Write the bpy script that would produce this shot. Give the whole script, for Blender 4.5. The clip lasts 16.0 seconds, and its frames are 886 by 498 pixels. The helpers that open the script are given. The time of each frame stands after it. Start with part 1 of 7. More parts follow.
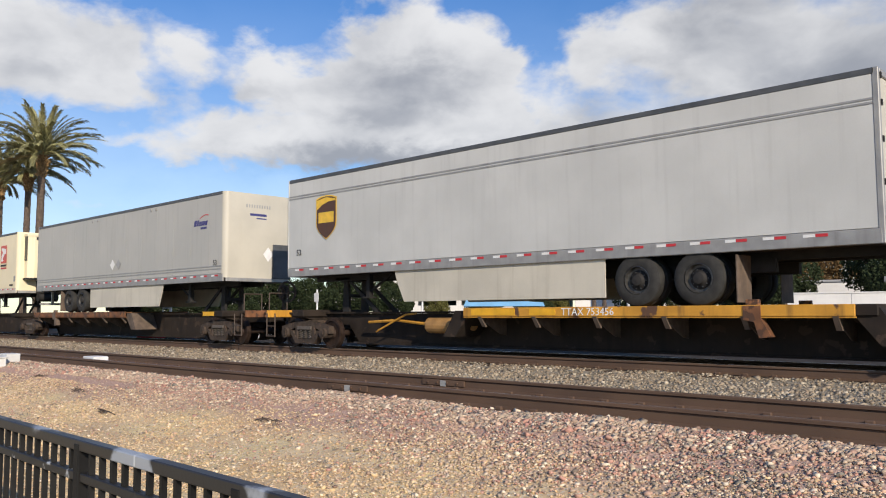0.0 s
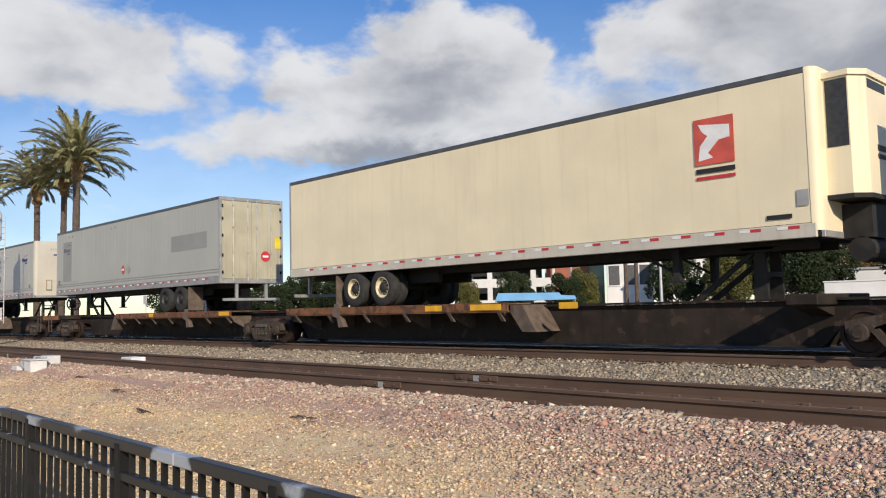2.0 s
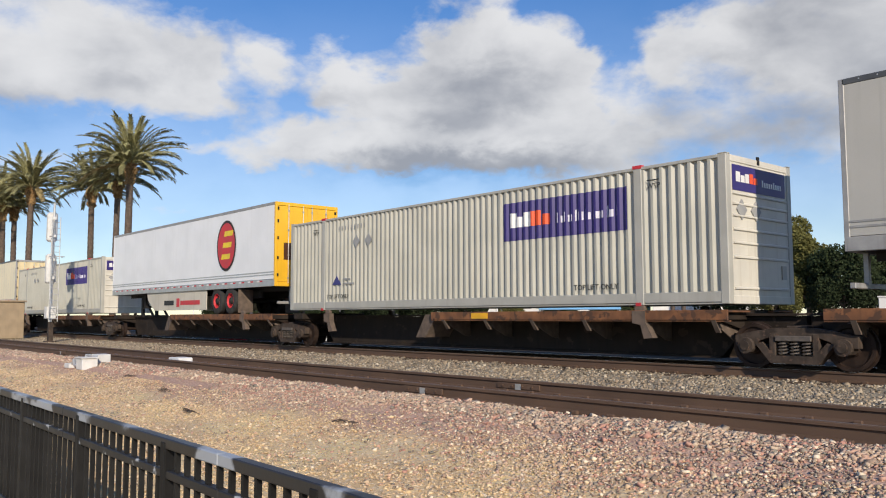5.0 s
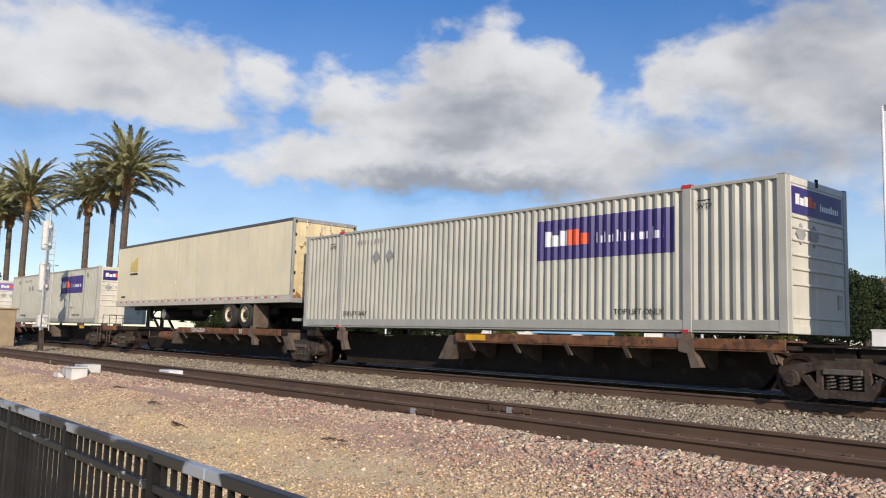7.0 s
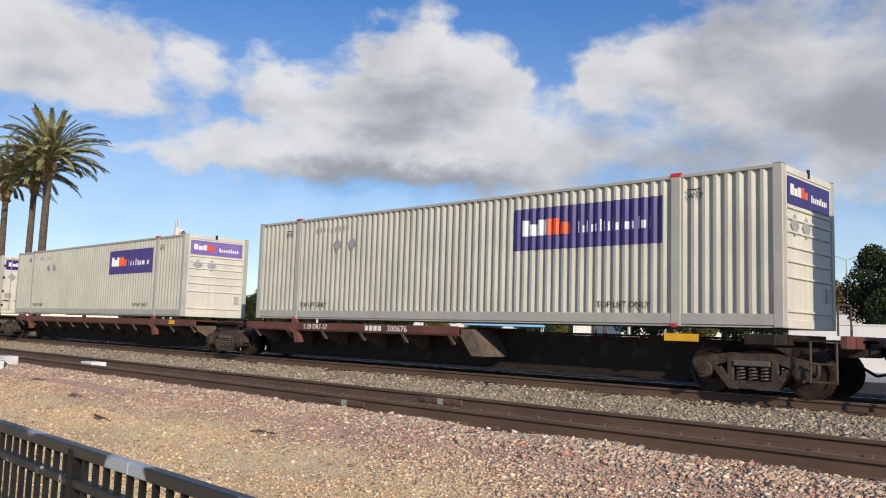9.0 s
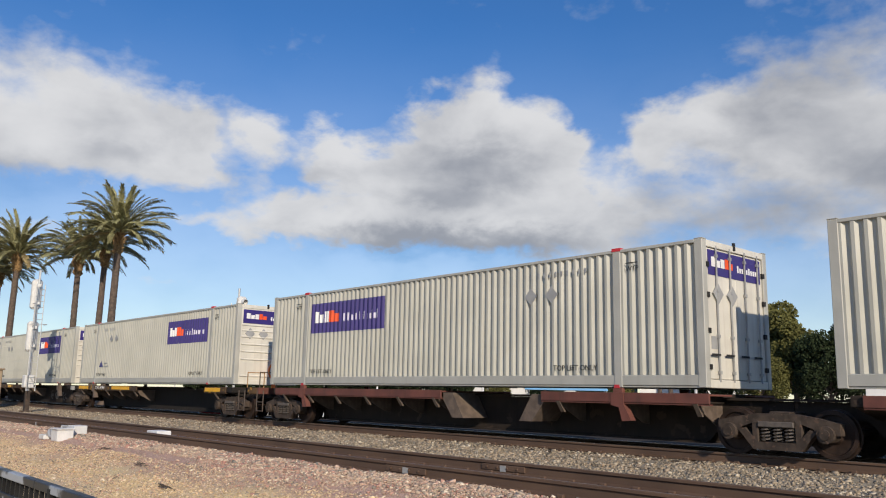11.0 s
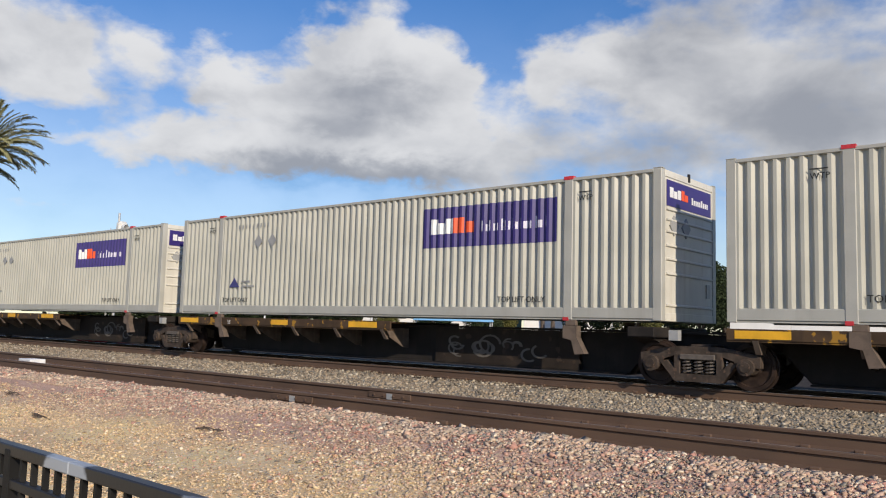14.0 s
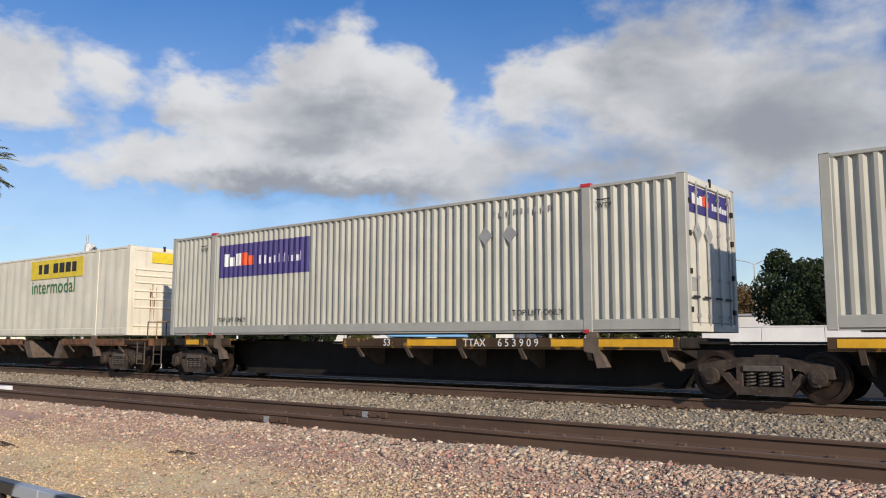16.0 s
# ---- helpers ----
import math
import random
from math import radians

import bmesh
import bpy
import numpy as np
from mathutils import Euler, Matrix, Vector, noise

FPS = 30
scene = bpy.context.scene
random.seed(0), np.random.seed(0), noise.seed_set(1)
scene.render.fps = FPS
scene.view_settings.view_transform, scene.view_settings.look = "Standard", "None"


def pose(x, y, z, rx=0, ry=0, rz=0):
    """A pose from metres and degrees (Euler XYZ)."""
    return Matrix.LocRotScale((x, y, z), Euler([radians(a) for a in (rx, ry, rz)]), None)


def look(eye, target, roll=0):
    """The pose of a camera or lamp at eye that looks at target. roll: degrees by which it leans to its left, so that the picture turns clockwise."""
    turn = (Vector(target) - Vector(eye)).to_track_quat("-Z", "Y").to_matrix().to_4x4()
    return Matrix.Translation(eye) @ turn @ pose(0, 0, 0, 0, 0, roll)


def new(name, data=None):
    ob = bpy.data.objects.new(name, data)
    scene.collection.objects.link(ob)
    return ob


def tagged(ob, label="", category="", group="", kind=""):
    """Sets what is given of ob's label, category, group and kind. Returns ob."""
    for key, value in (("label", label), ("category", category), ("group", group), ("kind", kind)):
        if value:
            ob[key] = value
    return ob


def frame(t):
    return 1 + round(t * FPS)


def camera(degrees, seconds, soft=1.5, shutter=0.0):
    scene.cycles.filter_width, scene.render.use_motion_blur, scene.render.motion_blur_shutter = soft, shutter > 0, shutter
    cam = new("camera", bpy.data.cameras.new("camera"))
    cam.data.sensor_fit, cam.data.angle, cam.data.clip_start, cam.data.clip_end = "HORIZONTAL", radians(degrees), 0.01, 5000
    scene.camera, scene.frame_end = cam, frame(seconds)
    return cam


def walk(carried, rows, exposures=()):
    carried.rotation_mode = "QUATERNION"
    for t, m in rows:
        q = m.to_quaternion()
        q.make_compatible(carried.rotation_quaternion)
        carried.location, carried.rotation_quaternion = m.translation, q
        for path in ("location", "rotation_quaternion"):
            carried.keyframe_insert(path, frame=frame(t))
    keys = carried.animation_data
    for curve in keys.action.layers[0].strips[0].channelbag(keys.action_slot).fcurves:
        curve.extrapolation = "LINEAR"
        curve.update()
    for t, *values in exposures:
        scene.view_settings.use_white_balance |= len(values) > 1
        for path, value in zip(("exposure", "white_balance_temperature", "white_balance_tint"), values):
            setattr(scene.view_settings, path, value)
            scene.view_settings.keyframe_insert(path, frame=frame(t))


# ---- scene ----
CAM_Z = 0.983      # eye above the rail heads (z = 0)
YC = 15.515        # centre line of the train's track
YN = 8.53          # centre line of the empty track
cam = camera(56.94, 16.0, soft=1.1)

# seconds, yaw, pitch, roll: a hand-held camera that turns on one spot
PATH = [
    (0.0, 43.84, 4.49, -0.28),
    (0.5, 43.83, 4.12, -0.57),
    (1.0, 45.58, 4.46, -0.59),
    (1.5, 46.55, 4.61, -0.55),
    (2.0, 45.97, 4.20, -1.33),
    (2.5, 44.87, 4.14, -0.94),
    (3.0, 44.22, 4.46, -0.27),
    (3.5, 45.19, 3.98, 0.18),
    (4.0, 47.01, 4.17, 1.62),
    (4.5, 48.36, 4.58, 1.17),
    (5.0, 49.06, 4.73, -0.15),
    (5.2, 49.37, 4.93, -0.22),
    (7.3, 48.12, 6.33, 2.23),
    (7.5, 46.72, 6.49, 2.23),
    (8.0, 41.80, 6.42, 1.54),
    (8.5, 39.63, 5.74, 1.15),
    (9.0, 44.03, 5.72, 1.76),
    (9.5, 46.58, 7.00, 0.44),
    (9.7, 46.96, 7.67, 0.17),
    (11.8, 49.37, 10.26, 1.88),
    (12.0, 49.63, 9.56, 1.67),
    (12.5, 48.96, 7.85, 0.73),
    (13.0, 46.90, 6.56, -0.24),
    (13.5, 43.18, 5.68, 0.54),
    (14.0, 40.46, 5.48, 1.58),
    (14.5, 40.21, 6.82, 1.98),
    (15.0, 39.44, 7.52, 1.96),
    (15.5, 38.74, 7.35, 1.09),
    (16.0, 38.56, 6.59, 0.18),
]
walk(cam, [(t, pose(0, 0, CAM_Z, 90 + p, 0, a) @ pose(0, 0, 0, 0, 0, r)) for t, a, p, r in PATH],
     exposures=[(0.0, -0.12), (2.5, -0.2), (3.5, -0.0), (4.2, -0.17), (5.0, -0.2), (7.3, -0.2), (8.0, -0.18), (8.6, -0.2), (9.7, -0.22), (11.8, -0.33), (12.5, -0.28), (13.5, -0.22), (16.0, -0.26)])

# seconds, way of the train along +x
TRAIN = [
    (0.0, 0.01),
    (0.5, 9.27),
    (1.0, 17.96),
    (1.5, 27.72),
    (2.0, 36.86),
    (2.5, 46.17),
    (3.0, 55.48),
    (3.5, 64.23),
    (4.0, 73.97),
    (4.5, 83.27),
    (5.0, 92.42),
    (7.3, 134.65),
    (7.5, 138.69),
    (8.0, 147.77),
    (8.5, 156.91),
    (9.0, 165.90),
    (9.5, 175.10),
    (9.7, 178.75),
    (11.8, 217.12),
    (12.0, 220.79),
    (12.5, 230.01),
    (13.0, 239.09),
    (13.5, 248.49),
    (14.0, 257.55),
    (14.5, 266.81),
    (15.0, 275.99),
    (15.5, 285.22),
    (16.0, 294.42),
]

# ---- world, sun ----
SUN_AZ, SUN_EL = radians(117.5), radians(24.5)   # from +y towards +x


def nodes_of(tree):
    """Short forms to add and join nodes."""
    def add(kind, **kw):
        n = tree.nodes.new(kind)
        for k, v in kw.items():
            if k.startswith("i_"):
                n.inputs[int(k[2:])].default_value = v
            else:
                setattr(n, k, v)
        return n

    def join(a, b, o=0, i=0):
        tree.links.new(a.outputs[o], b.inputs[i])
        return b
    return add, join


def make_world():
    w = bpy.data.worlds.new("sky")
    scene.world = w
    w.use_nodes = True
    tree = w.node_tree
    tree.nodes.clear()
    add, join = nodes_of(tree)

    def math_(op, a, b=None, clamp=False):
        n = add("ShaderNodeMath", operation=op, use_clamp=clamp)
        for i, v in enumerate((a, b)):
            if v is None:
                continue
            if isinstance(v, (int, float)):
                n.inputs[i].default_value = v
            else:
                tree.links.new(v, n.inputs[i])
        return n.outputs[0]

    sky = add("ShaderNodeTexSky", sky_type="NISHITA", sun_disc=False, sun_elevation=SUN_EL, sun_rotation=SUN_AZ,
              air_density=1.0, dust_density=0.0, ozone_density=4.0)
    deep = add("ShaderNodeHueSaturation")
    deep.inputs["Saturation"].default_value, deep.inputs["Value"].default_value = 1.26, 1.48
    deep.inputs["Hue"].default_value = 0.508
    join(sky, deep, 0, deep.inputs.find("Color"))
    tc = add("ShaderNodeTexCoord")
    sep = add("ShaderNodeSeparateXYZ")
    join(tc, sep)
    x, y, z = sep.outputs
    el = math_("ARCSINE", z)
    az = math_("ARCTAN2", math_("MULTIPLY", x, -1.0), y)
    # cloud layer seen from below: flattened coordinates
    flat = add("ShaderNodeCombineXYZ")
    tree.links.new(az, flat.inputs[0])
    tree.links.new(math_("MULTIPLY", el, 1.7), flat.inputs[1])

    def noise_(scale, detail, rough, shift=0.0):
        m = add("ShaderNodeMapping")
        m.inputs["Location"].default_value = (shift, shift * 0.7, 0)
        join(flat, m)
        n = add("ShaderNodeTexNoise", noise_dimensions="2D")
        n.inputs["Scale"].default_value, n.inputs["Detail"].default_value, n.inputs["Roughness"].default_value = scale, detail, rough
        n.inputs["Distortion"].default_value = 0.15
        join(m, n)
        return n.outputs[0]

    # cloud masses: azimuth, elevation, half widths in degrees, weight
    masses = [(79.0, 17.5, 4.0, 4.0, 0.7), (73.5, 18.2, 3.0, 2.5, 0.85), (69.0, 17.2, 3.0, 2.3, 0.85), (65.6, 17.0, 2.0, 2.2, 0.85), (75.0, 14.7, 5.0, 1.7, 0.75), (68.0, 14.7, 4.5, 1.5, 0.75),
              (61.4, 16.9, 1.4, 1.8, 0.95), (57.0, 16.7, 2.1, 1.6, 0.95), (54.3, 15.4, 2.6, 1.4, 0.9), (46.0, 20.1, 1.8, 1.9, 1.0), (48.8, 18.2, 2.1, 2.0, 1.0), (43.2, 18.3, 2.2, 2.0, 1.0),
              (40.2, 17.2, 1.8, 2.1, 0.95), (46.0, 16.4, 5.0, 2.2, 1.0), (50.0, 14.7, 4.6, 1.5, 1.0), (41.0, 14.2, 3.6, 2.0, 0.9), (58.0, 12.1, 4.6, 1.1, 0.95), (53.0, 11.6, 5.5, 1.4, 0.95),
              (63.5, 10.9, 3.0, 0.8, 0.65), (46.0, 11.8, 5.6, 1.6, 0.95), (39.0, 11.8, 4.6, 1.8, 0.75), (33.2, 18.3, 1.8, 1.5, 0.85), (29.6, 18.6, 2.4, 1.6, 0.9), (25.6, 19.4, 2.8, 2.2, 0.78),
              (26.0, 16.5, 3.8, 1.5, 0.95), (20.5, 20.5, 4.0, 4.0, 0.6), (33.5, 15.9, 2.2, 1.3, 0.7), (20.0, 15.8, 4.0, 1.9, 0.8), (12.0, 18.0, 5.0, 5.0, 0.55), (30.0, 13.0, 6.0, 2.2, 0.52),
              (20.0, 11.5, 8.0, 3.0, 0.55), (10.0, 12.0, 8.0, 5.0, 0.55), (33.0, 9.0, 7.0, 1.8, 0.36), (66.0, 7.2, 5.5, 0.7, 0.42), (76.0, 9.6, 4.0, 1.2, 0.48)]
    # where the masses are thick and their undersides dull
    dull = [(45.4, 15.8, 4.2, 1.5, 1.0), (52.0, 10.5, 7.0, 0.9, 0.9), (44.0, 10.6, 7.0, 1.1, 0.9), (23.0, 21.0, 5.0, 2.4, 0.75), (20.0, 13.4, 7.0, 2.4, 0.7), (30.0, 12.3, 5.0, 1.8, 0.7),
            (70.0, 15.4, 4.0, 0.9, 0.45), (76.0, 13.2, 5.0, 1.1, 0.45), (29.0, 17.2, 3.2, 0.8, 0.4), (12.0, 14.0, 7.0, 5.0, 0.6), (20.0, 18.0, 7.0, 4.0, 0.3), (56.5, 15.4, 3.0, 0.7, 0.4), (50.0, 13.6, 3.4, 0.6, 0.45)]
    big, fine = noise_(12.0, 6.0, 0.5), noise_(34.0, 5.0, 0.55, 3.1)
    # ragged outlines: the bearings are shifted a little by noise before the masses are laid out
    shift_x, shift_y = noise_(14.0, 5.0, 0.55, 1.3), noise_(14.0, 5.0, 0.55, 5.9)
    where = add("ShaderNodeCombineXYZ")
    tree.links.new(math_("ADD", az, math_("MULTIPLY", math_("SUBTRACT", shift_x, 0.5), 0.10)), where.inputs[0])
    tree.links.new(math_("ADD", el, math_("MULTIPLY", math_("SUBTRACT", shift_y, 0.5), 0.06)), where.inputs[1])

    def heap(rows):
        """The sum of soft ellipses at the given bearings."""
        total = None
        for a, e, sa, se, wt in rows:
            u = add("ShaderNodeVectorMath", operation="MULTIPLY_ADD")
            join(where, u)
            u.inputs[1].default_value = (0.92 / radians(sa), 0.92 / radians(se), 0)
            u.inputs[2].default_value = (-0.92 * a / sa, -0.92 * e / se, 0)
            r2 = add("ShaderNodeVectorMath", operation="DOT_PRODUCT")
            join(u, r2, 0, 0)
            join(u, r2, 0, 1)
            g = math_("POWER", 0.4066, r2.outputs["Value"])
            g = math_("MULTIPLY", g, wt)
            total = g if total is None else math_("ADD", total, g)
        return total

    total = math_("MINIMUM", heap(masses), 1.25)
    # scattered cloud goes on thinly all round
    away = add("ShaderNodeMapRange", interpolation_type="SMOOTHSTEP")
    for i, v in zip((1, 2, 3, 4), (0.85, 1.4, 0.0, 0.16)):
        away.inputs[i].default_value = v
    tree.links.new(math_("ABSOLUTE", math_("SUBTRACT", az, 0.87)), away.inputs[0])
    dens = math_("ADD", total, away.outputs[0])
    dens = math_("ADD", dens, math_("MULTIPLY", math_("SUBTRACT", big, 0.5), 0.9))
    dens = math_("ADD", dens, math_("MULTIPLY", math_("SUBTRACT", fine, 0.5), 0.38))
    mask = add("ShaderNodeMapRange", interpolation_type="SMOOTHSTEP")
    mask.inputs["From Min"].default_value, mask.inputs["From Max"].default_value = 0.06, 0.98
    tree.links.new(dens, mask.inputs["Value"])
    # thick parts are grey, thin rims white
    thick = add("ShaderNodeMapRange", interpolation_type="SMOOTHSTEP")
    thick.inputs["From Min"].default_value, thick.inputs["From Max"].default_value = -0.35, 1.35
    grey = noise_(8.0, 6.0, 0.5, 7.7)
    tree.links.new(math_("ADD", heap(dull), math_("MULTIPLY", math_("SUBTRACT", grey, 0.5), 1.7)), thick.inputs["Value"])
    cloud = add("ShaderNodeMix", data_type="RGBA")
    cloud.inputs[6].default_value = (9.2, 9.15, 9.15, 1)
    cloud.inputs[7].default_value = (3.9, 4.05, 4.45, 1)
    tree.links.new(thick.outputs[0], cloud.inputs[0])
    mix = add("ShaderNodeMix", data_type="RGBA")
    # a thin veil over the low sky
    veil = add("ShaderNodeMapRange", interpolation_type="SMOOTHSTEP")
    for i, v in zip((1, 2, 3, 4), (0.46, 0.06, 0.02, 0.40)):
        veil.inputs[i].default_value = v
    tree.links.new(el, veil.inputs[0])
    tree.links.new(math_("MAXIMUM", math_("MULTIPLY", mask.outputs[0], 0.95), veil.outputs[0]), mix.inputs[0])
    join(deep, mix, 0, 6)
    tree.links.new(cloud.outputs[2], mix.inputs[7])
    bg = add("ShaderNodeBackground")
    bg.inputs["Strength"].default_value = 0.10
    tree.links.new(mix.outputs[2], bg.inputs["Color"])
    join(bg, add("ShaderNodeOutputWorld"))


make_world()
sun = new("sun", bpy.data.lights.new("sun", "SUN"))
sun.data.energy, sun.data.angle, sun.data.color = 5.0, radians(0.5), (1.0, 0.875, 0.71)
toward = Vector((math.sin(SUN_AZ) * math.cos(SUN_EL), math.cos(SUN_AZ) * math.cos(SUN_EL), math.sin(SUN_EL)))
sun.matrix_basis = look(toward * 50, (0, 0, 0))


# ---- materials ----
def mat(name, base, rough=0.6, metal=0.0, var=0.18, scale=3.0, fine=45.0, bump=0.15, dist=0.004, streak=0.0, dirt=(0.10, 0.08, 0.06),
        patch=0.0, patch_col=(0.12, 0.07, 0.04), rand=0.0, island=0.0, spec=0.5):
    """A painted or raw surface: broad and fine variation, run-down streaks, worn patches, slight relief."""
    m = bpy.data.materials.new(name)
    m.use_nodes = True
    tree = m.node_tree
    bs = tree.nodes["Principled BSDF"]
    bs.inputs["Metallic"].default_value = metal
    bs.inputs["Specular IOR Level"].default_value = min(spec, 0.25) if max(base) < 0.09 and rough > 0.5 else spec
    add, join = nodes_of(tree)
    tc = add("ShaderNodeTexCoord")

    def noise_(sc, detail=5.0, stretch=None):
        n = add("ShaderNodeTexNoise")
        n.inputs["Scale"].default_value, n.inputs["Detail"].default_value = sc, detail
        if stretch:
            mp = add("ShaderNodeMapping")
            mp.inputs["Scale"].default_value = stretch
            join(tc, mp, 3)
            join(mp, n)
        else:
            join(tc, n, 3)
        return n.outputs[0]

    def ranged(sock, a, b, lo=0.0, hi=1.0):
        n = add("ShaderNodeMapRange", interpolation_type="SMOOTHSTEP")
        for i, v in zip((1, 2, 3, 4), (a, b, lo, hi)):
            n.inputs[i].default_value = v
        tree.links.new(sock, n.inputs[0])
        return n.outputs[0]

    def mixed(fac, a, b, blend="MIX"):
        n = add("ShaderNodeMix", data_type="RGBA", blend_type=blend)
        for i, v in ((0, fac), (6, a), (7, b)):
            if isinstance(v, (tuple, list)):
                n.inputs[i].default_value = (*v, 1)[:4]
            elif isinstance(v, (int, float)):
                n.inputs[i].default_value = v
            else:
                tree.links.new(v, n.inputs[i])
        return n.outputs[2]

    dark = tuple(c * (1 - var) for c in base)
    light = tuple(min(1.0, c * (1 + var)) for c in base)
    broad, grain = noise_(scale, 6.0), noise_(fine, 4.0)
    col = mixed(ranged(broad, 0.3, 0.7), dark, light)
    col = mixed(ranged(grain, 0.35, 0.75, 0.0, 0.5 * var + 0.05), col, tuple(c * 0.6 for c in base))
    if rand or island:
        src = add("ShaderNodeObjectInfo").outputs["Random"] if rand else add("ShaderNodeNewGeometry").outputs["Random Per Island"]
        amt = rand or island
        hs = add("ShaderNodeHueSaturation")
        tree.links.new(ranged(src, 0, 1, 1 - amt, 1 + amt), hs.inputs["Value"])
        tree.links.new(col, hs.inputs["Color"])
        col = hs.outputs[0]
    if streak:
        s = noise_(1.0, 6.0, (7.0, 7.0, 0.35))
        col = mixed(ranged(s, 0.5, 0.78, 0.0, streak), col, dirt)
    rgh = ranged(broad, 0.2, 0.8, rough * 0.85, min(1.0, rough * 1.2))
    if patch:
        p = noise_(scale * 1.7, 10.0)
        f = ranged(p, 0.62 - 0.3 * patch, 0.66 - 0.25 * patch)
        col = mixed(f, col, patch_col)
    tree.links.new(col, bs.inputs["Base Color"])
    tree.links.new(rgh, bs.inputs["Roughness"])
    if bump:
        b = add("ShaderNodeBump")
        b.inputs["Strength"].default_value, b.inputs["Distance"].default_value = bump, dist
        tree.links.new(grain, b.inputs["Height"])
        join(b, bs, 0, bs.inputs.find("Normal"))
    return m


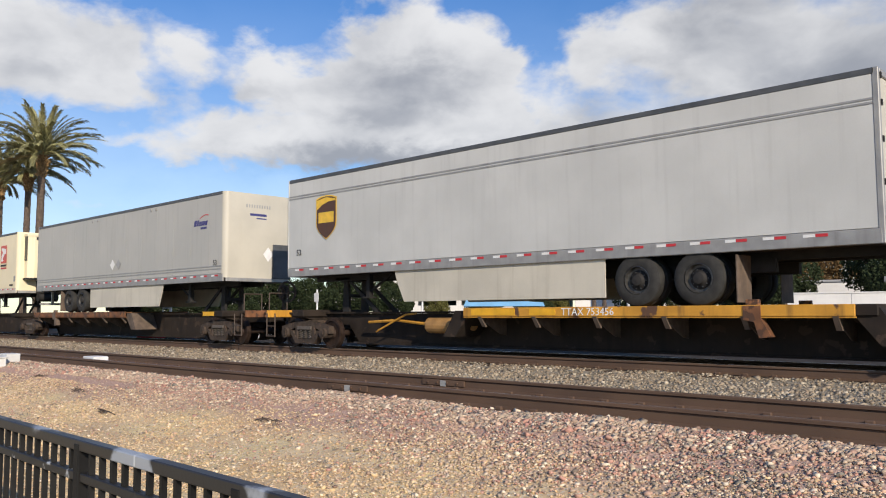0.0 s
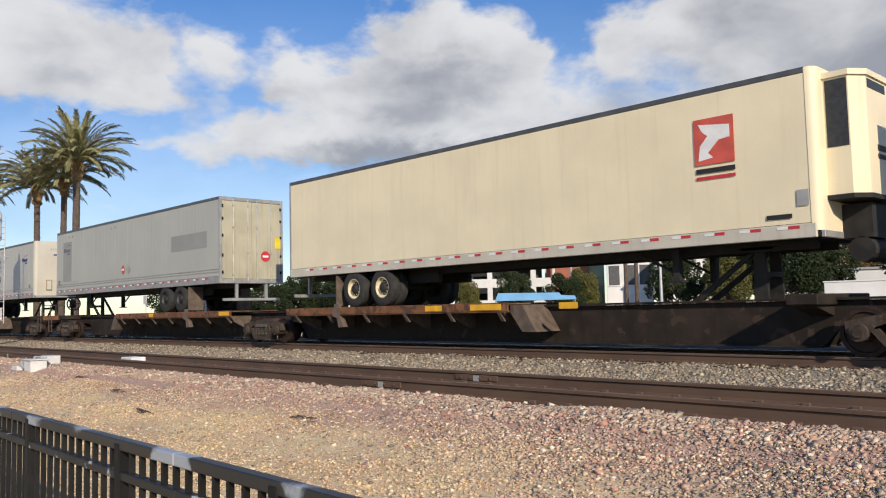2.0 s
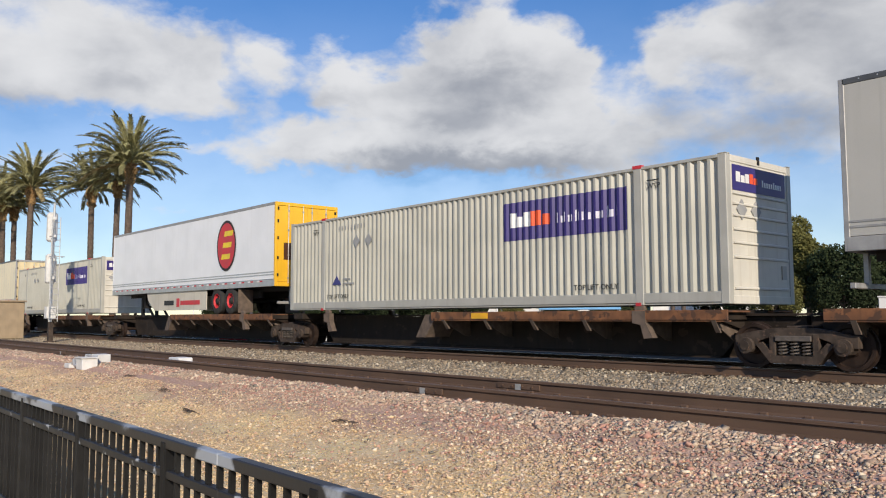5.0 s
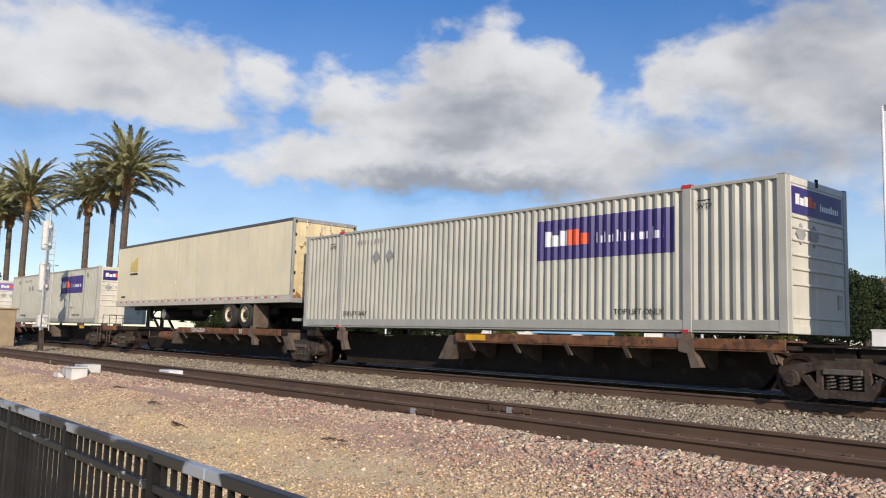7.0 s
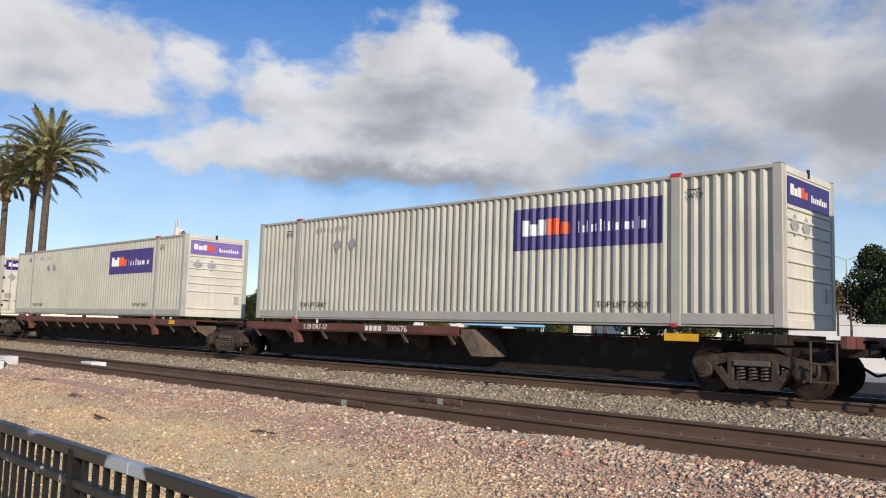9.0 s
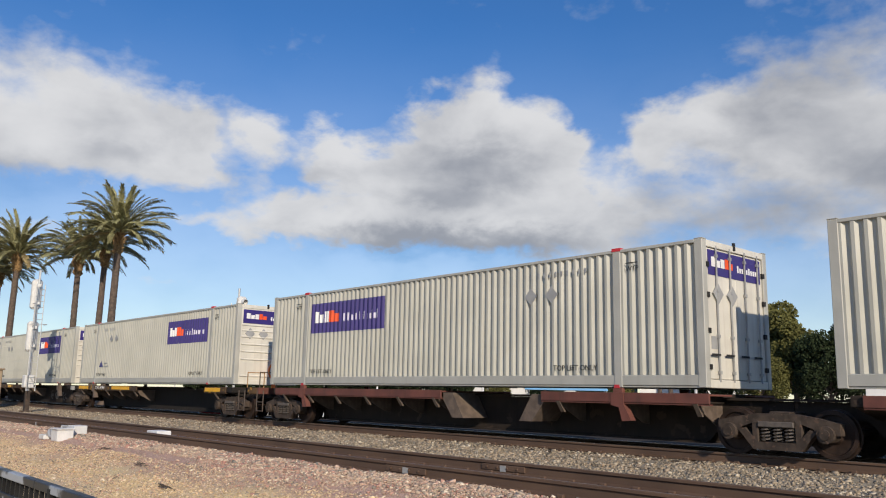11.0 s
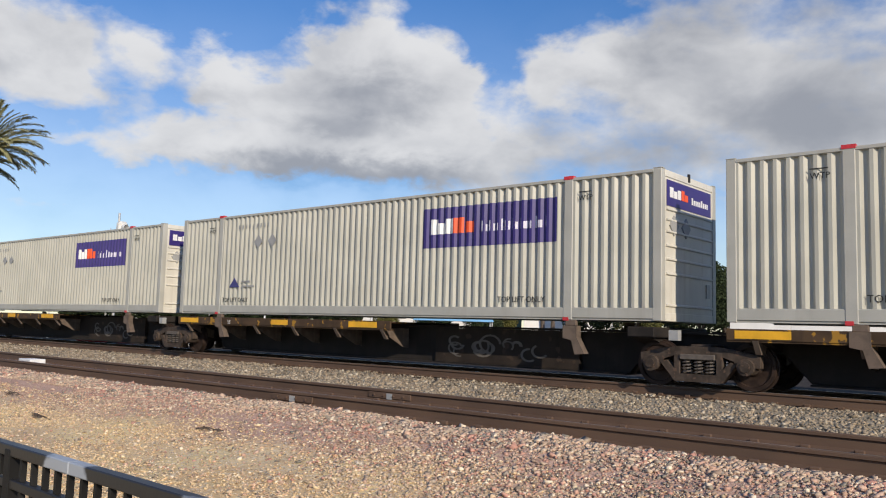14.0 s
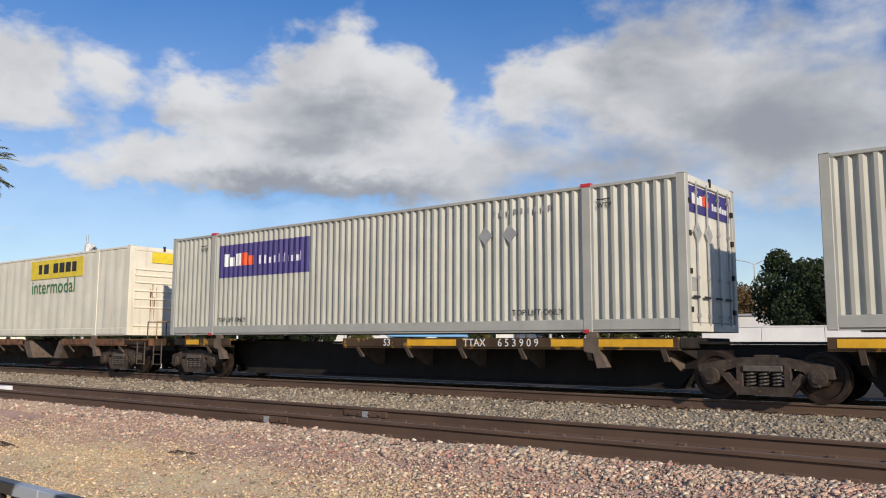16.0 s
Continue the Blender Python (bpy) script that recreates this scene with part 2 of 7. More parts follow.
M = {
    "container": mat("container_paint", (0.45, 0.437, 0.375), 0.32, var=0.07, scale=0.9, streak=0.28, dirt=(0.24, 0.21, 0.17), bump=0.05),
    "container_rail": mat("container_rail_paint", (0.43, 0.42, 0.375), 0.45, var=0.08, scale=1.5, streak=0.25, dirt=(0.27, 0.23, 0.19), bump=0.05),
    # end walls and doors: a paler tone than the sides
    "container_end": mat("container_end_pale", (0.66, 0.63, 0.55), 0.5, var=0.08, scale=1.3, streak=0.3, dirt=(0.36, 0.28, 0.19), bump=0.05),
    "cream_box": mat("cream_container_paint", (0.80, 0.74, 0.60), 0.5, var=0.07, scale=1.1, streak=0.35, dirt=(0.34, 0.20, 0.10), bump=0.05),
    "alu": mat("trailer_side_grey", (0.575, 0.575, 0.55), 0.42, var=0.07, scale=0.7, streak=0.22, dirt=(0.34, 0.33, 0.31), bump=0.04),
    "alu_grimy": mat("trailer_side_grimy", (0.43, 0.43, 0.385), 0.5, var=0.06, scale=0.5, streak=0.25, dirt=(0.27, 0.265, 0.23), bump=0.04),
    "alu_dull": mat("trailer_side_dull", (0.465, 0.455, 0.42), 0.5, var=0.06, scale=0.5, streak=0.28, dirt=(0.27, 0.26, 0.23), bump=0.04),
    "cream": mat("trailer_side_cream", (0.84, 0.735, 0.51), 0.45, var=0.05, scale=0.8, streak=0.18, dirt=(0.50, 0.40, 0.27), bump=0.04),
    "cream_old": mat("trailer_side_old_cream", (0.86, 0.765, 0.54), 0.5, var=0.06, scale=0.8, streak=0.22, dirt=(0.45, 0.36, 0.24), bump=0.04),
    "white": mat("trailer_side_white", (0.83, 0.84, 0.85), 0.35, var=0.04, scale=0.9, streak=0.1, dirt=(0.5, 0.47, 0.42), bump=0.03),
    "nose": mat("trailer_nose_white", (0.55, 0.515, 0.43), 0.45, var=0.06, scale=1.0, streak=0.15, dirt=(0.45, 0.38, 0.28), bump=0.04),
    "door_tan": mat("trailer_door_tan", (0.46, 0.42, 0.30), 0.5, var=0.10, scale=1.2, streak=0.45, dirt=(0.22, 0.17, 0.10), bump=0.04),
    "yellow_door": mat("yellow_door_paint", (0.80, 0.46, 0.03), 0.4, var=0.06, scale=1.0, streak=0.1, bump=0.03),
    "door_old": mat("door_stained_yellow", (0.68, 0.56, 0.33), 0.55, var=0.15, scale=2.0, streak=0.5, dirt=(0.45, 0.22, 0.05), patch=0.12, patch_col=(0.30, 0.14, 0.05)),
    "silver": mat("bare_aluminium", (0.52, 0.52, 0.51), 0.38, metal=0.7, var=0.12, scale=4.0, bump=0.05),
    "rail_grey": mat("trailer_rail_grey", (0.36, 0.355, 0.345), 0.5, metal=0.3, var=0.14, scale=3.0, streak=0.3),
    "dark_rail": mat("trailer_top_rail_dark", (0.10, 0.105, 0.11), 0.5, metal=0.3, var=0.2, scale=3.0),
    "seam": mat("panel_seam_grey", (0.38, 0.38, 0.36), 0.55, var=0.1, scale=3.0),
    "skirt": mat("trailer_skirt", (0.58, 0.54, 0.45), 0.6, var=0.09, scale=1.0, streak=0.3, dirt=(0.3, 0.25, 0.18)),
    "frame_dark": mat("underframe_black", (0.028, 0.026, 0.025), 0.7, var=0.3, scale=4.0),
    "rubber": mat("tyre_rubber", (0.040, 0.039, 0.037), 0.85, var=0.25, scale=6.0),
    "rim": mat("wheel_rim_steel", (0.10, 0.098, 0.095), 0.45, metal=0.6, var=0.25, scale=9.0),
    "rim_cream": mat("wheel_rim_cream", (0.72, 0.62, 0.42), 0.5, var=0.15, scale=9.0),
    "rim_red": mat("wheel_rim_red", (0.60, 0.05, 0.06), 0.5, var=0.15, scale=9.0),
    "car_yellow": mat("spine_car_yellow_paint", (0.62, 0.30, 0.035), 0.6, var=0.22, scale=1.2, streak=0.6, dirt=(0.12, 0.06, 0.025), patch=0.10, patch_col=(0.11, 0.055, 0.03)),
    "car_dark": mat("spine_car_dark_worn_yellow", (0.075, 0.046, 0.026), 0.7, var=0.3, scale=2.5, streak=0.4, dirt=(0.03, 0.022, 0.016), patch=0.06, patch_col=(0.36, 0.19, 0.03)),
    "car_bright": mat("spine_car_bright_yellow", (0.80, 0.42, 0.02), 0.5, var=0.12, scale=3.0, streak=0.2, dirt=(0.2, 0.1, 0.03)),
    "car_rust": mat("spine_car_rust_orange", (0.20, 0.085, 0.036), 0.75, var=0.35, scale=3.0, streak=0.5, dirt=(0.045, 0.028, 0.018), patch=0.28, patch_col=(0.085, 0.042, 0.024)),
    "car_brown": mat("spine_car_mineral_brown", (0.145, 0.05, 0.036), 0.7, var=0.25, scale=2.5, streak=0.4, dirt=(0.05, 0.03, 0.022)),
    "sill": mat("spine_sill_dirty_steel", (0.030, 0.022, 0.017), 0.8, var=0.35, scale=2.2, streak=0.5, dirt=(0.016, 0.013, 0.011), patch=0.04, patch_col=(0.055, 0.037, 0.027)),
    # darker copy of the sill colour, with the shade under the cars painted in
    "sill_black": mat("spine_sill_shaded_black", (0.024, 0.020, 0.018), 0.85, var=0.35, scale=2.2, streak=0.4, dirt=(0.012, 0.011, 0.010)),
    "bogie": mat("truck_cast_steel", (0.062, 0.046, 0.036), 0.8, var=0.4, scale=6.0, streak=0.3, patch=0.12, patch_col=(0.11, 0.07, 0.05)),
    # dusty brown; on the gussets its paler tone stands in for sunlit tips
    "dusty": mat("dusty_sunlit_brown_steel", (0.125, 0.092, 0.070), 0.85, var=0.3, scale=5.0, streak=0.3, dirt=(0.05, 0.036, 0.028)),
    "step_iron": mat("worn_step_iron", (0.09, 0.065, 0.05), 0.65, metal=0.2, var=0.25, scale=8.0),
    "wheel": mat("rail_wheel_steel", (0.042, 0.027, 0.021), 0.6, metal=0.3, var=0.35, scale=7.0),
    "tread": mat("rail_wheel_tread", (0.42, 0.40, 0.38), 0.3, metal=0.9, var=0.15, scale=12.0),
    "spring": mat("spring_steel", (0.12, 0.10, 0.085), 0.7, metal=0.1, var=0.2, scale=12.0),
    "rail": mat("rail_rust", (0.112, 0.067, 0.043), 0.75, var=0.14, scale=1.2, fine=70.0, bump=0.25),
    "rail_top": mat("rail_head_worn", (0.19, 0.13, 0.095), 0.45, metal=0.4, var=0.25, scale=2.0),
    "rail_shiny": mat("rail_head_shiny", (0.45, 0.44, 0.43), 0.25, metal=0.9, var=0.15, scale=2.0),
    "tie": mat("sleeper_timber", (0.075, 0.05, 0.035), 0.9, var=0.35, scale=5.0, rand=0.25),
    "purple": mat("purple_panel", (0.038, 0.024, 0.165), 0.45, var=0.08, scale=1.5, streak=0.15, dirt=(0.10, 0.08, 0.2), bump=0.02),
    "purple_faded": mat("purple_panel_faded", (0.22, 0.15, 0.42), 0.5, var=0.1, scale=1.5, streak=0.3, dirt=(0.4, 0.36, 0.5), bump=0.02),
    "sign_white": mat("sign_white", (0.80, 0.79, 0.77), 0.45, var=0.06, scale=5.0, bump=0.02),
    "sign_lilac": mat("sign_thin_white_on_purple", (0.60, 0.58, 0.68), 0.45, var=0.1, scale=9.0, bump=0.02),
    "sign_orange": mat("sign_orange", (0.80, 0.09, 0.015), 0.45, var=0.08, scale=5.0, bump=0.02),
    "sign_red": mat("sign_red", (0.55, 0.035, 0.045), 0.5, var=0.12, scale=5.0, bump=0.02),
    "sign_coral": mat("sign_sunfaded_red", (0.60, 0.10, 0.07), 0.5, var=0.15, scale=4.0, bump=0.02),
    "sign_blue": mat("sign_dark_blue", (0.05, 0.05, 0.19), 0.5, var=0.1, scale=5.0, bump=0.02),
    "sign_black": mat("sign_black", (0.03, 0.03, 0.03), 0.55, var=0.15, scale=8.0, bump=0.02),
    "sign_grey": mat("sign_faded_grey", (0.34, 0.34, 0.335), 0.6, var=0.1, scale=4.0, bump=0.02),
    "sign_dim": mat("sign_dim_blue_grey", (0.13, 0.13, 0.16), 0.55, var=0.15, scale=6.0, bump=0.02),
    "sign_brown": mat("shield_brown", (0.085, 0.035, 0.018), 0.45, var=0.1, scale=5.0, bump=0.02),
    "sign_gold": mat("shield_gold", (0.80, 0.50, 0.05), 0.45, var=0.1, scale=5.0, bump=0.02),
    "sign_pale_gold": mat("sign_sunfaded_gold", (0.74, 0.55, 0.16), 0.5, var=0.15, scale=6.0, bump=0.02),
    "sign_green": mat("sign_green", (0.02, 0.16, 0.05), 0.5, var=0.1, scale=5.0, bump=0.02),
    "sign_yellow": mat("sign_yellow", (0.80, 0.60, 0.03), 0.5, var=0.1, scale=5.0, bump=0.02),
    "ghost": mat("cleaned_rectangle", (0.30, 0.295, 0.28), 0.55, var=0.07, scale=2.0, bump=0.02),
    "graffiti": mat("graffiti_grey", (0.115, 0.10, 0.085), 0.7, var=0.25, scale=4.0),
    "fence": mat("fence_black_paint", (0.015, 0.0145, 0.014), 0.6, var=0.3, scale=5.0, rand=0.25),
    "fence_worn": mat("fence_rail_worn", (0.022, 0.021, 0.021), 0.4, var=0.2, scale=1.1, patch=0.34, patch_col=(0.36, 0.39, 0.43)),
    "fence_chipped": mat("fence_rail_chipped", (0.018, 0.017, 0.017), 0.5, var=0.2, scale=3.4, patch=0.12, patch_col=(0.42, 0.44, 0.46)),
    "galv": mat("galvanised_steel", (0.55, 0.55, 0.54), 0.45, metal=0.4, var=0.12, scale=5.0),
    "pale_box": mat("pale_painted_metal", (0.68, 0.67, 0.64), 0.55, var=0.1, scale=4.0, streak=0.2),
    "tan": mat("tan_metal_cabinet", (0.33, 0.25, 0.16), 0.6, var=0.12, scale=2.0, streak=0.2),
    "trunk": mat("palm_trunk_bark", (0.115, 0.085, 0.065), 0.95, var=0.35, scale=6.0, bump=0.6, dist=0.03),
    "boots": mat("palm_cut_boots", (0.30, 0.19, 0.085), 0.9, var=0.35, scale=5.0, bump=0.5, dist=0.03),
    "frond": mat("palm_frond_green", (0.29, 0.275, 0.13), 0.45, var=0.35, scale=0.5, island=0.35, bump=0.0),
    "frond_dry": mat("palm_frond_dry", (0.34, 0.26, 0.12), 0.7, var=0.3, scale=0.5, island=0.35, bump=0.0),
    "leaf": mat("tree_leaf_dark", (0.036, 0.050, 0.022), 0.85, var=0.3, scale=0.6, island=0.2, spec=0.15, bump=0.0),
    "leaf_yellow": mat("tree_leaf_olive", (0.13, 0.125, 0.040), 0.85, var=0.3, scale=0.6, island=0.2, spec=0.15, bump=0.0),
    "leaf_autumn": mat("tree_leaf_brown", (0.17, 0.105, 0.045), 0.85, var=0.3, scale=0.6, island=0.2, spec=0.15, bump=0.0),
    "bark": mat("tree_bark", (0.10, 0.075, 0.055), 0.95, var=0.3, scale=5.0, bump=0.6, dist=0.02),
    "plaster": mat("white_plaster", (0.74, 0.72, 0.68), 0.85, var=0.06, scale=0.6, streak=0.15, dirt=(0.45, 0.42, 0.38)),
    "concrete": mat("garage_concrete", (0.62, 0.60, 0.56), 0.85, var=0.08, scale=0.5, streak=0.2, dirt=(0.35, 0.33, 0.3)),
    "dark_open": mat("garage_dark_interior", (0.10, 0.10, 0.10), 0.9, var=0.2),
    "brick": mat("brick_red_wall", (0.33, 0.115, 0.07), 0.85, var=0.14, scale=1.0, fine=25.0),
    "glass_green": mat("green_tinted_glass", (0.05, 0.12, 0.10), 0.12, var=0.3, scale=0.4, spec=0.8, bump=0.0),
    "blue_canvas": mat("light_blue_canvas", (0.18, 0.42, 0.70), 0.7, var=0.12, scale=1.0),
    "roof_grey": mat("roof_grey", (0.38, 0.38, 0.38), 0.8, var=0.1, scale=1.0),
    "car_white": mat("car_paint_white", (0.74, 0.74, 0.74), 0.25, var=0.03, bump=0.0),
    "car_red": mat("car_paint_red", (0.35, 0.03, 0.03), 0.25, var=0.05, bump=0.0),
    "car_silver": mat("car_paint_silver", (0.45, 0.46, 0.48), 0.3, metal=0.5, var=0.05, bump=0.0),
    "window": mat("car_window", (0.02, 0.025, 0.03), 0.08, var=0.1, bump=0.0),
    "asphalt": mat("asphalt", (0.06, 0.06, 0.062), 0.9, var=0.15, scale=0.6),
    "orange": mat("safety_orange_paint", (0.85, 0.20, 0.03), 0.55, var=0.2, scale=5.0),
    "reefer_grille": mat("reefer_grille_black", (0.035, 0.037, 0.04), 0.45, var=0.3, scale=9.0),
    "ochre_tank": mat("ochre_tank_paint", (0.36, 0.20, 0.07), 0.6, var=0.2, scale=4.0, streak=0.3),
}


def ground_material():
    """Sandy soil, reddish crushed stone by the near track, grey ballast round the rails; dark ballast from the train's
    track on, the train's shade painted into it.
    """
    m = bpy.data.materials.new("ground_gravel")
    m.use_nodes = True
    tree = m.node_tree
    bs = tree.nodes["Principled BSDF"]
    bs.inputs["Roughness"].default_value = 0.95
    bs.inputs["Specular IOR Level"].default_value = 0.2
    add, join = nodes_of(tree)
    tc = add("ShaderNodeTexCoord")
    sep = add("ShaderNodeSeparateXYZ")
    join(tc, sep, 3)

    def noise_(sc, det=6.0):
        n = add("ShaderNodeTexNoise")
        n.inputs["Scale"].default_value, n.inputs["Detail"].default_value = sc, det
        join(tc, n, 3)
        return n.outputs[0]

    def ranged(sock, a, b, lo=0.0, hi=1.0):
        n = add("ShaderNodeMapRange", interpolation_type="SMOOTHSTEP")
        for i, v in zip((1, 2, 3, 4), (a, b, lo, hi)):
            n.inputs[i].default_value = v
        tree.links.new(sock, n.inputs[0])
        return n.outputs[0]

    def mixed(fac, a, b):
        n = add("ShaderNodeMix", data_type="RGBA")
        for i, v in ((0, fac), (6, a), (7, b)):
            if isinstance(v, tuple):
                n.inputs[i].default_value = (*v, 1)
            else:
                tree.links.new(v, n.inputs[i])
        return n.outputs[2]

    def plus(a, b, k):
        n = add("ShaderNodeMath", operation="MULTIPLY_ADD")
        tree.links.new(b, n.inputs[0])
        n.inputs[1].default_value = k
        tree.links.new(a, n.inputs[2])
        return n.outputs[0]

    wob = noise_(0.5)
    y = plus(sep.outputs[1], wob, 2.2)
    vor = add("ShaderNodeTexVoronoi")
    vor.inputs["Scale"].default_value = 42.0
    join(tc, vor, 3)
    pebble = vor.outputs["Color"]
    psep = add("ShaderNodeSeparateColor")
    tree.links.new(pebble, psep.inputs[0])
    sand = mixed(ranged(noise_(1.1), 0.35, 0.65), (0.66, 0.465, 0.25), (0.76, 0.585, 0.34))
    sand = mixed(ranged(noise_(0.8, 8.0), 0.47, 0.56, 0.0, 0.95), sand, (0.76, 0.60, 0.31))
    sand = mixed(ranged(psep.outputs[0], 0.45, 0.80, 0.0, 0.7), sand, (0.48, 0.35, 0.23))
    sand = mixed(ranged(psep.outputs[1], 0.72, 0.9, 0.0, 0.8), sand, (0.72, 0.62, 0.46))
    pink = mixed(psep.outputs[0], (0.40, 0.255, 0.195), (0.58, 0.40, 0.31))
    grey = mixed(psep.outputs[1], (0.18, 0.155, 0.115), (0.44, 0.385, 0.30))
    brown = mixed(psep.outputs[1], (0.07, 0.048, 0.036), (0.16, 0.11, 0.08))
    far = mixed(ranged(noise_(0.2), 0.3, 0.7), (0.34, 0.325, 0.30), (0.44, 0.425, 0.40))
    col = mixed(ranged(y, 6.7, 7.6), sand, pink)
    col = mixed(ranged(y, 8.2, 8.8), col, brown)
    col = mixed(ranged(y, 10.4, 11.0), col, grey)
    # dark ballast, blackened further by the train's shade put into its colour
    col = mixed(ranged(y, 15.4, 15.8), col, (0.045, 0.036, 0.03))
    col = mixed(ranged(y, 38.0, 40.0), col, far)
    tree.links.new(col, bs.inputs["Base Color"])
    b = add("ShaderNodeBump")
    b.inputs["Strength"].default_value, b.inputs["Distance"].default_value = 0.4, 0.015
    tree.links.new(vor.outputs["Distance"], b.inputs["Height"])
    join(b, bs, 0, bs.inputs.find("Normal"))
    return m


def stone_material(name, ramp, dust=(0.42, 0.36, 0.28)):
    m = bpy.data.materials.new(name)
    m.use_nodes = True
    tree = m.node_tree
    bs = tree.nodes["Principled BSDF"]
    bs.inputs["Roughness"].default_value = 0.9
    bs.inputs["Specular IOR Level"].default_value = 0.25
    add, join = nodes_of(tree)
    geo = add("ShaderNodeNewGeometry")
    cr = add("ShaderNodeValToRGB")
    cr.color_ramp.interpolation = "CONSTANT"
    els = cr.color_ramp.elements
    while len(els) < len(ramp):
        els.new(0.5)
    for i, c in enumerate(ramp):
        els[i].position, els[i].color = i / len(ramp), (*c, 1)
    tree.links.new(geo.outputs["Random Per Island"], cr.inputs[0])
    n = add("ShaderNodeTexNoise")
    n.inputs["Scale"].default_value = 40.0
    join(add("ShaderNodeTexCoord"), n, 3)
    drift = add("ShaderNodeTexNoise")
    drift.inputs["Scale"].default_value, drift.inputs["Detail"].default_value = 0.9, 7.0
    join(add("ShaderNodeTexCoord"), drift, 3)
    dr = add("ShaderNodeMapRange", interpolation_type="SMOOTHSTEP")
    for i, v in zip((1, 2, 3, 4), (0.42, 0.62, 0.0, 0.55)):
        dr.inputs[i].default_value = v
    join(drift, dr)
    dusty = add("ShaderNodeMix", data_type="RGBA")
    join(dr, dusty)
    join(cr, dusty, 0, 6)
    dusty.inputs[7].default_value = (*dust, 1)
    hs = add("ShaderNodeHueSaturation")
    mr = add("ShaderNodeMapRange")
    mr.inputs[3].default_value, mr.inputs[4].default_value = 0.7, 1.3
    join(n, mr)
    join(mr, hs, 0, hs.inputs.find("Value"))
    join(dusty, hs, 2, hs.inputs.find("Color"))
    join(hs, bs, 0, 0)
    return m


M["ground"] = ground_material()
M["stone_pink"] = stone_material("crushed_stone_reddish", [(0.55, 0.31, 0.235), (0.46, 0.31, 0.23), (0.62, 0.43, 0.32), (0.34, 0.285, 0.225), (0.60, 0.47, 0.34), (0.49, 0.26, 0.20), (0.24, 0.22, 0.18), (0.82, 0.69, 0.52), (0.50, 0.385, 0.285), (0.28, 0.19, 0.145)], (0.56, 0.43, 0.31))
M["stone_grey"] = stone_material("ballast_grey", [(0.34, 0.265, 0.185), (0.20, 0.165, 0.12), (0.43, 0.36, 0.265), (0.26, 0.21, 0.15), (0.58, 0.50, 0.38), (0.13, 0.11, 0.085), (0.37, 0.285, 0.20), (0.29, 0.245, 0.185)], (0.37, 0.30, 0.215))
M["stone_brown"] = stone_material("ballast_brown", [(0.17, 0.12, 0.09), (0.12, 0.085, 0.065), (0.21, 0.155, 0.115), (0.15, 0.115, 0.09)], (0.14, 0.10, 0.075))
M["stone_mixed"] = stone_material("crushed_stone_mixed", [(0.37, 0.24, 0.19), (0.31, 0.25, 0.195), (0.44, 0.32, 0.25), (0.20, 0.18, 0.15), (0.42, 0.345, 0.265), (0.15, 0.145, 0.13), (0.66, 0.57, 0.45), (0.30, 0.25, 0.20)], (0.40, 0.32, 0.21))
M["stone_sand"] = stone_material("pebbles_sandy", [(0.73, 0.53, 0.30), (0.60, 0.43, 0.265), (0.78, 0.61, 0.385), (0.40, 0.30, 0.21), (0.66, 0.43, 0.30), (0.85, 0.72, 0.53), (0.24, 0.19, 0.145), (0.63, 0.465, 0.30)], (0.72, 0.555, 0.325))


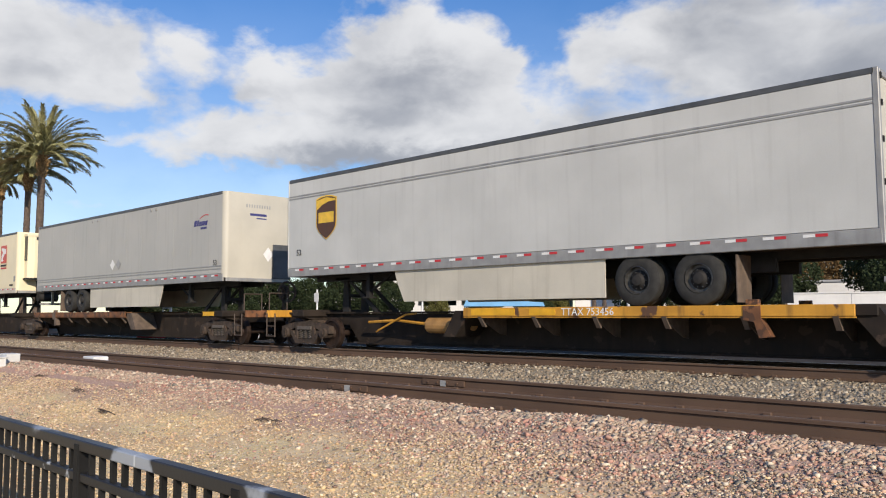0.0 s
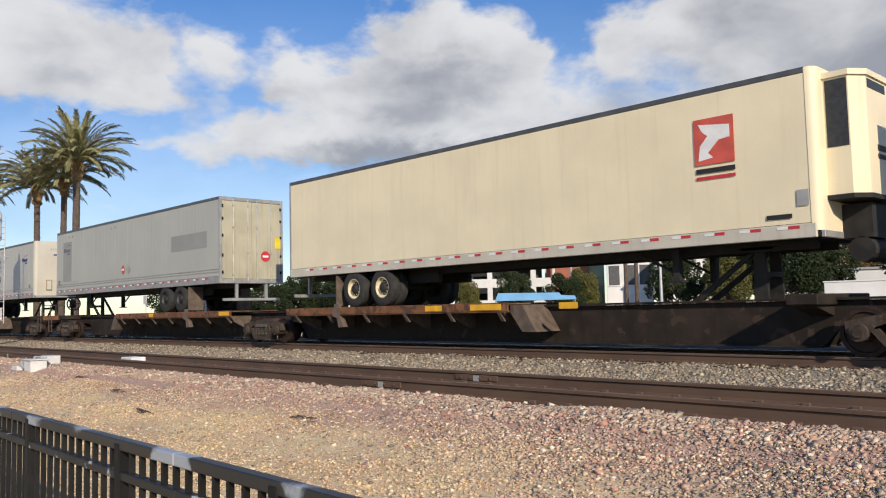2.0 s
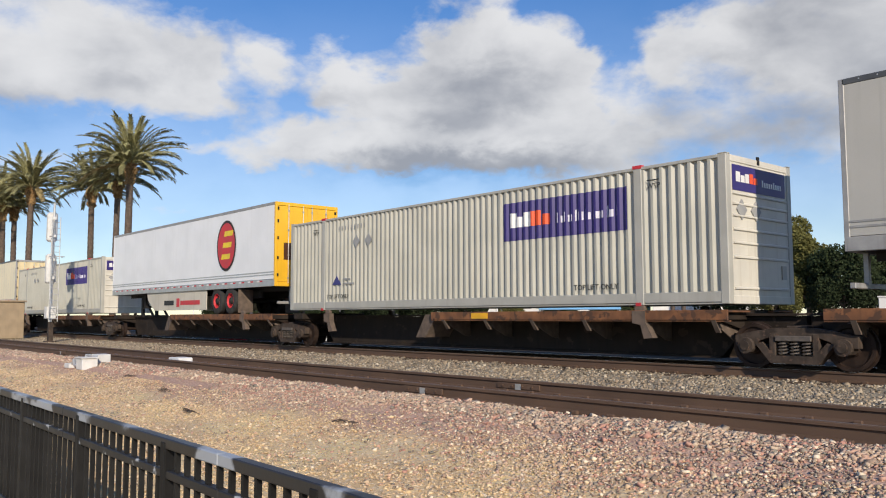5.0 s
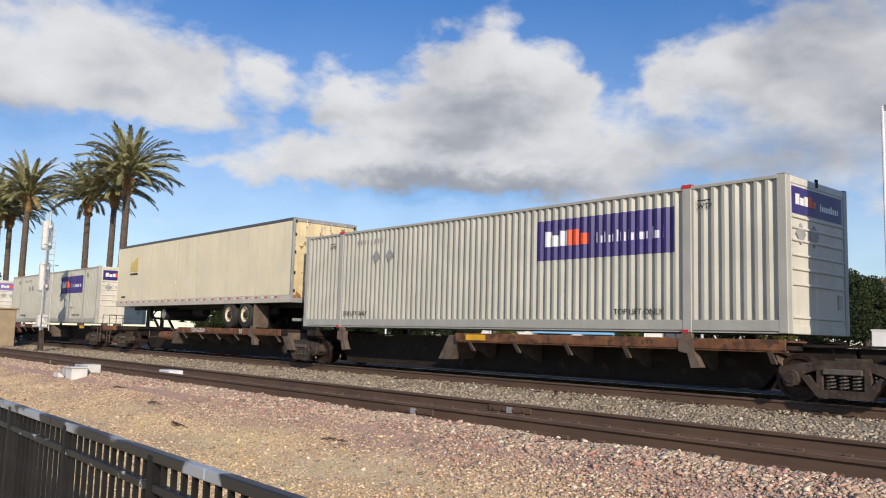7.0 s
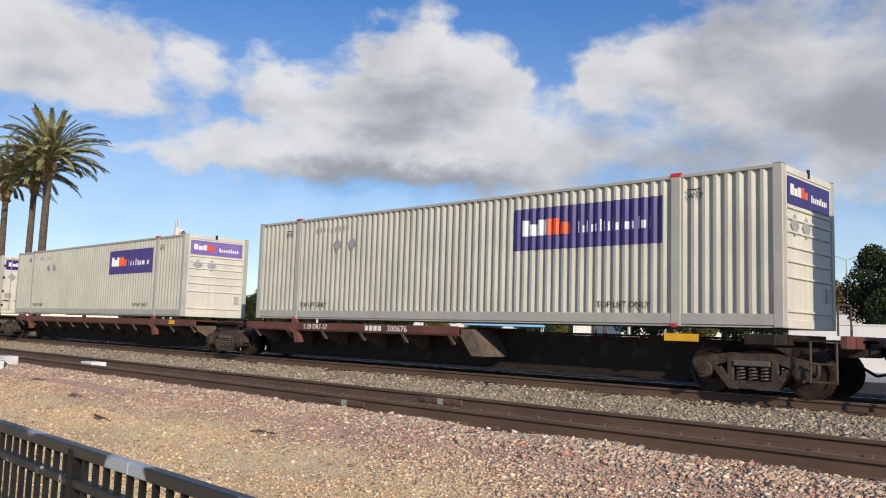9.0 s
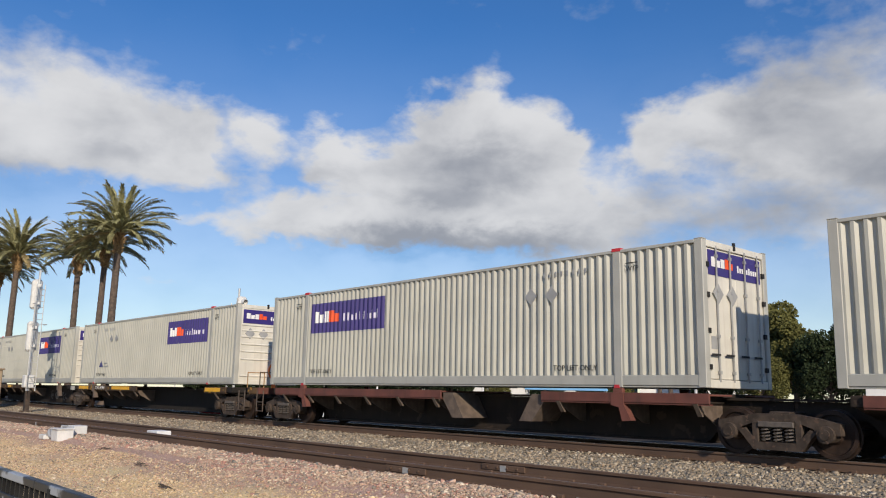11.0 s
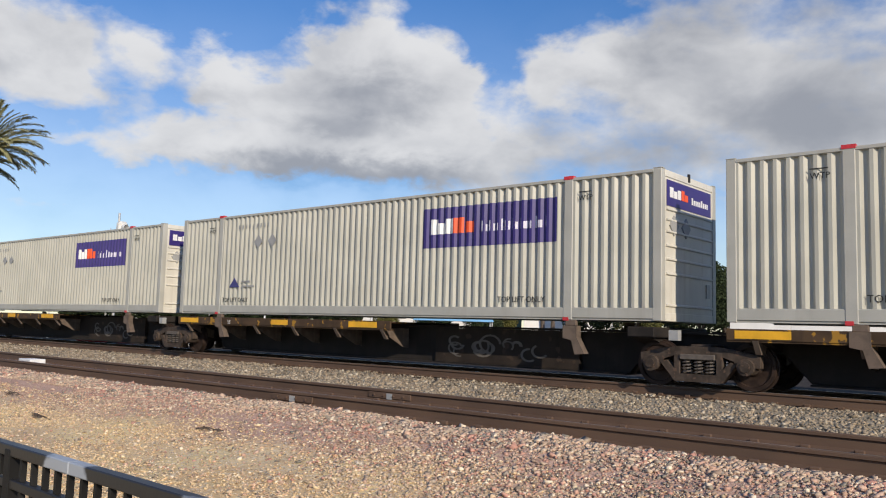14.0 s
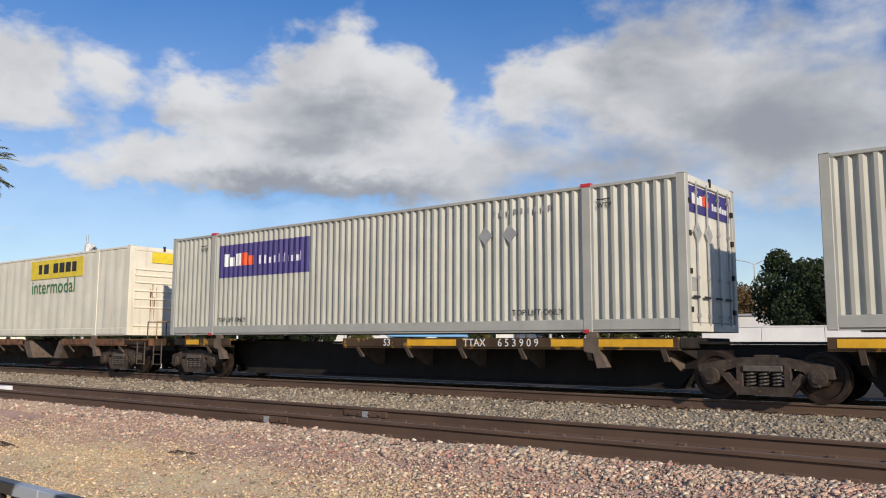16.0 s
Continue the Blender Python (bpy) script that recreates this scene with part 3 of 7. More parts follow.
# ---- mesh helpers ----
class Shape:
    """Collects vertices and faces of one mesh."""
    def __init__(self):
        self.v, self.f = [], []

    def add(self, verts, faces):
        n = len(self.v)
        self.v += [tuple(p) for p in verts]
        self.f += [tuple(n + i for i in f) for f in faces]
        return self

    def box(self, x0, x1, y0, y1, z0, z1, c=0.0):
        """A box; c: chamfer along its upright and long edges."""
        if x0 > x1:
            x0, x1 = x1, x0
        if y0 > y1:
            y0, y1 = y1, y0
        if c <= 0:
            return self.add([(x, y, z) for x in (x0, x1) for y in (y0, y1) for z in (z0, z1)],
                            [(0, 1, 3, 2), (4, 6, 7, 5), (0, 4, 5, 1), (2, 3, 7, 6), (0, 2, 6, 4), (1, 5, 7, 3)])
        c = min(c, (x1 - x0) / 3, (y1 - y0) / 3, (z1 - z0) / 3)
        bm = bmesh.new()
        bmesh.ops.create_cube(bm, size=1.0, matrix=Matrix.LocRotScale(((x0 + x1) / 2, (y0 + y1) / 2, (z0 + z1) / 2), None, (x1 - x0, y1 - y0, z1 - z0)))
        bmesh.ops.bevel(bm, geom=list(bm.edges), offset=c, segments=1, affect="EDGES")
        bm.verts.index_update()
        self.add([v.co for v in bm.verts], [[v.index for v in f.verts] for f in bm.faces])
        bm.free()
        return self

    def prism(self, pts, a, b, axis="y"):
        """A polygon in the plane across axis (x-z for y, y-z for x, x-y for z), drawn out from a to b."""
        def at(p, d):
            return {"y": (p[0], d, p[1]), "x": (d, p[0], p[1]), "z": (p[0], p[1], d)}[axis]
        n = len(pts)
        self.add([at(p, a) for p in pts] + [at(p, b) for p in pts],
                 [tuple(range(n)), tuple(range(2 * n - 1, n - 1, -1))] + [(i, i + n, (i + 1) % n + n, (i + 1) % n) for i in range(n)])
        return self

    def tube(self, p, q, r0, r1=None, n=10, caps=True):
        r1 = r0 if r1 is None else r1
        p, q = Vector(p), Vector(q)
        m = (q - p).to_track_quat("Z", "Y").to_matrix()
        ring = [(math.cos(2 * math.pi * i / n), math.sin(2 * math.pi * i / n)) for i in range(n)]
        self.add([p + m @ Vector((a * r0, b * r0, 0)) for a, b in ring] + [q + m @ Vector((a * r1, b * r1, 0)) for a, b in ring],
                 [(i, (i + 1) % n, (i + 1) % n + n, i + n) for i in range(n)] + ([tuple(range(n - 1, -1, -1)), tuple(range(n, 2 * n))] if caps else []))
        return self

    def lathe(self, profile, c, axis="y", n=24):
        """profile: (way along axis, radius) pairs, turned about the axis through c."""
        k = len(profile)
        vs = []
        for i in range(n):
            a = 2 * math.pi * i / n
            for d, r in profile:
                u, w = r * math.cos(a), r * math.sin(a)
                vs.append((c[0] + u, c[1] + d, c[2] + w) if axis == "y" else (c[0] + d, c[1] + u, c[2] + w) if axis == "x" else (c[0] + u, c[1] + w, c[2] + d))
        self.add(vs, [(i * k + j, ((i + 1) % n) * k + j, ((i + 1) % n) * k + j + 1, i * k + j + 1) for i in range(n) for j in range(k - 1)])
        return self

    def path(self, pts, r, n=6):
        for p, q in zip(pts, pts[1:]):
            self.tube(p, q, r, n=n)
        return self

    def mesh(self, name, material, smooth=False):
        me = bpy.data.meshes.new(name)
        me.from_pydata(self.v, [], self.f)
        bm = bmesh.new()
        bm.from_mesh(me)
        bmesh.ops.recalc_face_normals(bm, faces=bm.faces)
        bm.to_mesh(me)
        bm.free()
        me.materials.append(material)
        if smooth:
            for p in me.polygons:
                p.use_smooth = True
            me.set_sharp_from_angle(angle=radians(40))
        return me


def part(name, shape, material, parent=None, label="", smooth=False, at=None):
    """Links a shape (or a mesh made before) as one mesh object under its thing."""
    me = shape.mesh(name, M[material], smooth) if isinstance(shape, Shape) else shape
    ob = new(name, me)
    if parent is not None:
        ob.parent = parent
    if at is not None:
        ob.matrix_basis = at
    if label:
        tagged(ob, label)
    return ob


def thing(name, label, category, group="", m=None):
    ob = tagged(new(name), label, category, group)
    ob.empty_display_size = 0.2
    if m is not None:
        ob.matrix_basis = m
    return ob


KEPT = {}


def kept(key, make):
    """The mesh of that key, made once and shared by alike parts."""
    if key not in KEPT:
        KEPT[key] = make()
    return KEPT[key]


def letters(body, size, material, thick=0.002):
    """A mesh of raised letters in the x-z plane, facing -y, from its lower left corner."""
    cu = bpy.data.curves.new("letters", "FONT")
    cu.body, cu.size, cu.extrude, cu.resolution_u = body, size, thick, 2
    ob = new("letters", cu)
    me = bpy.data.meshes.new_from_object(ob.evaluated_get(bpy.context.evaluated_depsgraph_get()))
    bpy.data.objects.remove(ob)
    me.transform(pose(0, 0, 0, 90))
    me.materials.clear()
    me.materials.append(M[material])
    return me


def words(name, body, size, material, parent, x, y, z, wide=1.0, turn=0.0):
    me = kept(("words", body, size, material), lambda: letters(body, size, material))
    ob = part(name, me, material, parent, at=pose(x, y, z, 0, 0, turn) @ Matrix.Diagonal((wide, 1, 1, 1)))
    return ob


MOVING = []      # things of the train and their place along it


def ride(ob, s, z=0.0):
    ob.matrix_basis = pose(s, YC, z)
    MOVING.append((ob, s, z))
    return ob


HW = 1.295       # half the width of a load
LEN = 16.154     # 53 feet


# ---- containers ----
RIB = 0.055


def corrugated(x0, x1, z0, z1, y, depth=0.04, pitch=0.213):
    n = max(1, round((x1 - x0) / pitch))
    p = (x1 - x0) / n
    xs = []
    for i in range(n):
        a = x0 + i * p
        xs += [(a, 0), (a + 0.24 * p, 0), (a + 0.49 * p, depth), (a + 0.72 * p, depth), (a + 0.96 * p, 0)]
    xs.append((x1, 0))
    s = Shape()
    sg = 1 if y < 0 else -1
    s.add([(x, y + sg * d, z) for z in (z0, z1) for x, d in xs], [(i, i + 1, i + 1 + len(xs), i + len(xs)) for i in range(len(xs) - 1)])
    return s


def decal(xa, xb, za, zb, off, y=-HW):
    """A painted patch that follows the side's ribs, a little proud of them."""
    x0, x1 = 2.13, 14.02
    n = round((x1 - x0) / 0.213)
    p = (x1 - x0) / n
    knots = []
    for i in range(n):
        a = x0 + i * p
        knots += [(a, 0), (a + 0.24 * p, 0), (a + 0.49 * p, RIB), (a + 0.72 * p, RIB), (a + 0.96 * p, 0)]
    knots.append((x1, 0))
    kx, kd = [k[0] for k in knots], [k[1] for k in knots]
    xs = [xa] + [k for k in kx if xa + 1e-4 < k < xb - 1e-4] + [xb]
    s = Shape()
    s.add([(x, y + 0.012 - off + float(np.interp(x, kx, kd)), z) for z in (za, zb) for x in xs], [(i, i + 1, i + 1 + len(xs), i + len(xs)) for i in range(len(xs) - 1)])
    return s


def diamond(x, z, r, y):
    return Shape().prism([(x - r, z), (x, z - r), (x + r, z), (x, z + r)], y - 0.004, y)


def logo_on_side(parent, x0, x1, z0, z1, y, panel="purple"):
    """Purple panel with white and orange letter blocks and a row of thin white strokes, on the outer ribs."""
    w, h = x1 - x0, z1 - z0
    lp = part("logo_panel", decal(x0, x1, z0, z1, 0.005), panel, parent, "purple panel with white and orange blocks")
    zb, zt = z0 + 0.34 * h, z0 + 0.72 * h
    hh = zt - zb
    for a, b, d in ((0.065, 0.125, 1.0), (0.133, 0.19, 0.72), (0.198, 0.255, 0.98)):
        part("white_block", decal(x0 + a * w, x0 + b * w, zb, zb + d * hh, 0.009), "sign_white", lp)
    for a, b, d in ((0.258, 0.335, 1.0), (0.343, 0.415, 0.72)):
        part("orange_block", decal(x0 + a * w, x0 + b * w, zb, zb + d * hh, 0.009), "sign_orange", lp)
    xs = 0.475
    for ww, d in ((0.012, 0.74), (0.016, 0.5), (0.012, 0.74), (0.012, 0.5), (0.016, 0.5), (0.010, 0.8), (0.014, 0.62), (0.010, 0.6), (0.012, 0.74), (0.016, 0.5), (0.012, 0.74), (0.03, 0.5), (0.014, 0.5), (0.012, 0.8), (0.03, 0.5), (0.010, 0.8)):
        part("caption_bar", decal(x0 + xs * w, x0 + (xs + ww * 0.8) * w, zb, zb + d * hh * 0.9, 0.009), "sign_lilac", lp)
        xs += ww + 0.0145
    return lp


def logo_on_end(parent, x, y0, y1, z0, z1, panel="purple"):
    """The same panel on an end wall that faces +x."""
    w, h = y1 - y0, z1 - z0
    lp = part("end_logo_panel", Shape().box(x, x + 0.006, y0, y1, z0, z1), panel, parent, "purple end panel with white and orange blocks")
    zb, zt, q = z0 + 0.34 * h, z0 + 0.74 * h, x + 0.007
    for a, b, d in ((0.06, 0.135, 1.0), (0.148, 0.218, 0.7), (0.23, 0.30, 0.9)):
        part("white_block", Shape().box(q, q + 0.004, y0 + a * w, y0 + b * w, zb, zb + d * (zt - zb)), "sign_white", lp)
    for a, b, d in ((0.31, 0.375, 1.0), (0.385, 0.455, 0.66)):
        part("orange_block", Shape().box(q, q + 0.004, y0 + a * w, y0 + b * w, zb, zb + d * (zt - zb)), "sign_orange", lp)
    s = Shape()
    for k in range(9):
        a = y0 + (0.54 + 0.044 * k) * w
        s.box(q, q + 0.004, a, a + 0.028 * w, zb - 0.02, zb + (0.6 if k in (0, 5) else 0.4) * (zt - zb))
    part("caption", s, "sign_white", lp)


def container(label, flip=False, doors=False, small_mark=False, faded=False, paint="container", end_paint="container_end", plain=False):
    """A 53 ft domestic container. Its origin is at rail height under its left end."""
    c = thing("shipping_container", label, "container", "containers on the train")
    z0, z1, L, yo = 1.21, 4.106, LEN, HW
    rail_m = "container_rail" if paint == "container" else paint
    posts = (2.03, 14.12)
    for side, y in ((-1, -yo), (1, yo)):
        inn = -side
        for k, (a, b) in enumerate(((0.17, posts[0] - 0.1), (posts[0] + 0.1, posts[1] - 0.1), (posts[1] + 0.1, L - 0.17))):
            if plain:
                part("side_panel", kept(("flat_panel", side, k, paint), lambda: corrugated(a, b, z0 + 0.2, z1 - 0.08, y - side * 0.012, 0.012, 0.6).mesh("side_panel", M[paint])), paint, c)
            else:
                part("side_panel", kept(("panel", side, k, paint), lambda: corrugated(a, b, z0 + 0.245, z1 - 0.07, y - side * 0.012, RIB).mesh("side_panel", M[paint])), paint, c)
        part("top_rail", kept(("top_rail", side, paint), lambda: Shape().box(0.17, L - 0.17, y, y + inn * 0.09, z1 - 0.075, z1 - 0.005, 0.01).mesh("top_rail", M[rail_m])), rail_m, c)
        part("bottom_rail", kept(("bottom_rail", side, paint), lambda: Shape().box(0.17, L - 0.17, y + inn * 0.006, y + inn * 0.11, z0 + 0.035, z0 + 0.245, 0.012).box(0.17, L - 0.17, y + inn * 0.03, y + inn * 0.15, z0, z0 + 0.037).mesh("bottom_rail", M[rail_m])), rail_m, c)
        for px in posts:
            part("lifting_post", kept(("post", side, px, paint), lambda: Shape().box(px - 0.1, px + 0.1, y - side * -0.004, y + inn * 0.12, z0 - 0.005, z1 + 0.01, 0.012).mesh("lifting_post", M[rail_m])), rail_m, c)
            if side < 0 and not plain:
                part("red_lifting_mark", kept(("redtop", px), lambda: Shape().box(px - 0.11, px + 0.11, y - 0.012, y + 0.1, z1 - 0.04, z1 + 0.03).box(px - 0.10, px + 0.03, y - 0.012, y + 0.1, z0 - 0.02, z0 + 0.05).mesh("red_lifting_mark", M["sign_red"])), "sign_red", c, "red paint on the lifting casting")
        for xa, xb in ((0, 0.18), (L - 0.18, L)):
            part("corner_post", kept(("corner", side, xa, paint), lambda: Shape().box(xa, xb, y, y + inn * 0.17, z0, z1, 0.012).mesh("corner_post", M[rail_m])), rail_m, c)
            part("corner_casting", kept(("casting", side, xa, paint), lambda: Shape().box(xa - 0.004 if xa == 0 else xb - 0.178, xa + 0.178 if xa == 0 else xb + 0.004, y - side * -0.0, y + inn * 0.165, z1, z1 + 0.018, 0.006).mesh("corner_casting", M[rail_m])), rail_m, c)
    part("roof", kept(("roof", paint), lambda: Shape().box(0.1, L - 0.1, -yo + 0.09, yo - 0.09, z1 - 0.06, z1 - 0.03).mesh("roof", M[paint])), paint, c)
    part("floor", kept(("floor",), lambda: Shape().box(0.17, L - 0.17, -yo + 0.15, yo - 0.15, z0 + 0.02, z0 + 0.16).mesh("floor", M["frame_dark"])), "frame_dark", c)
    y = -yo
    # far (left) end wall: unseen, takes the darker rail colour to cut bounced light
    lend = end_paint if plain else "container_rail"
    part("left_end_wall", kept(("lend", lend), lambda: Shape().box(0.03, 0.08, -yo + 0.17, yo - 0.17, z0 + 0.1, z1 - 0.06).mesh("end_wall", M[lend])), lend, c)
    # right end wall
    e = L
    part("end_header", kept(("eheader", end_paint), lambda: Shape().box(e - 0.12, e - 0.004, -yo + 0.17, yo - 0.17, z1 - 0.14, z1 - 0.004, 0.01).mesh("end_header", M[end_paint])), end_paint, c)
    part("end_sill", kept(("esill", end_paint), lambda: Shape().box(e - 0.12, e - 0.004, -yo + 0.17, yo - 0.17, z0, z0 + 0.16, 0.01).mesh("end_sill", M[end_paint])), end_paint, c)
    if doors:
        for k, (a, b) in enumerate(((-yo + 0.175, -0.005), (0.005, yo - 0.175))):
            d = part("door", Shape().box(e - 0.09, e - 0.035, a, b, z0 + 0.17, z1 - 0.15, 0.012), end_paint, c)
            for q in (0.30, 0.78):
                yy = a + (b - a) * (q if k == 0 else 1 - q + 0.08)
                s = Shape().tube((e + 0.0, yy, z0 + 0.12), (e + 0.0, yy, z1 - 0.09), 0.02, n=8)
                for zz in (z0 + 0.3, z0 + 1.0, z0 + 1.9, z1 - 0.3):
                    s.box(e - 0.034, e + 0.026, yy - 0.035, yy + 0.035, zz - 0.03, zz + 0.03)
                part("lock_rod", s, "rail_grey", d)
                part("door_handle", Shape().box(e + 0.012, e + 0.03, yy - 0.3, yy, z0 + 0.62, z0 + 0.66), "frame_dark", d)
            for zz in (z0 + 0.4, z0 + 1.1, z0 + 1.8, z0 + 2.4):
                yy = a if k == 0 else b
                part("hinge", Shape().box(e - 0.03, e + 0.012, yy - 0.05, yy + 0.05, zz - 0.05, zz + 0.05), "frame_dark", d)
        part("label_plate", Shape().box(e - 0.034, e - 0.028, -yo + 0.28, -yo + 0.6, z0 + 0.75, z0 + 1.0), "sign_grey", c)
    else:
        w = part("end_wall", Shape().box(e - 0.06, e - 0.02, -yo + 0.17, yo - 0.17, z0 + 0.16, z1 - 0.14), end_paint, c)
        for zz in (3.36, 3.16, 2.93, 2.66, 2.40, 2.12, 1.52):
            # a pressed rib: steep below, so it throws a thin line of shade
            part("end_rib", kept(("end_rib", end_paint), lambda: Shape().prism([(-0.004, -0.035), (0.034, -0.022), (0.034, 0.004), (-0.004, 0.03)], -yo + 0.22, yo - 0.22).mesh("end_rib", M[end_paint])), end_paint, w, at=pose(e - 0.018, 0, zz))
        part("end_hatch", Shape().box(e - 0.02, e + 0.006, yo - 0.5, yo - 0.32, 1.72, 2.0), "container_rail", c)
    if not plain:
        lx = (L - 13.84, L - 10.1) if flip else (10.1, 13.84)
        dx = (L - 3.85, L - 4.48) if flip else (3.85, 4.48)
        logo_on_side(c, lx[0], lx[1], 2.81, 3.74, y + 0.012 - 0.002)
        logo_on_end(c, e - (0.03 if doors else 0.012), -yo + 0.24, yo - 0.26, 3.42, 3.92, "purple_faded" if faded else "purple")
        for x in dx:
            part("hazard_placard", Shape().prism([(x - 0.19, 3.28), (x, 3.28 - 0.2), (x + 0.19, 3.28), (x, 3.28 + 0.2)], y + 0.004, y + 0.012), "sign_grey", c, "blank grey diamond placard")
        for yy in (-0.75, -0.2):
            part("hazard_placard", Shape().prism([(yy - 0.19, 3.05), (yy, 2.85), (yy + 0.19, 3.05), (yy, 3.25)], e - 0.018, e + 0.012, "x"), "sign_grey", c, "blank grey diamond placard")
        for x in ((2.25, 12.35) if not flip else (2.35, 12.35)):
            words("lettering", "TOP LIFT ONLY", 0.175, "sign_black", c, x, y + 0.008, 1.56)
        for x in (1.42, 14.35):
            words("lettering", "WTP", 0.15, "sign_black", c, x, y + 0.008, 3.62)
            part("lettering_bar", Shape().box(x, x + 0.29, y + 0.004, y + 0.010, 3.78, 3.80), "sign_black", c)
        x0 = 2.9 if not flip else 11.9
        s = Shape()
        for k in range(9):
            s.box(x0 + 0.17 * k, x0 + 0.17 * k + 0.05, y + 0.004, y + 0.010, 3.68, 3.80)
        part("unit_number", s, "sign_grey", c)
        if small_mark:
            part("triangle_mark", Shape().prism([(2.55, 1.98), (3.05, 1.98), (2.8, 2.26)], y + 0.003, y + 0.010), "sign_blue", c, "small dark blue triangle mark")
            part("triangle_mark_text", Shape().box(3.15, 3.75, y + 0.003, y + 0.010, 1.98, 2.03).box(3.15, 3.55, y + 0.003, y + 0.010, 2.12, 2.17), "sign_grey", c)
    part("roof_cable", Shape().box(e - 0.02, e + 0.012, -0.1, -0.02, z1 - 0.1, z1 + 0.06), "frame_dark", c)
    return c


# ---- road trailers ----
def tyre_mesh():
    return kept("tyre", lambda: Shape().lathe([(-0.125, 0.29), (-0.135, 0.36), (-0.125, 0.46), (-0.10, 0.50), (-0.05, 0.512), (0.05, 0.512), (0.10, 0.50), (0.125, 0.46), (0.135, 0.36), (0.125, 0.29)], (0, 0, 0), n=28).mesh("tyre", M["rubber"], True))


def rim_mesh(m):
    def make():
        s = Shape().lathe([(-0.11, 0.295), (-0.12, 0.27), (-0.02, 0.25), (-0.01, 0.20), (-0.05, 0.12), (-0.10, 0.10), (-0.12, 0.0)], (0, 0, 0), n=24)
        for k in range(10):
            a = 2 * math.pi * k / 10
            s.tube((0.165 * math.cos(a), -0.06, 0.165 * math.sin(a)), (0.165 * math.cos(a), -0.02, 0.165 * math.sin(a)), 0.014, n=6)
        return s.mesh("rim", M[m], True)
    return kept(("rim", m), make)


def hub_mesh():
    return kept("hub", lambda: Shape().lathe([(-0.135, 0.0), (-0.13, 0.06), (-0.122, 0.105), (-0.07, 0.128), (-0.024, 0.205)], (0, 0, 0), n=20).mesh("hub", M["frame_dark"], True))


def trailer(label, nose_right, side="alu", nose="nose", rim="rim", axles=(12.9, 11.63), skirt=None, stripe=True, ribs=1.22, door="nose", reefer=False, top="dark_rail", z0=2.06, z1=5.04, low_band=True, high_band=False):
    """A 53 ft box trailer, in a frame whose x runs from its left end. nose_right: its nose is at the right end."""
    t = thing("semi_trailer", label, "trailer", "trailers on the train")
    L, yo = LEN, HW

    def X(v):      # v: metres from the nose
        return L - v if nose_right else v

    def bx(s, a, b, *rest, c=0.0):
        return s.box(min(X(a), X(b)), max(X(a), X(b)), *rest, c)

    cr = 0.18 if reefer or nose_right else 0.05
    for sd in (-1, 1):
        y, inn = sd * yo, -sd
        s = Shape()
        bx(s, cr, L - 0.1, y - sd * 0.01, y + inn * 0.05, z0 + 0.26, z1 - 0.10)
        w = part("side_wall", s, side, t)
        if ribs and sd < 0:
            s = Shape()
            v = 1.0
            while v < L - 0.6:
                bx(s, v, v + 0.014, y + 0.007, y + 0.012, z0 + 0.28, z1 - 0.12)
                v += ribs
            part("panel_seam", s, "seam" if side.startswith("alu") else "skirt", w)
            s = Shape()
            v = 0.5
            while v < L - 0.3:
                s.tube((X(v), y - 0.006, z1 - 0.05), (X(v), y + 0.02, z1 - 0.05), 0.014, n=6, caps=True)
                v += 0.30
            tagged(part("rivet_row", s, "silver", w), kind="stuff")
        s = Shape()
        bx(s, cr, L - 0.06, y - sd * 0.0, y + inn * 0.06, z1 - 0.115, z1, c=0.015)
        part("top_rail", s, top, t)
        s = Shape()
        bx(s, cr * 0.6, L - 0.04, y - sd * -0.004, y + inn * 0.07, z0, z0 + 0.25, c=0.012)
        if low_band:
            for zz in (0.40, 0.49):
                bx(s, cr, L - 0.1, y - sd * -0.002, y + inn * 0.01, z0 + zz, z0 + zz + 0.035)
        if high_band:
            for zz in (0.60, 0.53):
                bx(s, cr, L - 0.1, y - sd * -0.002, y + inn * 0.01, z1 - zz, z1 - zz + 0.035)
        part("bottom_rail", s, {"white": "silver", "cream": "skirt", "cream_old": "skirt"}.get(side, "rail_grey"), t)
        if sd < 0 and stripe:
            for colour, off in (("sign_red", 0.0 if nose_right else 0.205), ("sign_white", 0.205 if nose_right else 0.0)):
                strip = kept(("tape", colour), lambda: Shape().box(-0.10, 0.10, -0.006, 0.0, -0.026, 0.026).mesh("reflective_tape", M[colour]))
                v = 0.35
                while v < L - 0.7:
                    part("reflective_tape", strip, colour, t, at=pose(X(v + off + 0.135), y - 0.0045, z0 + 0.195))
                    v += 0.69
    s = Shape()
    bx(s, 0.05, L - 0.05, -yo + 0.05, yo - 0.05, z1 - 0.06, z1 - 0.015)
    part("roof", s, "silver", t)
    s = Shape()
    bx(s, 0.05, L - 0.1, -yo + 0.07, yo - 0.07, z0 + 0.02, z0 + 0.14)
    part("floor", s, "frame_dark", t)
    # nose
    s = Shape()
    if cr > 0.1:
        n = 6
        pts = [(X(cr - cr * math.sin(a)), -yo + cr - cr * math.cos(a)) for a in [k * math.pi / 2 / n for k in range(n + 1)]]
        pts += [(X(cr - cr * math.cos(a)), yo - cr + cr * math.sin(a)) for a in [k * math.pi / 2 / n for k in range(n + 1)]]
        s.prism(pts, z0 + 0.12, z1 - 0.01, "z")
    else:
        bx(s, 0.0, 0.06, -yo, yo, z0 + 0.12, z1 - 0.01, c=0.02)
    part("nose_wall", s, nose, t, smooth=cr > 0.1)
    s = Shape()
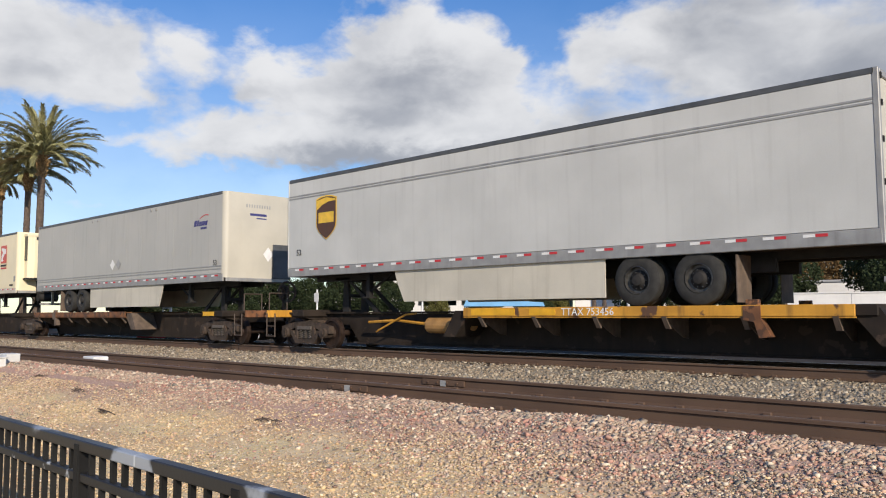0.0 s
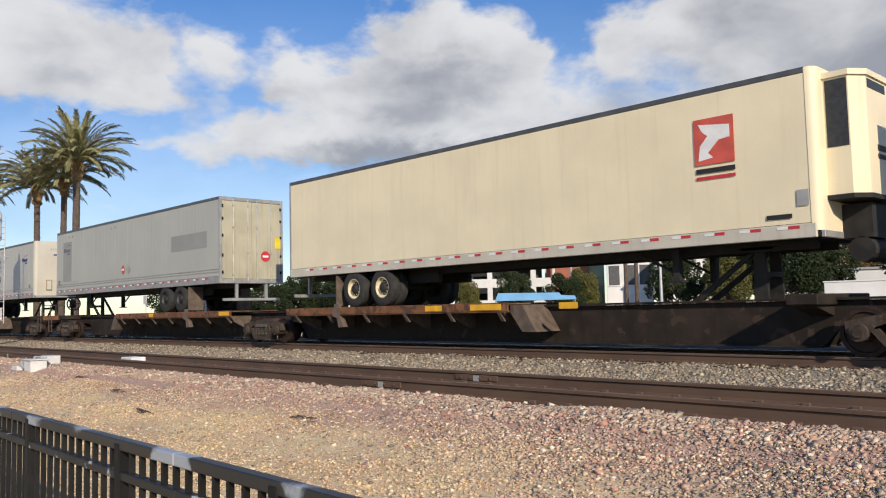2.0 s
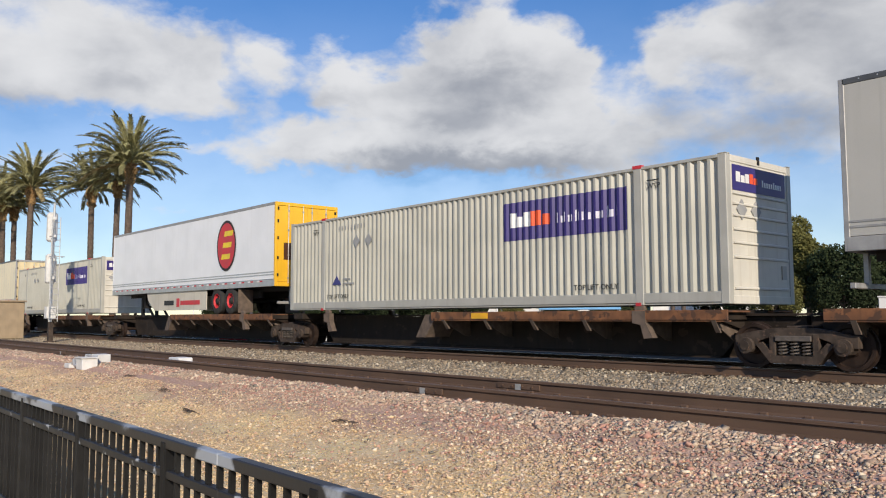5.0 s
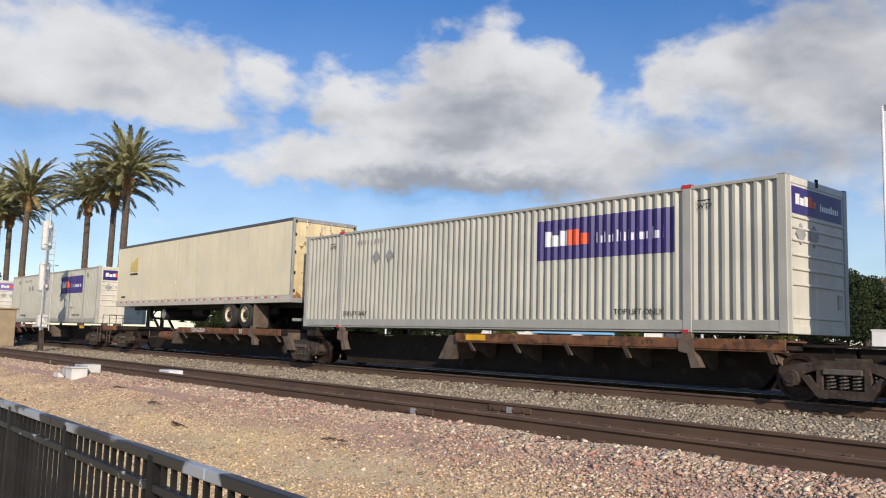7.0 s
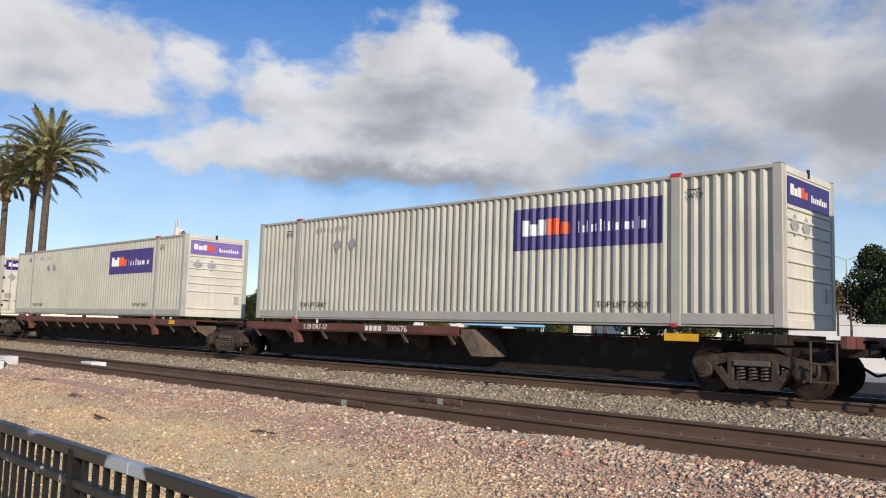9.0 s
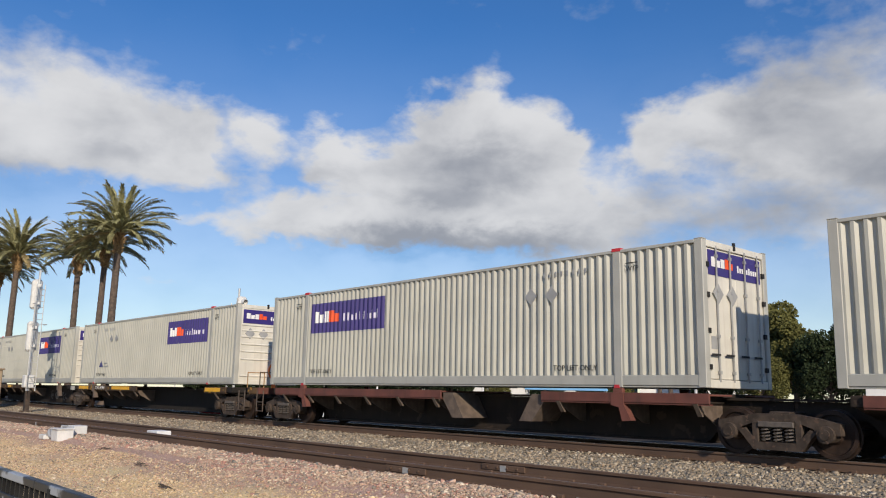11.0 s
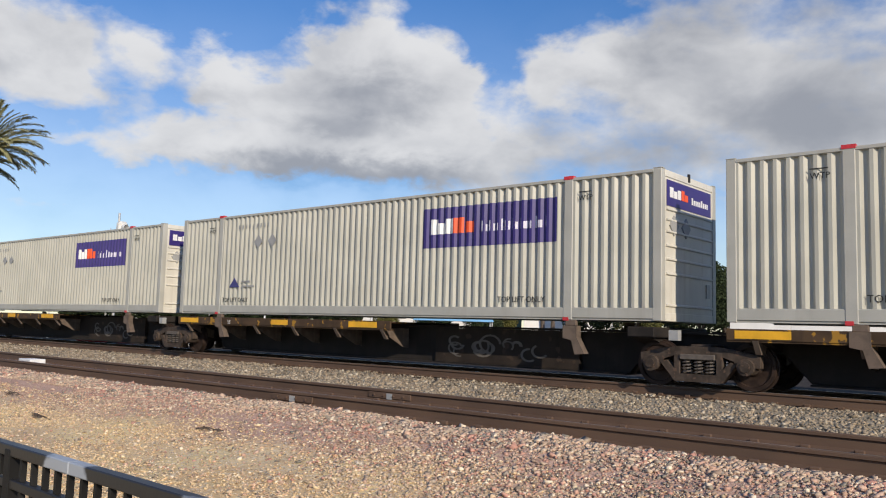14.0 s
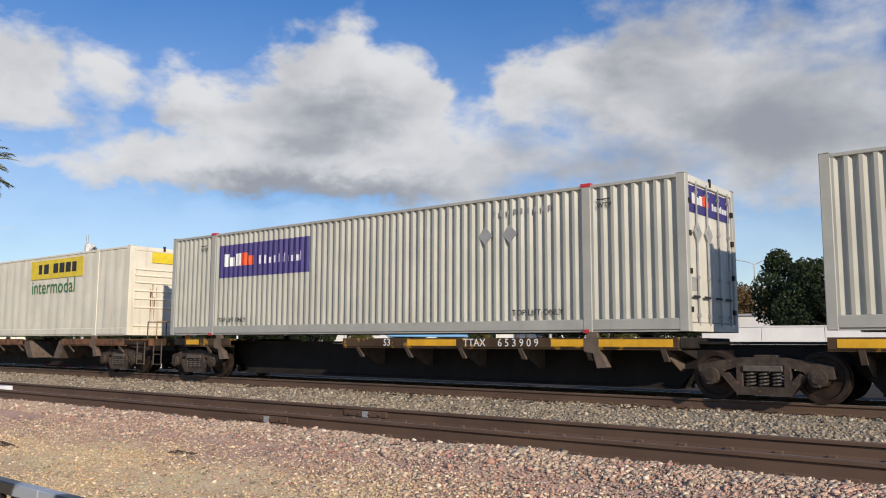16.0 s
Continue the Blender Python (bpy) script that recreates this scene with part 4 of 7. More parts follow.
    bx(s, -0.012, 0.06, -yo + cr * 0.4, yo - cr * 0.4, z0, z0 + 0.12, c=0.01)
    part("nose_sill", s, "rail_grey", t)
    # rear frame and doors
    s = Shape()
    bx(s, L - 0.1, L, -yo, -yo + 0.10, z0, z1, c=0.012)
    bx(s, L - 0.1, L, yo - 0.10, yo, z0, z1, c=0.012)
    bx(s, L - 0.1, L, -yo + 0.1, yo - 0.1, z1 - 0.13, z1, c=0.012)
    bx(s, L - 0.1, L, -yo + 0.1, yo - 0.1, z0, z0 + 0.16, c=0.012)
    part("rear_frame", s, "rail_grey" if door != "yellow_door" else "yellow_door", t)
    for k, (a, b) in enumerate(((-yo + 0.105, -0.005), (0.005, yo - 0.105))):
        s = Shape()
        bx(s, L - 0.07, L - 0.02, a, b, z0 + 0.165, z1 - 0.135, c=0.01)
        d = part("door", s, door, t)
        for q in (0.35, 0.85):
            yy = a + (b - a) * (q if k == 0 else 1 - q)
            s = Shape().tube((X(L + 0.012), yy, z0 + 0.1), (X(L + 0.012), yy, z1 - 0.08), 0.017, n=8)
            for zz in (z0 + 0.3, z0 + 1.1, z0 + 2.0, z1 - 0.3):
                bx(s, L - 0.02, L + 0.03, yy - 0.03, yy + 0.03, zz - 0.025, zz + 0.025)
            part("lock_rod", s, "silver", d)
        yy = a if k == 0 else b
        for zz in (0.4, 1.0, 1.7, 2.3, 2.75):
            s = Shape()
            bx(s, L - 0.02, L + 0.02, yy - 0.03, yy + 0.03, z0 + zz - 0.05, z0 + zz + 0.05)
            part("hinge", s, "frame_dark", d)
    s = Shape()
    for yy in (-0.6, 0.6):
        bx(s, L - 0.12, L - 0.04, yy - 0.05, yy + 0.05, z0 - 0.55, z0)
    bx(s, L - 0.1, L, -1.15, 1.15, z0 - 0.62, z0 - 0.52, c=0.012)
    part("rear_bumper", s, "rail_grey", t)
    # underframe, landing gear
    s = Shape()
    for yy in (-0.5, 0.42):
        bx(s, 0.4, L - 0.2, yy, yy + 0.08, z0 - 0.14, z0 + 0.02)
    bx(s, axles[1] - 1.6, axles[0] + 1.2, -0.62, -0.5, z0 - 0.36, z0 - 0.12)
    bx(s, axles[1] - 1.6, axles[0] + 1.2, 0.5, 0.62, z0 - 0.36, z0 - 0.12)
    part("underframe", s, "frame_dark", t)
    for yy in (-0.75, 0.75):
        s = Shape()
        bx(s, 3.0, 3.14, yy - 0.07, yy + 0.07, z0 - 0.62, z0)
        bx(s, 2.92, 3.22, yy - 0.13, yy + 0.13, z0 - 0.66, z0 - 0.62)
        s.tube((X(3.07), yy, z0 - 0.5), (X(4.0), yy, z0), 0.03, n=6)
        part("landing_leg", s, "frame_dark", t)
    for v in axles:
        s = Shape().tube((X(v), -1.1, 1.61), (X(v), 1.1, 1.61), 0.065, n=10)
        s.box(X(v) - 0.1, X(v) + 0.1, -0.62, -0.5, 1.55, z0 - 0.3).box(X(v) - 0.1, X(v) + 0.1, 0.5, 0.62, 1.55, z0 - 0.3)
        ax = part("axle", s, "frame_dark", t)
        for yy, turn in ((-1.13, 0), (-0.83, 0), (0.83, 180), (1.13, 180)):
            ty = part("tyre", tyre_mesh(), "rubber", ax, at=pose(X(v), yy, 1.61, 0, 0, turn))
            if abs(yy) > 1:
                rm = part("rim", rim_mesh(rim), rim, ax, at=pose(X(v), yy, 1.61, 0, 0, turn))
                part("hub", hub_mesh(), "frame_dark", ax, at=rm.matrix_basis)
    for yy in (-1.0, 1.0):
        s = Shape()
        bx(s, axles[0] + 0.75, axles[0] + 0.77, yy - 0.3, yy + 0.3, 1.15, z0 - 0.05)
        part("mud_flap", s, "dusty", t)
    if skirt:
        a, b, k = skirt
        for yy in (-yo + 0.06, yo - 0.09):
            s = Shape().prism([(X(a), z0), (X(b), z0), (X(b), z0 - 0.78), (X(a + k), z0 - 0.78), (X(a + 0.1), z0 - 0.3)], yy, yy + 0.03)
            part("side_skirt", s, "skirt", t)
    if reefer:
        # cooling unit on the nose
        u = part("cooling_unit", Shape().prism([(X(0.0), -0.98), (X(-0.42), -0.98), (X(-0.62), -0.72), (X(-0.62), 0.72), (X(-0.42), 0.98), (X(0.0), 0.98)], z0 + 0.72, z1 - 0.22, "z"), "cream", t, "cream cooling unit with black grille")
        part("unit_cap", Shape().prism([(X(0.0), -1.02), (X(-0.44), -1.02), (X(-0.66), -0.74), (X(-0.66), 0.74), (X(-0.44), 1.02), (X(0.0), 1.02)], z1 - 0.22, z1 - 0.12, "z"), "cream", u)
        part("unit_tray", Shape().prism([(X(0.0), -1.02), (X(-0.44), -1.02), (X(-0.66), -0.74), (X(-0.66), 0.74), (X(-0.44), 1.02), (X(0.0), 1.02)], z0 + 0.64, z0 + 0.72, "z"), "frame_dark", u)
        s = Shape()
        bx(s, -0.40, -0.04, -0.992, -0.97, z0 + 1.55, z1 - 0.26)
        part("side_grille", s, "reefer_grille", u)
        s = Shape()
        bx(s, -0.632, -0.6, -0.66, 0.2, z1 - 0.42, z1 - 0.27)
        part("unit_grille", s, "reefer_grille", u)
        s = Shape()
        bx(s, -0.635, -0.615, -0.3, 0.55, z0 + 1.5, z0 + 1.6)
        bx(s, -0.635, -0.615, -0.3, 0.55, z0 + 1.36, z0 + 1.44)
        bx(s, -0.635, -0.615, 0.25, 0.45, z0 + 0.85, z0 + 1.0)
        part("unit_caption", s, "sign_black", u)
        s = Shape()
        s.tube((X(-0.3), -0.4, z0 - 0.2), (X(-0.3), 0.5, z0 - 0.2), 0.22, n=16)
        s.box(min(X(0), X(-0.5)), max(X(0), X(-0.5)), -0.4, 0.5, z0, z0 + 0.6)
        part("unit_lower_body", s, "frame_dark", u)
    return t


def two_lamps(t, xs, z=4.83):
    """Small round vents in pairs high on the side."""
    for x in xs:
        part("round_vent", Shape().tube((x, -HW - 0.012, z), (x, -HW + 0.02, z), 0.055, n=14).tube((x, -HW - 0.02, z), (x, -HW - 0.01, z), 0.03, n=10), "rail_grey", t)


def swoosh_mark(t, x0, z0, w=1.0, colour="sign_blue", stroke="sign_red"):
    """A slanted dark blue word shape with a red stroke over it."""
    y = -HW + 0.003
    mark = part("company_mark", Shape().box(x0 + 0.45 * w, x0 + 0.85 * w, y - 0.003, y, z0 - 0.12 * w, z0 - 0.05 * w), colour, t, "slanted word mark under a curved stroke")
    for a, b, h in ((0.0, 0.16, 1.0), (0.19, 0.30, 1.0), (0.32, 0.45, 0.75), (0.47, 0.57, 0.75), (0.59, 0.71, 0.75), (0.73, 0.86, 0.75)):
        sh, hh = 0.05 * w, 0.2 * w * h
        part("slanted_bar", Shape().prism([(x0 + a * w, z0), (x0 + b * w, z0), (x0 + b * w + sh, z0 + hh), (x0 + a * w + sh, z0 + hh)], y - 0.003, y), colour, mark)
    s = Shape()
    n = 8
    for k in range(n):
        a, b = k / n, (k + 1) / n
        za, zb_ = z0 + (0.24 + 0.1 * math.sin(a * 2.2)) * w, z0 + (0.24 + 0.1 * math.sin(b * 2.2)) * w
        th = 0.035 * w
        s.prism([(x0 + (0.4 + 0.55 * a) * w, za), (x0 + (0.4 + 0.55 * b) * w, zb_), (x0 + (0.4 + 0.55 * b) * w, zb_ + th), (x0 + (0.4 + 0.55 * a) * w, za + th * 0.7)], y - 0.003, y)
    part("curved_stroke", s, stroke, t)


def placards(t, x, z, first="sign_white"):
    y = -HW - 0.006
    for k, m in ((0, first), (1, "sign_grey")):
        part("hazard_placard", diamond(x + 0.52 * k, z, 0.21, y), m, t)
    if first == "sign_red":
        part("placard_band", Shape().box(x - 0.13, x + 0.13, y - 0.009, y - 0.005, z - 0.04, z + 0.04), "sign_white", t)


def ghost(t, x0, x1, z0, z1, m="ghost"):
    part("cleaned_patch", Shape().box(x0, x1, -HW + 0.0045, -HW + 0.0085, z0, z1), m, t, "rectangle where an old decal was removed")


def nose_marks(t, box_dark=True):
    """On a nose that faces +x: number bars, small mark, diamond, dark grey panel at its lower far side."""
    e = LEN
    s = Shape()
    for k in range(10):
        s.box(e + 0.001, e + 0.005, -0.50 + 0.10 * k, -0.45 + 0.10 * k, 4.55, 4.66)
    part("unit_number", s, "sign_grey", t)
    part("company_mark", Shape().box(e + 0.001, e + 0.005, -0.35, 0.3, 4.28, 4.36).box(e + 0.001, e + 0.005, -0.1, 0.3, 4.18, 4.22), "sign_blue", t)
    part("hazard_placard", Shape().prism([(0.18, 3.0), (0.38, 2.75), (0.58, 3.0), (0.38, 3.25)], e + 0.001, e + 0.008, "x"), "sign_white", t)
    part("nose_box", Shape().box(e, e + 0.05, 0.55, 1.27, 2.18, 3.35, 0.015), "dark_rail", t, "dark grey panel low on the nose")


# ---- spine cars ----
def wheelset_mesh():
    def make():
        s = Shape().tube((0, -0.95, 0), (0, 0.95, 0), 0.085, n=12)
        for sd in (-1, 1):
            c = (0, sd * 0.7525, 0)
            s.lathe([(0.07 * -sd, 0.0), (0.07 * -sd, 0.12), (0.03 * -sd, 0.16), (0.03 * -sd, 0.34), (0.065 * -sd, 0.36), (0.065 * -sd, 0.45), (0.04 * -sd, 0.45), (0.035 * -sd, 0.425), (0.07 * sd, 0.42), (0.07 * sd, 0.35), (0.035 * sd, 0.335), (0.03 * sd, 0.17), (0.08 * sd, 0.13), (0.08 * sd, 0.0)], c, n=28)
        return s.mesh("wheelset", M["wheel"], True)
    return kept("wheelset", make)


def rim_shine_mesh():
    def make():
        s = Shape()
        for sd in (-1, 1):
            s.lathe([(-0.04, 0.4265), (0.035, 0.4235)], (0, sd * 0.7525 + sd * 0.025, 0), n=28)
            s.lathe([(0.0705 * sd, 0.418), (0.0705 * sd, 0.365)], (0, sd * 0.7525, 0), n=28)
        return s.mesh("wheel_tread", M["tread"], True)
    return kept("tread", make)


def side_frame_mesh():
    def make():
        s = Shape()
        y0, y1 = -0.09, 0.09
        # arched top, downward legs to the bearing boxes, bowed lower chord, as one casting in pieces
        s.prism([(-1.12, 0.62), (-1.12, 0.42), (-0.72, 0.42), (-0.66, 0.52), (-0.36, 0.62), (0.36, 0.62), (0.66, 0.52), (0.72, 0.42), (1.12, 0.42), (1.12, 0.62), (0.75, 0.70), (0.36, 0.76), (-0.36, 0.76), (-0.75, 0.70)], y0, y1)
        s.prism([(-0.72, 0.46), (-0.60, 0.50), (-0.36, 0.26), (0.36, 0.26), (0.60, 0.50), (0.72, 0.46), (0.44, 0.12), (-0.44, 0.12)], y0 - 0.01, y1 + 0.01)
        for x in (-0.40, 0.40):
            s.box(x - 0.06, x + 0.06, y0 - 0.006, y1 + 0.006, 0.24, 0.66, 0.012)
        for x in (-0.89, 0.89):
            s.tube((x, -0.17, 0.43), (x, 0.14, 0.43), 0.15, n=14).tube((x, -0.2, 0.43), (x, -0.17, 0.43), 0.09, n=12)
        return s.mesh("side_frame", M["bogie"])
    return kept("side_frame", make)


def spring_mesh():
    def make():
        s = Shape()
        for x in (-0.22, 0.0, 0.22):
            n = 40
            pts = [(x + 0.085 * math.cos(2 * math.pi * k / 9), 0.085 * math.sin(2 * math.pi * k / 9), 0.26 + 0.26 * k / n) for k in range(n + 1)]
            s.path(pts, 0.017, n=5)
        s.box(-0.33, 0.33, -0.11, 0.11, 0.52, 0.62, 0.012)
        return s.mesh("spring_nest", M["spring"])
    return kept("spring_nest", make)


ROLLING = []


def truck(parent, x):
    """A two-axle truck with side frames, springs and wheelsets."""
    def bolster():
        s = Shape().box(-0.2, 0.2, -0.95, 0.95, 0.52, 0.80, 0.02).tube((0, 0, 0.78), (0, 0, 0.98), 0.2, n=16)
        for sd in (-1, 1):
            s.box(-0.07, 0.07, sd * 0.55, sd * 0.7, 0.1, 0.5)
        return s.mesh("truck_bolster", M["bogie"])
    b = part("truck", kept("bolster", bolster), "bogie", parent, "rusty brown two-axle truck", at=pose(x, 0, 0))
    for sd in (-1, 1):
        part("side_frame", side_frame_mesh(), "bogie", b, at=pose(0, sd * 1.0, 0, 0, 0, 0 if sd < 0 else 180))
        part("spring_nest", spring_mesh(), "spring", b, at=pose(0, sd * 1.02, 0))
    for dx in (-0.89, 0.89):
        w = part("wheelset", wheelset_mesh(), "wheel", b)
        w.matrix_parent_inverse = pose(dx, 0, 0.425)
        ROLLING.append(w)
    return b


def gusset_mesh(m):
    return kept(("gusset", m), lambda: Shape().prism([(-1.26, 0.93), (-0.33, 0.93), (-0.33, 0.45), (-0.55, 0.48), (-1.2, 0.80)], -0.012, 0.012, "x").prism([(-1.325, 0.90), (-1.22, 0.90), (-1.10, 0.66), (-1.15, 0.66)], -0.05, 0.05, "x").mesh("gusset", M[m]))


def bracket_mesh(m):
    return kept(("bracket", m), lambda: Shape().prism([(-0.16, 1.09), (0.16, 1.09), (0.16, 0.86), (0.34, 0.54), (0.12, 0.52), (0.04, 0.80), (-0.16, 0.84)], -1.33, -1.16).box(-0.12, 0.12, -1.30, -1.2, 1.09, 1.20, 0.01).mesh("bracket", M[m]))


def spine_unit(label, decks, deck_paint="car_rust", lead=0.6, tail=0.6, brackets=(), yellow=(), truck_at=(), hitch=None, hitch_dir=1, coupler=(), text=None, graffiti=None, sill_paint="sill", bright="car_bright"):
    """One platform of an articulated spine car. decks: stretches with side platforms."""
    c = thing("spine_car", label, "rail car", "spine cars of the train")
    a, b = -lead, LEN + tail
    s = Shape()
    lo = max([a + 0.2] + [x for x in truck_at if x < 4]) + 1.55
    hi = min([b - 0.2] + [x for x in truck_at if x > 12]) - 1.55
    s.prism([(a, 0.98), (b, 0.98), (b, 0.74), (hi + 0.45, 0.66), (hi, 0.17), (lo, 0.17), (lo - 0.45, 0.66), (a, 0.74)], -0.33, 0.33)
    sill = part("center_sill", s, sill_paint, c)
    part("sill_flange", Shape().box(lo, hi, -0.42, 0.42, 0.13, 0.167).box(a, b, -0.44, 0.44, 0.983, 1.03), sill_paint, sill)
    for d0, d1 in decks:
        for sd in (-1, 1):
            y0, y1 = (-1.30, -0.45) if sd < 0 else (0.45, 1.30)
            part("deck_plate", Shape().box(d0, d1, y0, y1, 1.05, 1.085, 0.006), deck_paint, c)
            yo = -1.315 if sd < 0 else 1.315
            s = Shape().box(d0, d1, yo, yo - sd * 0.05, 0.90, 1.10, 0.008)
            s.box(d0, d1, yo - sd * 0.02, yo - sd * 0.14, 0.872, 0.898)
            part("side_beam", s, deck_paint, c)
        n = max(1, int((d1 - d0) / 1.35))
        for k in range(n):
            x = d0 + 0.5 + (d1 - d0 - 0.8) * k / max(1, n - 1) if n > 1 else (d0 + d1) / 2
            # sunlight on the gussets is put into their paler colour
            part("gusset", gusset_mesh("dusty"), "dusty", c, at=pose(x, 0, 0))
            part("gusset", gusset_mesh("dusty"), "dusty", c, at=pose(x, 0, 0, 0, 0, 180))
        # sloped end plate of the platform
        for xe, dr in ((d0, -1), (d1, 1)):
            if 0.5 < xe < LEN - 0.5 and d1 - d0 > 3 and deck_paint != "car_dark":
                part("end_gusset", Shape().prism([(xe, 1.04), (xe + dr * 0.35, 1.04), (xe + dr * 0.75, 0.42), (xe + dr * 0.35, 0.42), (xe, 0.86)], -1.22, -0.34), "dusty" if deck_paint != "car_yellow" else sill_paint, c)
    for x0, x1 in yellow:
        part("yellow_patch", Shape().box(x0, x1, -1.323, -1.3155, 0.93, 1.07), bright, c, "bright yellow paint patch")
    for x in brackets:
        bp = {"car_dark": "dusty", "car_yellow": "car_rust", "car_rust": "dusty"}.get(deck_paint, deck_paint)
        part("container_bracket", bracket_mesh(bp), bp, c, at=pose(x, 0, 0))
        part("container_bracket", bracket_mesh(bp), bp, c, at=pose(x, 0, 0, 0, 0, 180))
    for x in truck_at:
        truck(c, x)
    # end cross beams that carry the load
    for x in (0.45, LEN - 0.45):
        part("load_beam", Shape().box(x - 0.28, x + 0.28, -1.25, 1.25, 0.90, 1.10, 0.02).prism([(-1.25, 0.9), (-0.33, 0.9), (-0.33, 0.70)], x - 0.2, x + 0.2, "x").prism([(1.25, 0.9), (0.33, 0.9), (0.33, 0.70)], x - 0.2, x + 0.2, "x"), sill_paint, c)
    if hitch is not None:
        x, d = hitch, hitch_dir
        s = Shape().box(x - 0.35, x + 0.35, -0.5, 0.5, 1.93, 2.04, 0.03)
        for yy in (-0.38, 0.30):
            s.prism([(x - 0.14, 1.03), (x + 0.14, 1.03), (x + 0.10, 1.95), (x - 0.10, 1.95)], yy, yy + 0.08)
            s.prism([(x - d * 0.10, 1.9), (x - d * 0.24, 1.9), (x - d * 1.45, 1.03), (x - d * 1.25, 1.03)], yy + 0.01, yy + 0.07)
        s.box(x - 0.12, x + 0.12, -0.3, 0.3, 1.45, 1.55)
        part("trailer_hitch", s, "frame_dark", c)
    for e in coupler:
        sx = -1 if e == "L" else 1
        x = a if e == "L" else b
        s = Shape().box(x, x + sx * 0.55, -0.09, 0.09, 0.78, 0.92).box(x + sx * 0.45, x + sx * 0.75, -0.14, 0.14, 0.74, 0.98, 0.03)
        part("coupler", s, "bogie", c)
        s = Shape().box(x, x - sx * 0.12, -1.2, 1.2, 0.88, 1.10, 0.015)
        part("end_beam", s, deck_paint, c)
        xs0, yy = x - sx * 0.15, -1.28
        ladder = part("step_ladder", Shape().tube((xs0, yy, 1.0), (xs0, yy, 0.3), 0.02, n=6), "step_iron", c)
        part("ladder_rail", Shape().tube((xs0 - sx * 0.42, yy, 1.0), (xs0 - sx * 0.42, yy, 0.3), 0.02, n=6), "step_iron", ladder)
        for zz in (0.32, 0.62):
            part("rung", Shape().tube((xs0, yy, zz), (xs0 - sx * 0.42, yy, zz), 0.02, n=6), "step_iron", ladder)
        part("grab_iron", Shape().path([(xs0, -1.2, 1.1), (xs0, -1.2, 1.62), (xs0, -0.55, 1.62), (xs0, -0.55, 1.1)], 0.018), "ochre_tank" if deck_paint == "car_dark" else "step_iron", c)
        s = Shape().path([(x + sx * 0.1, 0.25, 0.85), (x + sx * 0.3, 0.28, 0.5), (x + sx * 0.6, 0.2, 0.42), (x + sx * 0.9, 0.15, 0.6)], 0.03)
        part("air_hose", s, "rubber", c)
    if text:
        for body, x, size in text:
            words("lettering", body, size, "sign_white", c, x, -1.3195, 0.925)
    if graffiti:
        x0, x1 = graffiti
        rnd = random.Random(int(x0 * 10) + len(label))
        for k in range(15):
            s = Shape()
            # open loops of a wide spray stroke
            cx, cz, r = rnd.uniform(x0 + 0.2, x1 - 0.2), rnd.uniform(0.42, 0.76), rnd.uniform(0.10, 0.22)
            a0, span, w = rnd.uniform(0, 6.28), rnd.uniform(2.0, 5.0), rnd.uniform(0.03, 0.06)
            m = 12
            for i in range(m):
                p, q = a0 + span * i / m, a0 + span * (i + 1) / m
                s.prism([(cx + 1.5 * (r - w) * math.cos(p), cz + (r - w) * math.sin(p)), (cx + 1.5 * r * math.cos(p), cz + r * math.sin(p)), (cx + 1.5 * r * math.cos(q), cz + r * math.sin(q)), (cx + 1.5 * (r - w) * math.cos(q), cz + (r - w) * math.sin(q))], -0.436 - 0.0004 * k, -0.432)
            part("graffiti_stroke", s, "graffiti", c, "grey sprayed loop" if k == 0 else "")
        part("graffiti_plate", Shape().box(x0 - 0.3, x1 + 0.3, -0.431, -0.333, 0.17, 0.98), "sill", c)
    return c


def brake_wheel(c, x, m="orange", y=0.3):
    """Hand brake wheel and its mast on the car's end, facing +x."""
    part("brake_mast", Shape().box(x - 0.08, x - 0.02, y - 0.07, y + 0.07, 0.9, 1.95, 0.02), m, c)
    part("brake_gear_box", Shape().box(x - 0.02, x + 0.05, y - 0.16, y + 0.16, 1.5, 1.9, 0.02), m, c)
    s = Shape()
    n = 20
    ring = [(x + 0.14, y + 0.33 * math.cos(2 * math.pi * k / n), 1.70 + 0.33 * math.sin(2 * math.pi * k / n)) for k in range(n + 1)]
    s.path(ring, 0.034)
    for k in range(5):
        s.tube((x + 0.08, y, 1.70), ring[k * 4], 0.026, n=6)
    s.tube((x, y, 1.70), (x + 0.14, y, 1.70), 0.06, n=10)
    part("brake_wheel", s, m, c)


# ---- ground and tracks ----
def ground_height(y):
    pts = [(-60, -0.75), (3.0, -0.68), (5.0, -0.58), (6.6, -0.32), (7.1, -0.20), (7.45, -0.178), (7.7, -0.185), (7.9, -0.23), (9.15, -0.23), (9.4, -0.175), (9.7, -0.18), (10.1, -0.21), (11.0, -0.25), (13.2, -0.25), (14.2, -0.20), (17.0, -0.21), (22.0, -0.24), (24.0, -0.5), (30.0, -0.62), (60.0, -0.62)]
    return float(np.interp(y, [p[0] for p in pts], [p[1] for p in pts]))


def relief(x, y):
    """Low mounds and ruts of the open ground."""
    if -66 < x < 10 and 1.5 < y < 20:
        return 0.035 * noise.noise((x * 0.7, y * 0.9, 0)) + 0.012 * noise.noise((x * 3.1, y * 3.3, 5))
    return 0.0


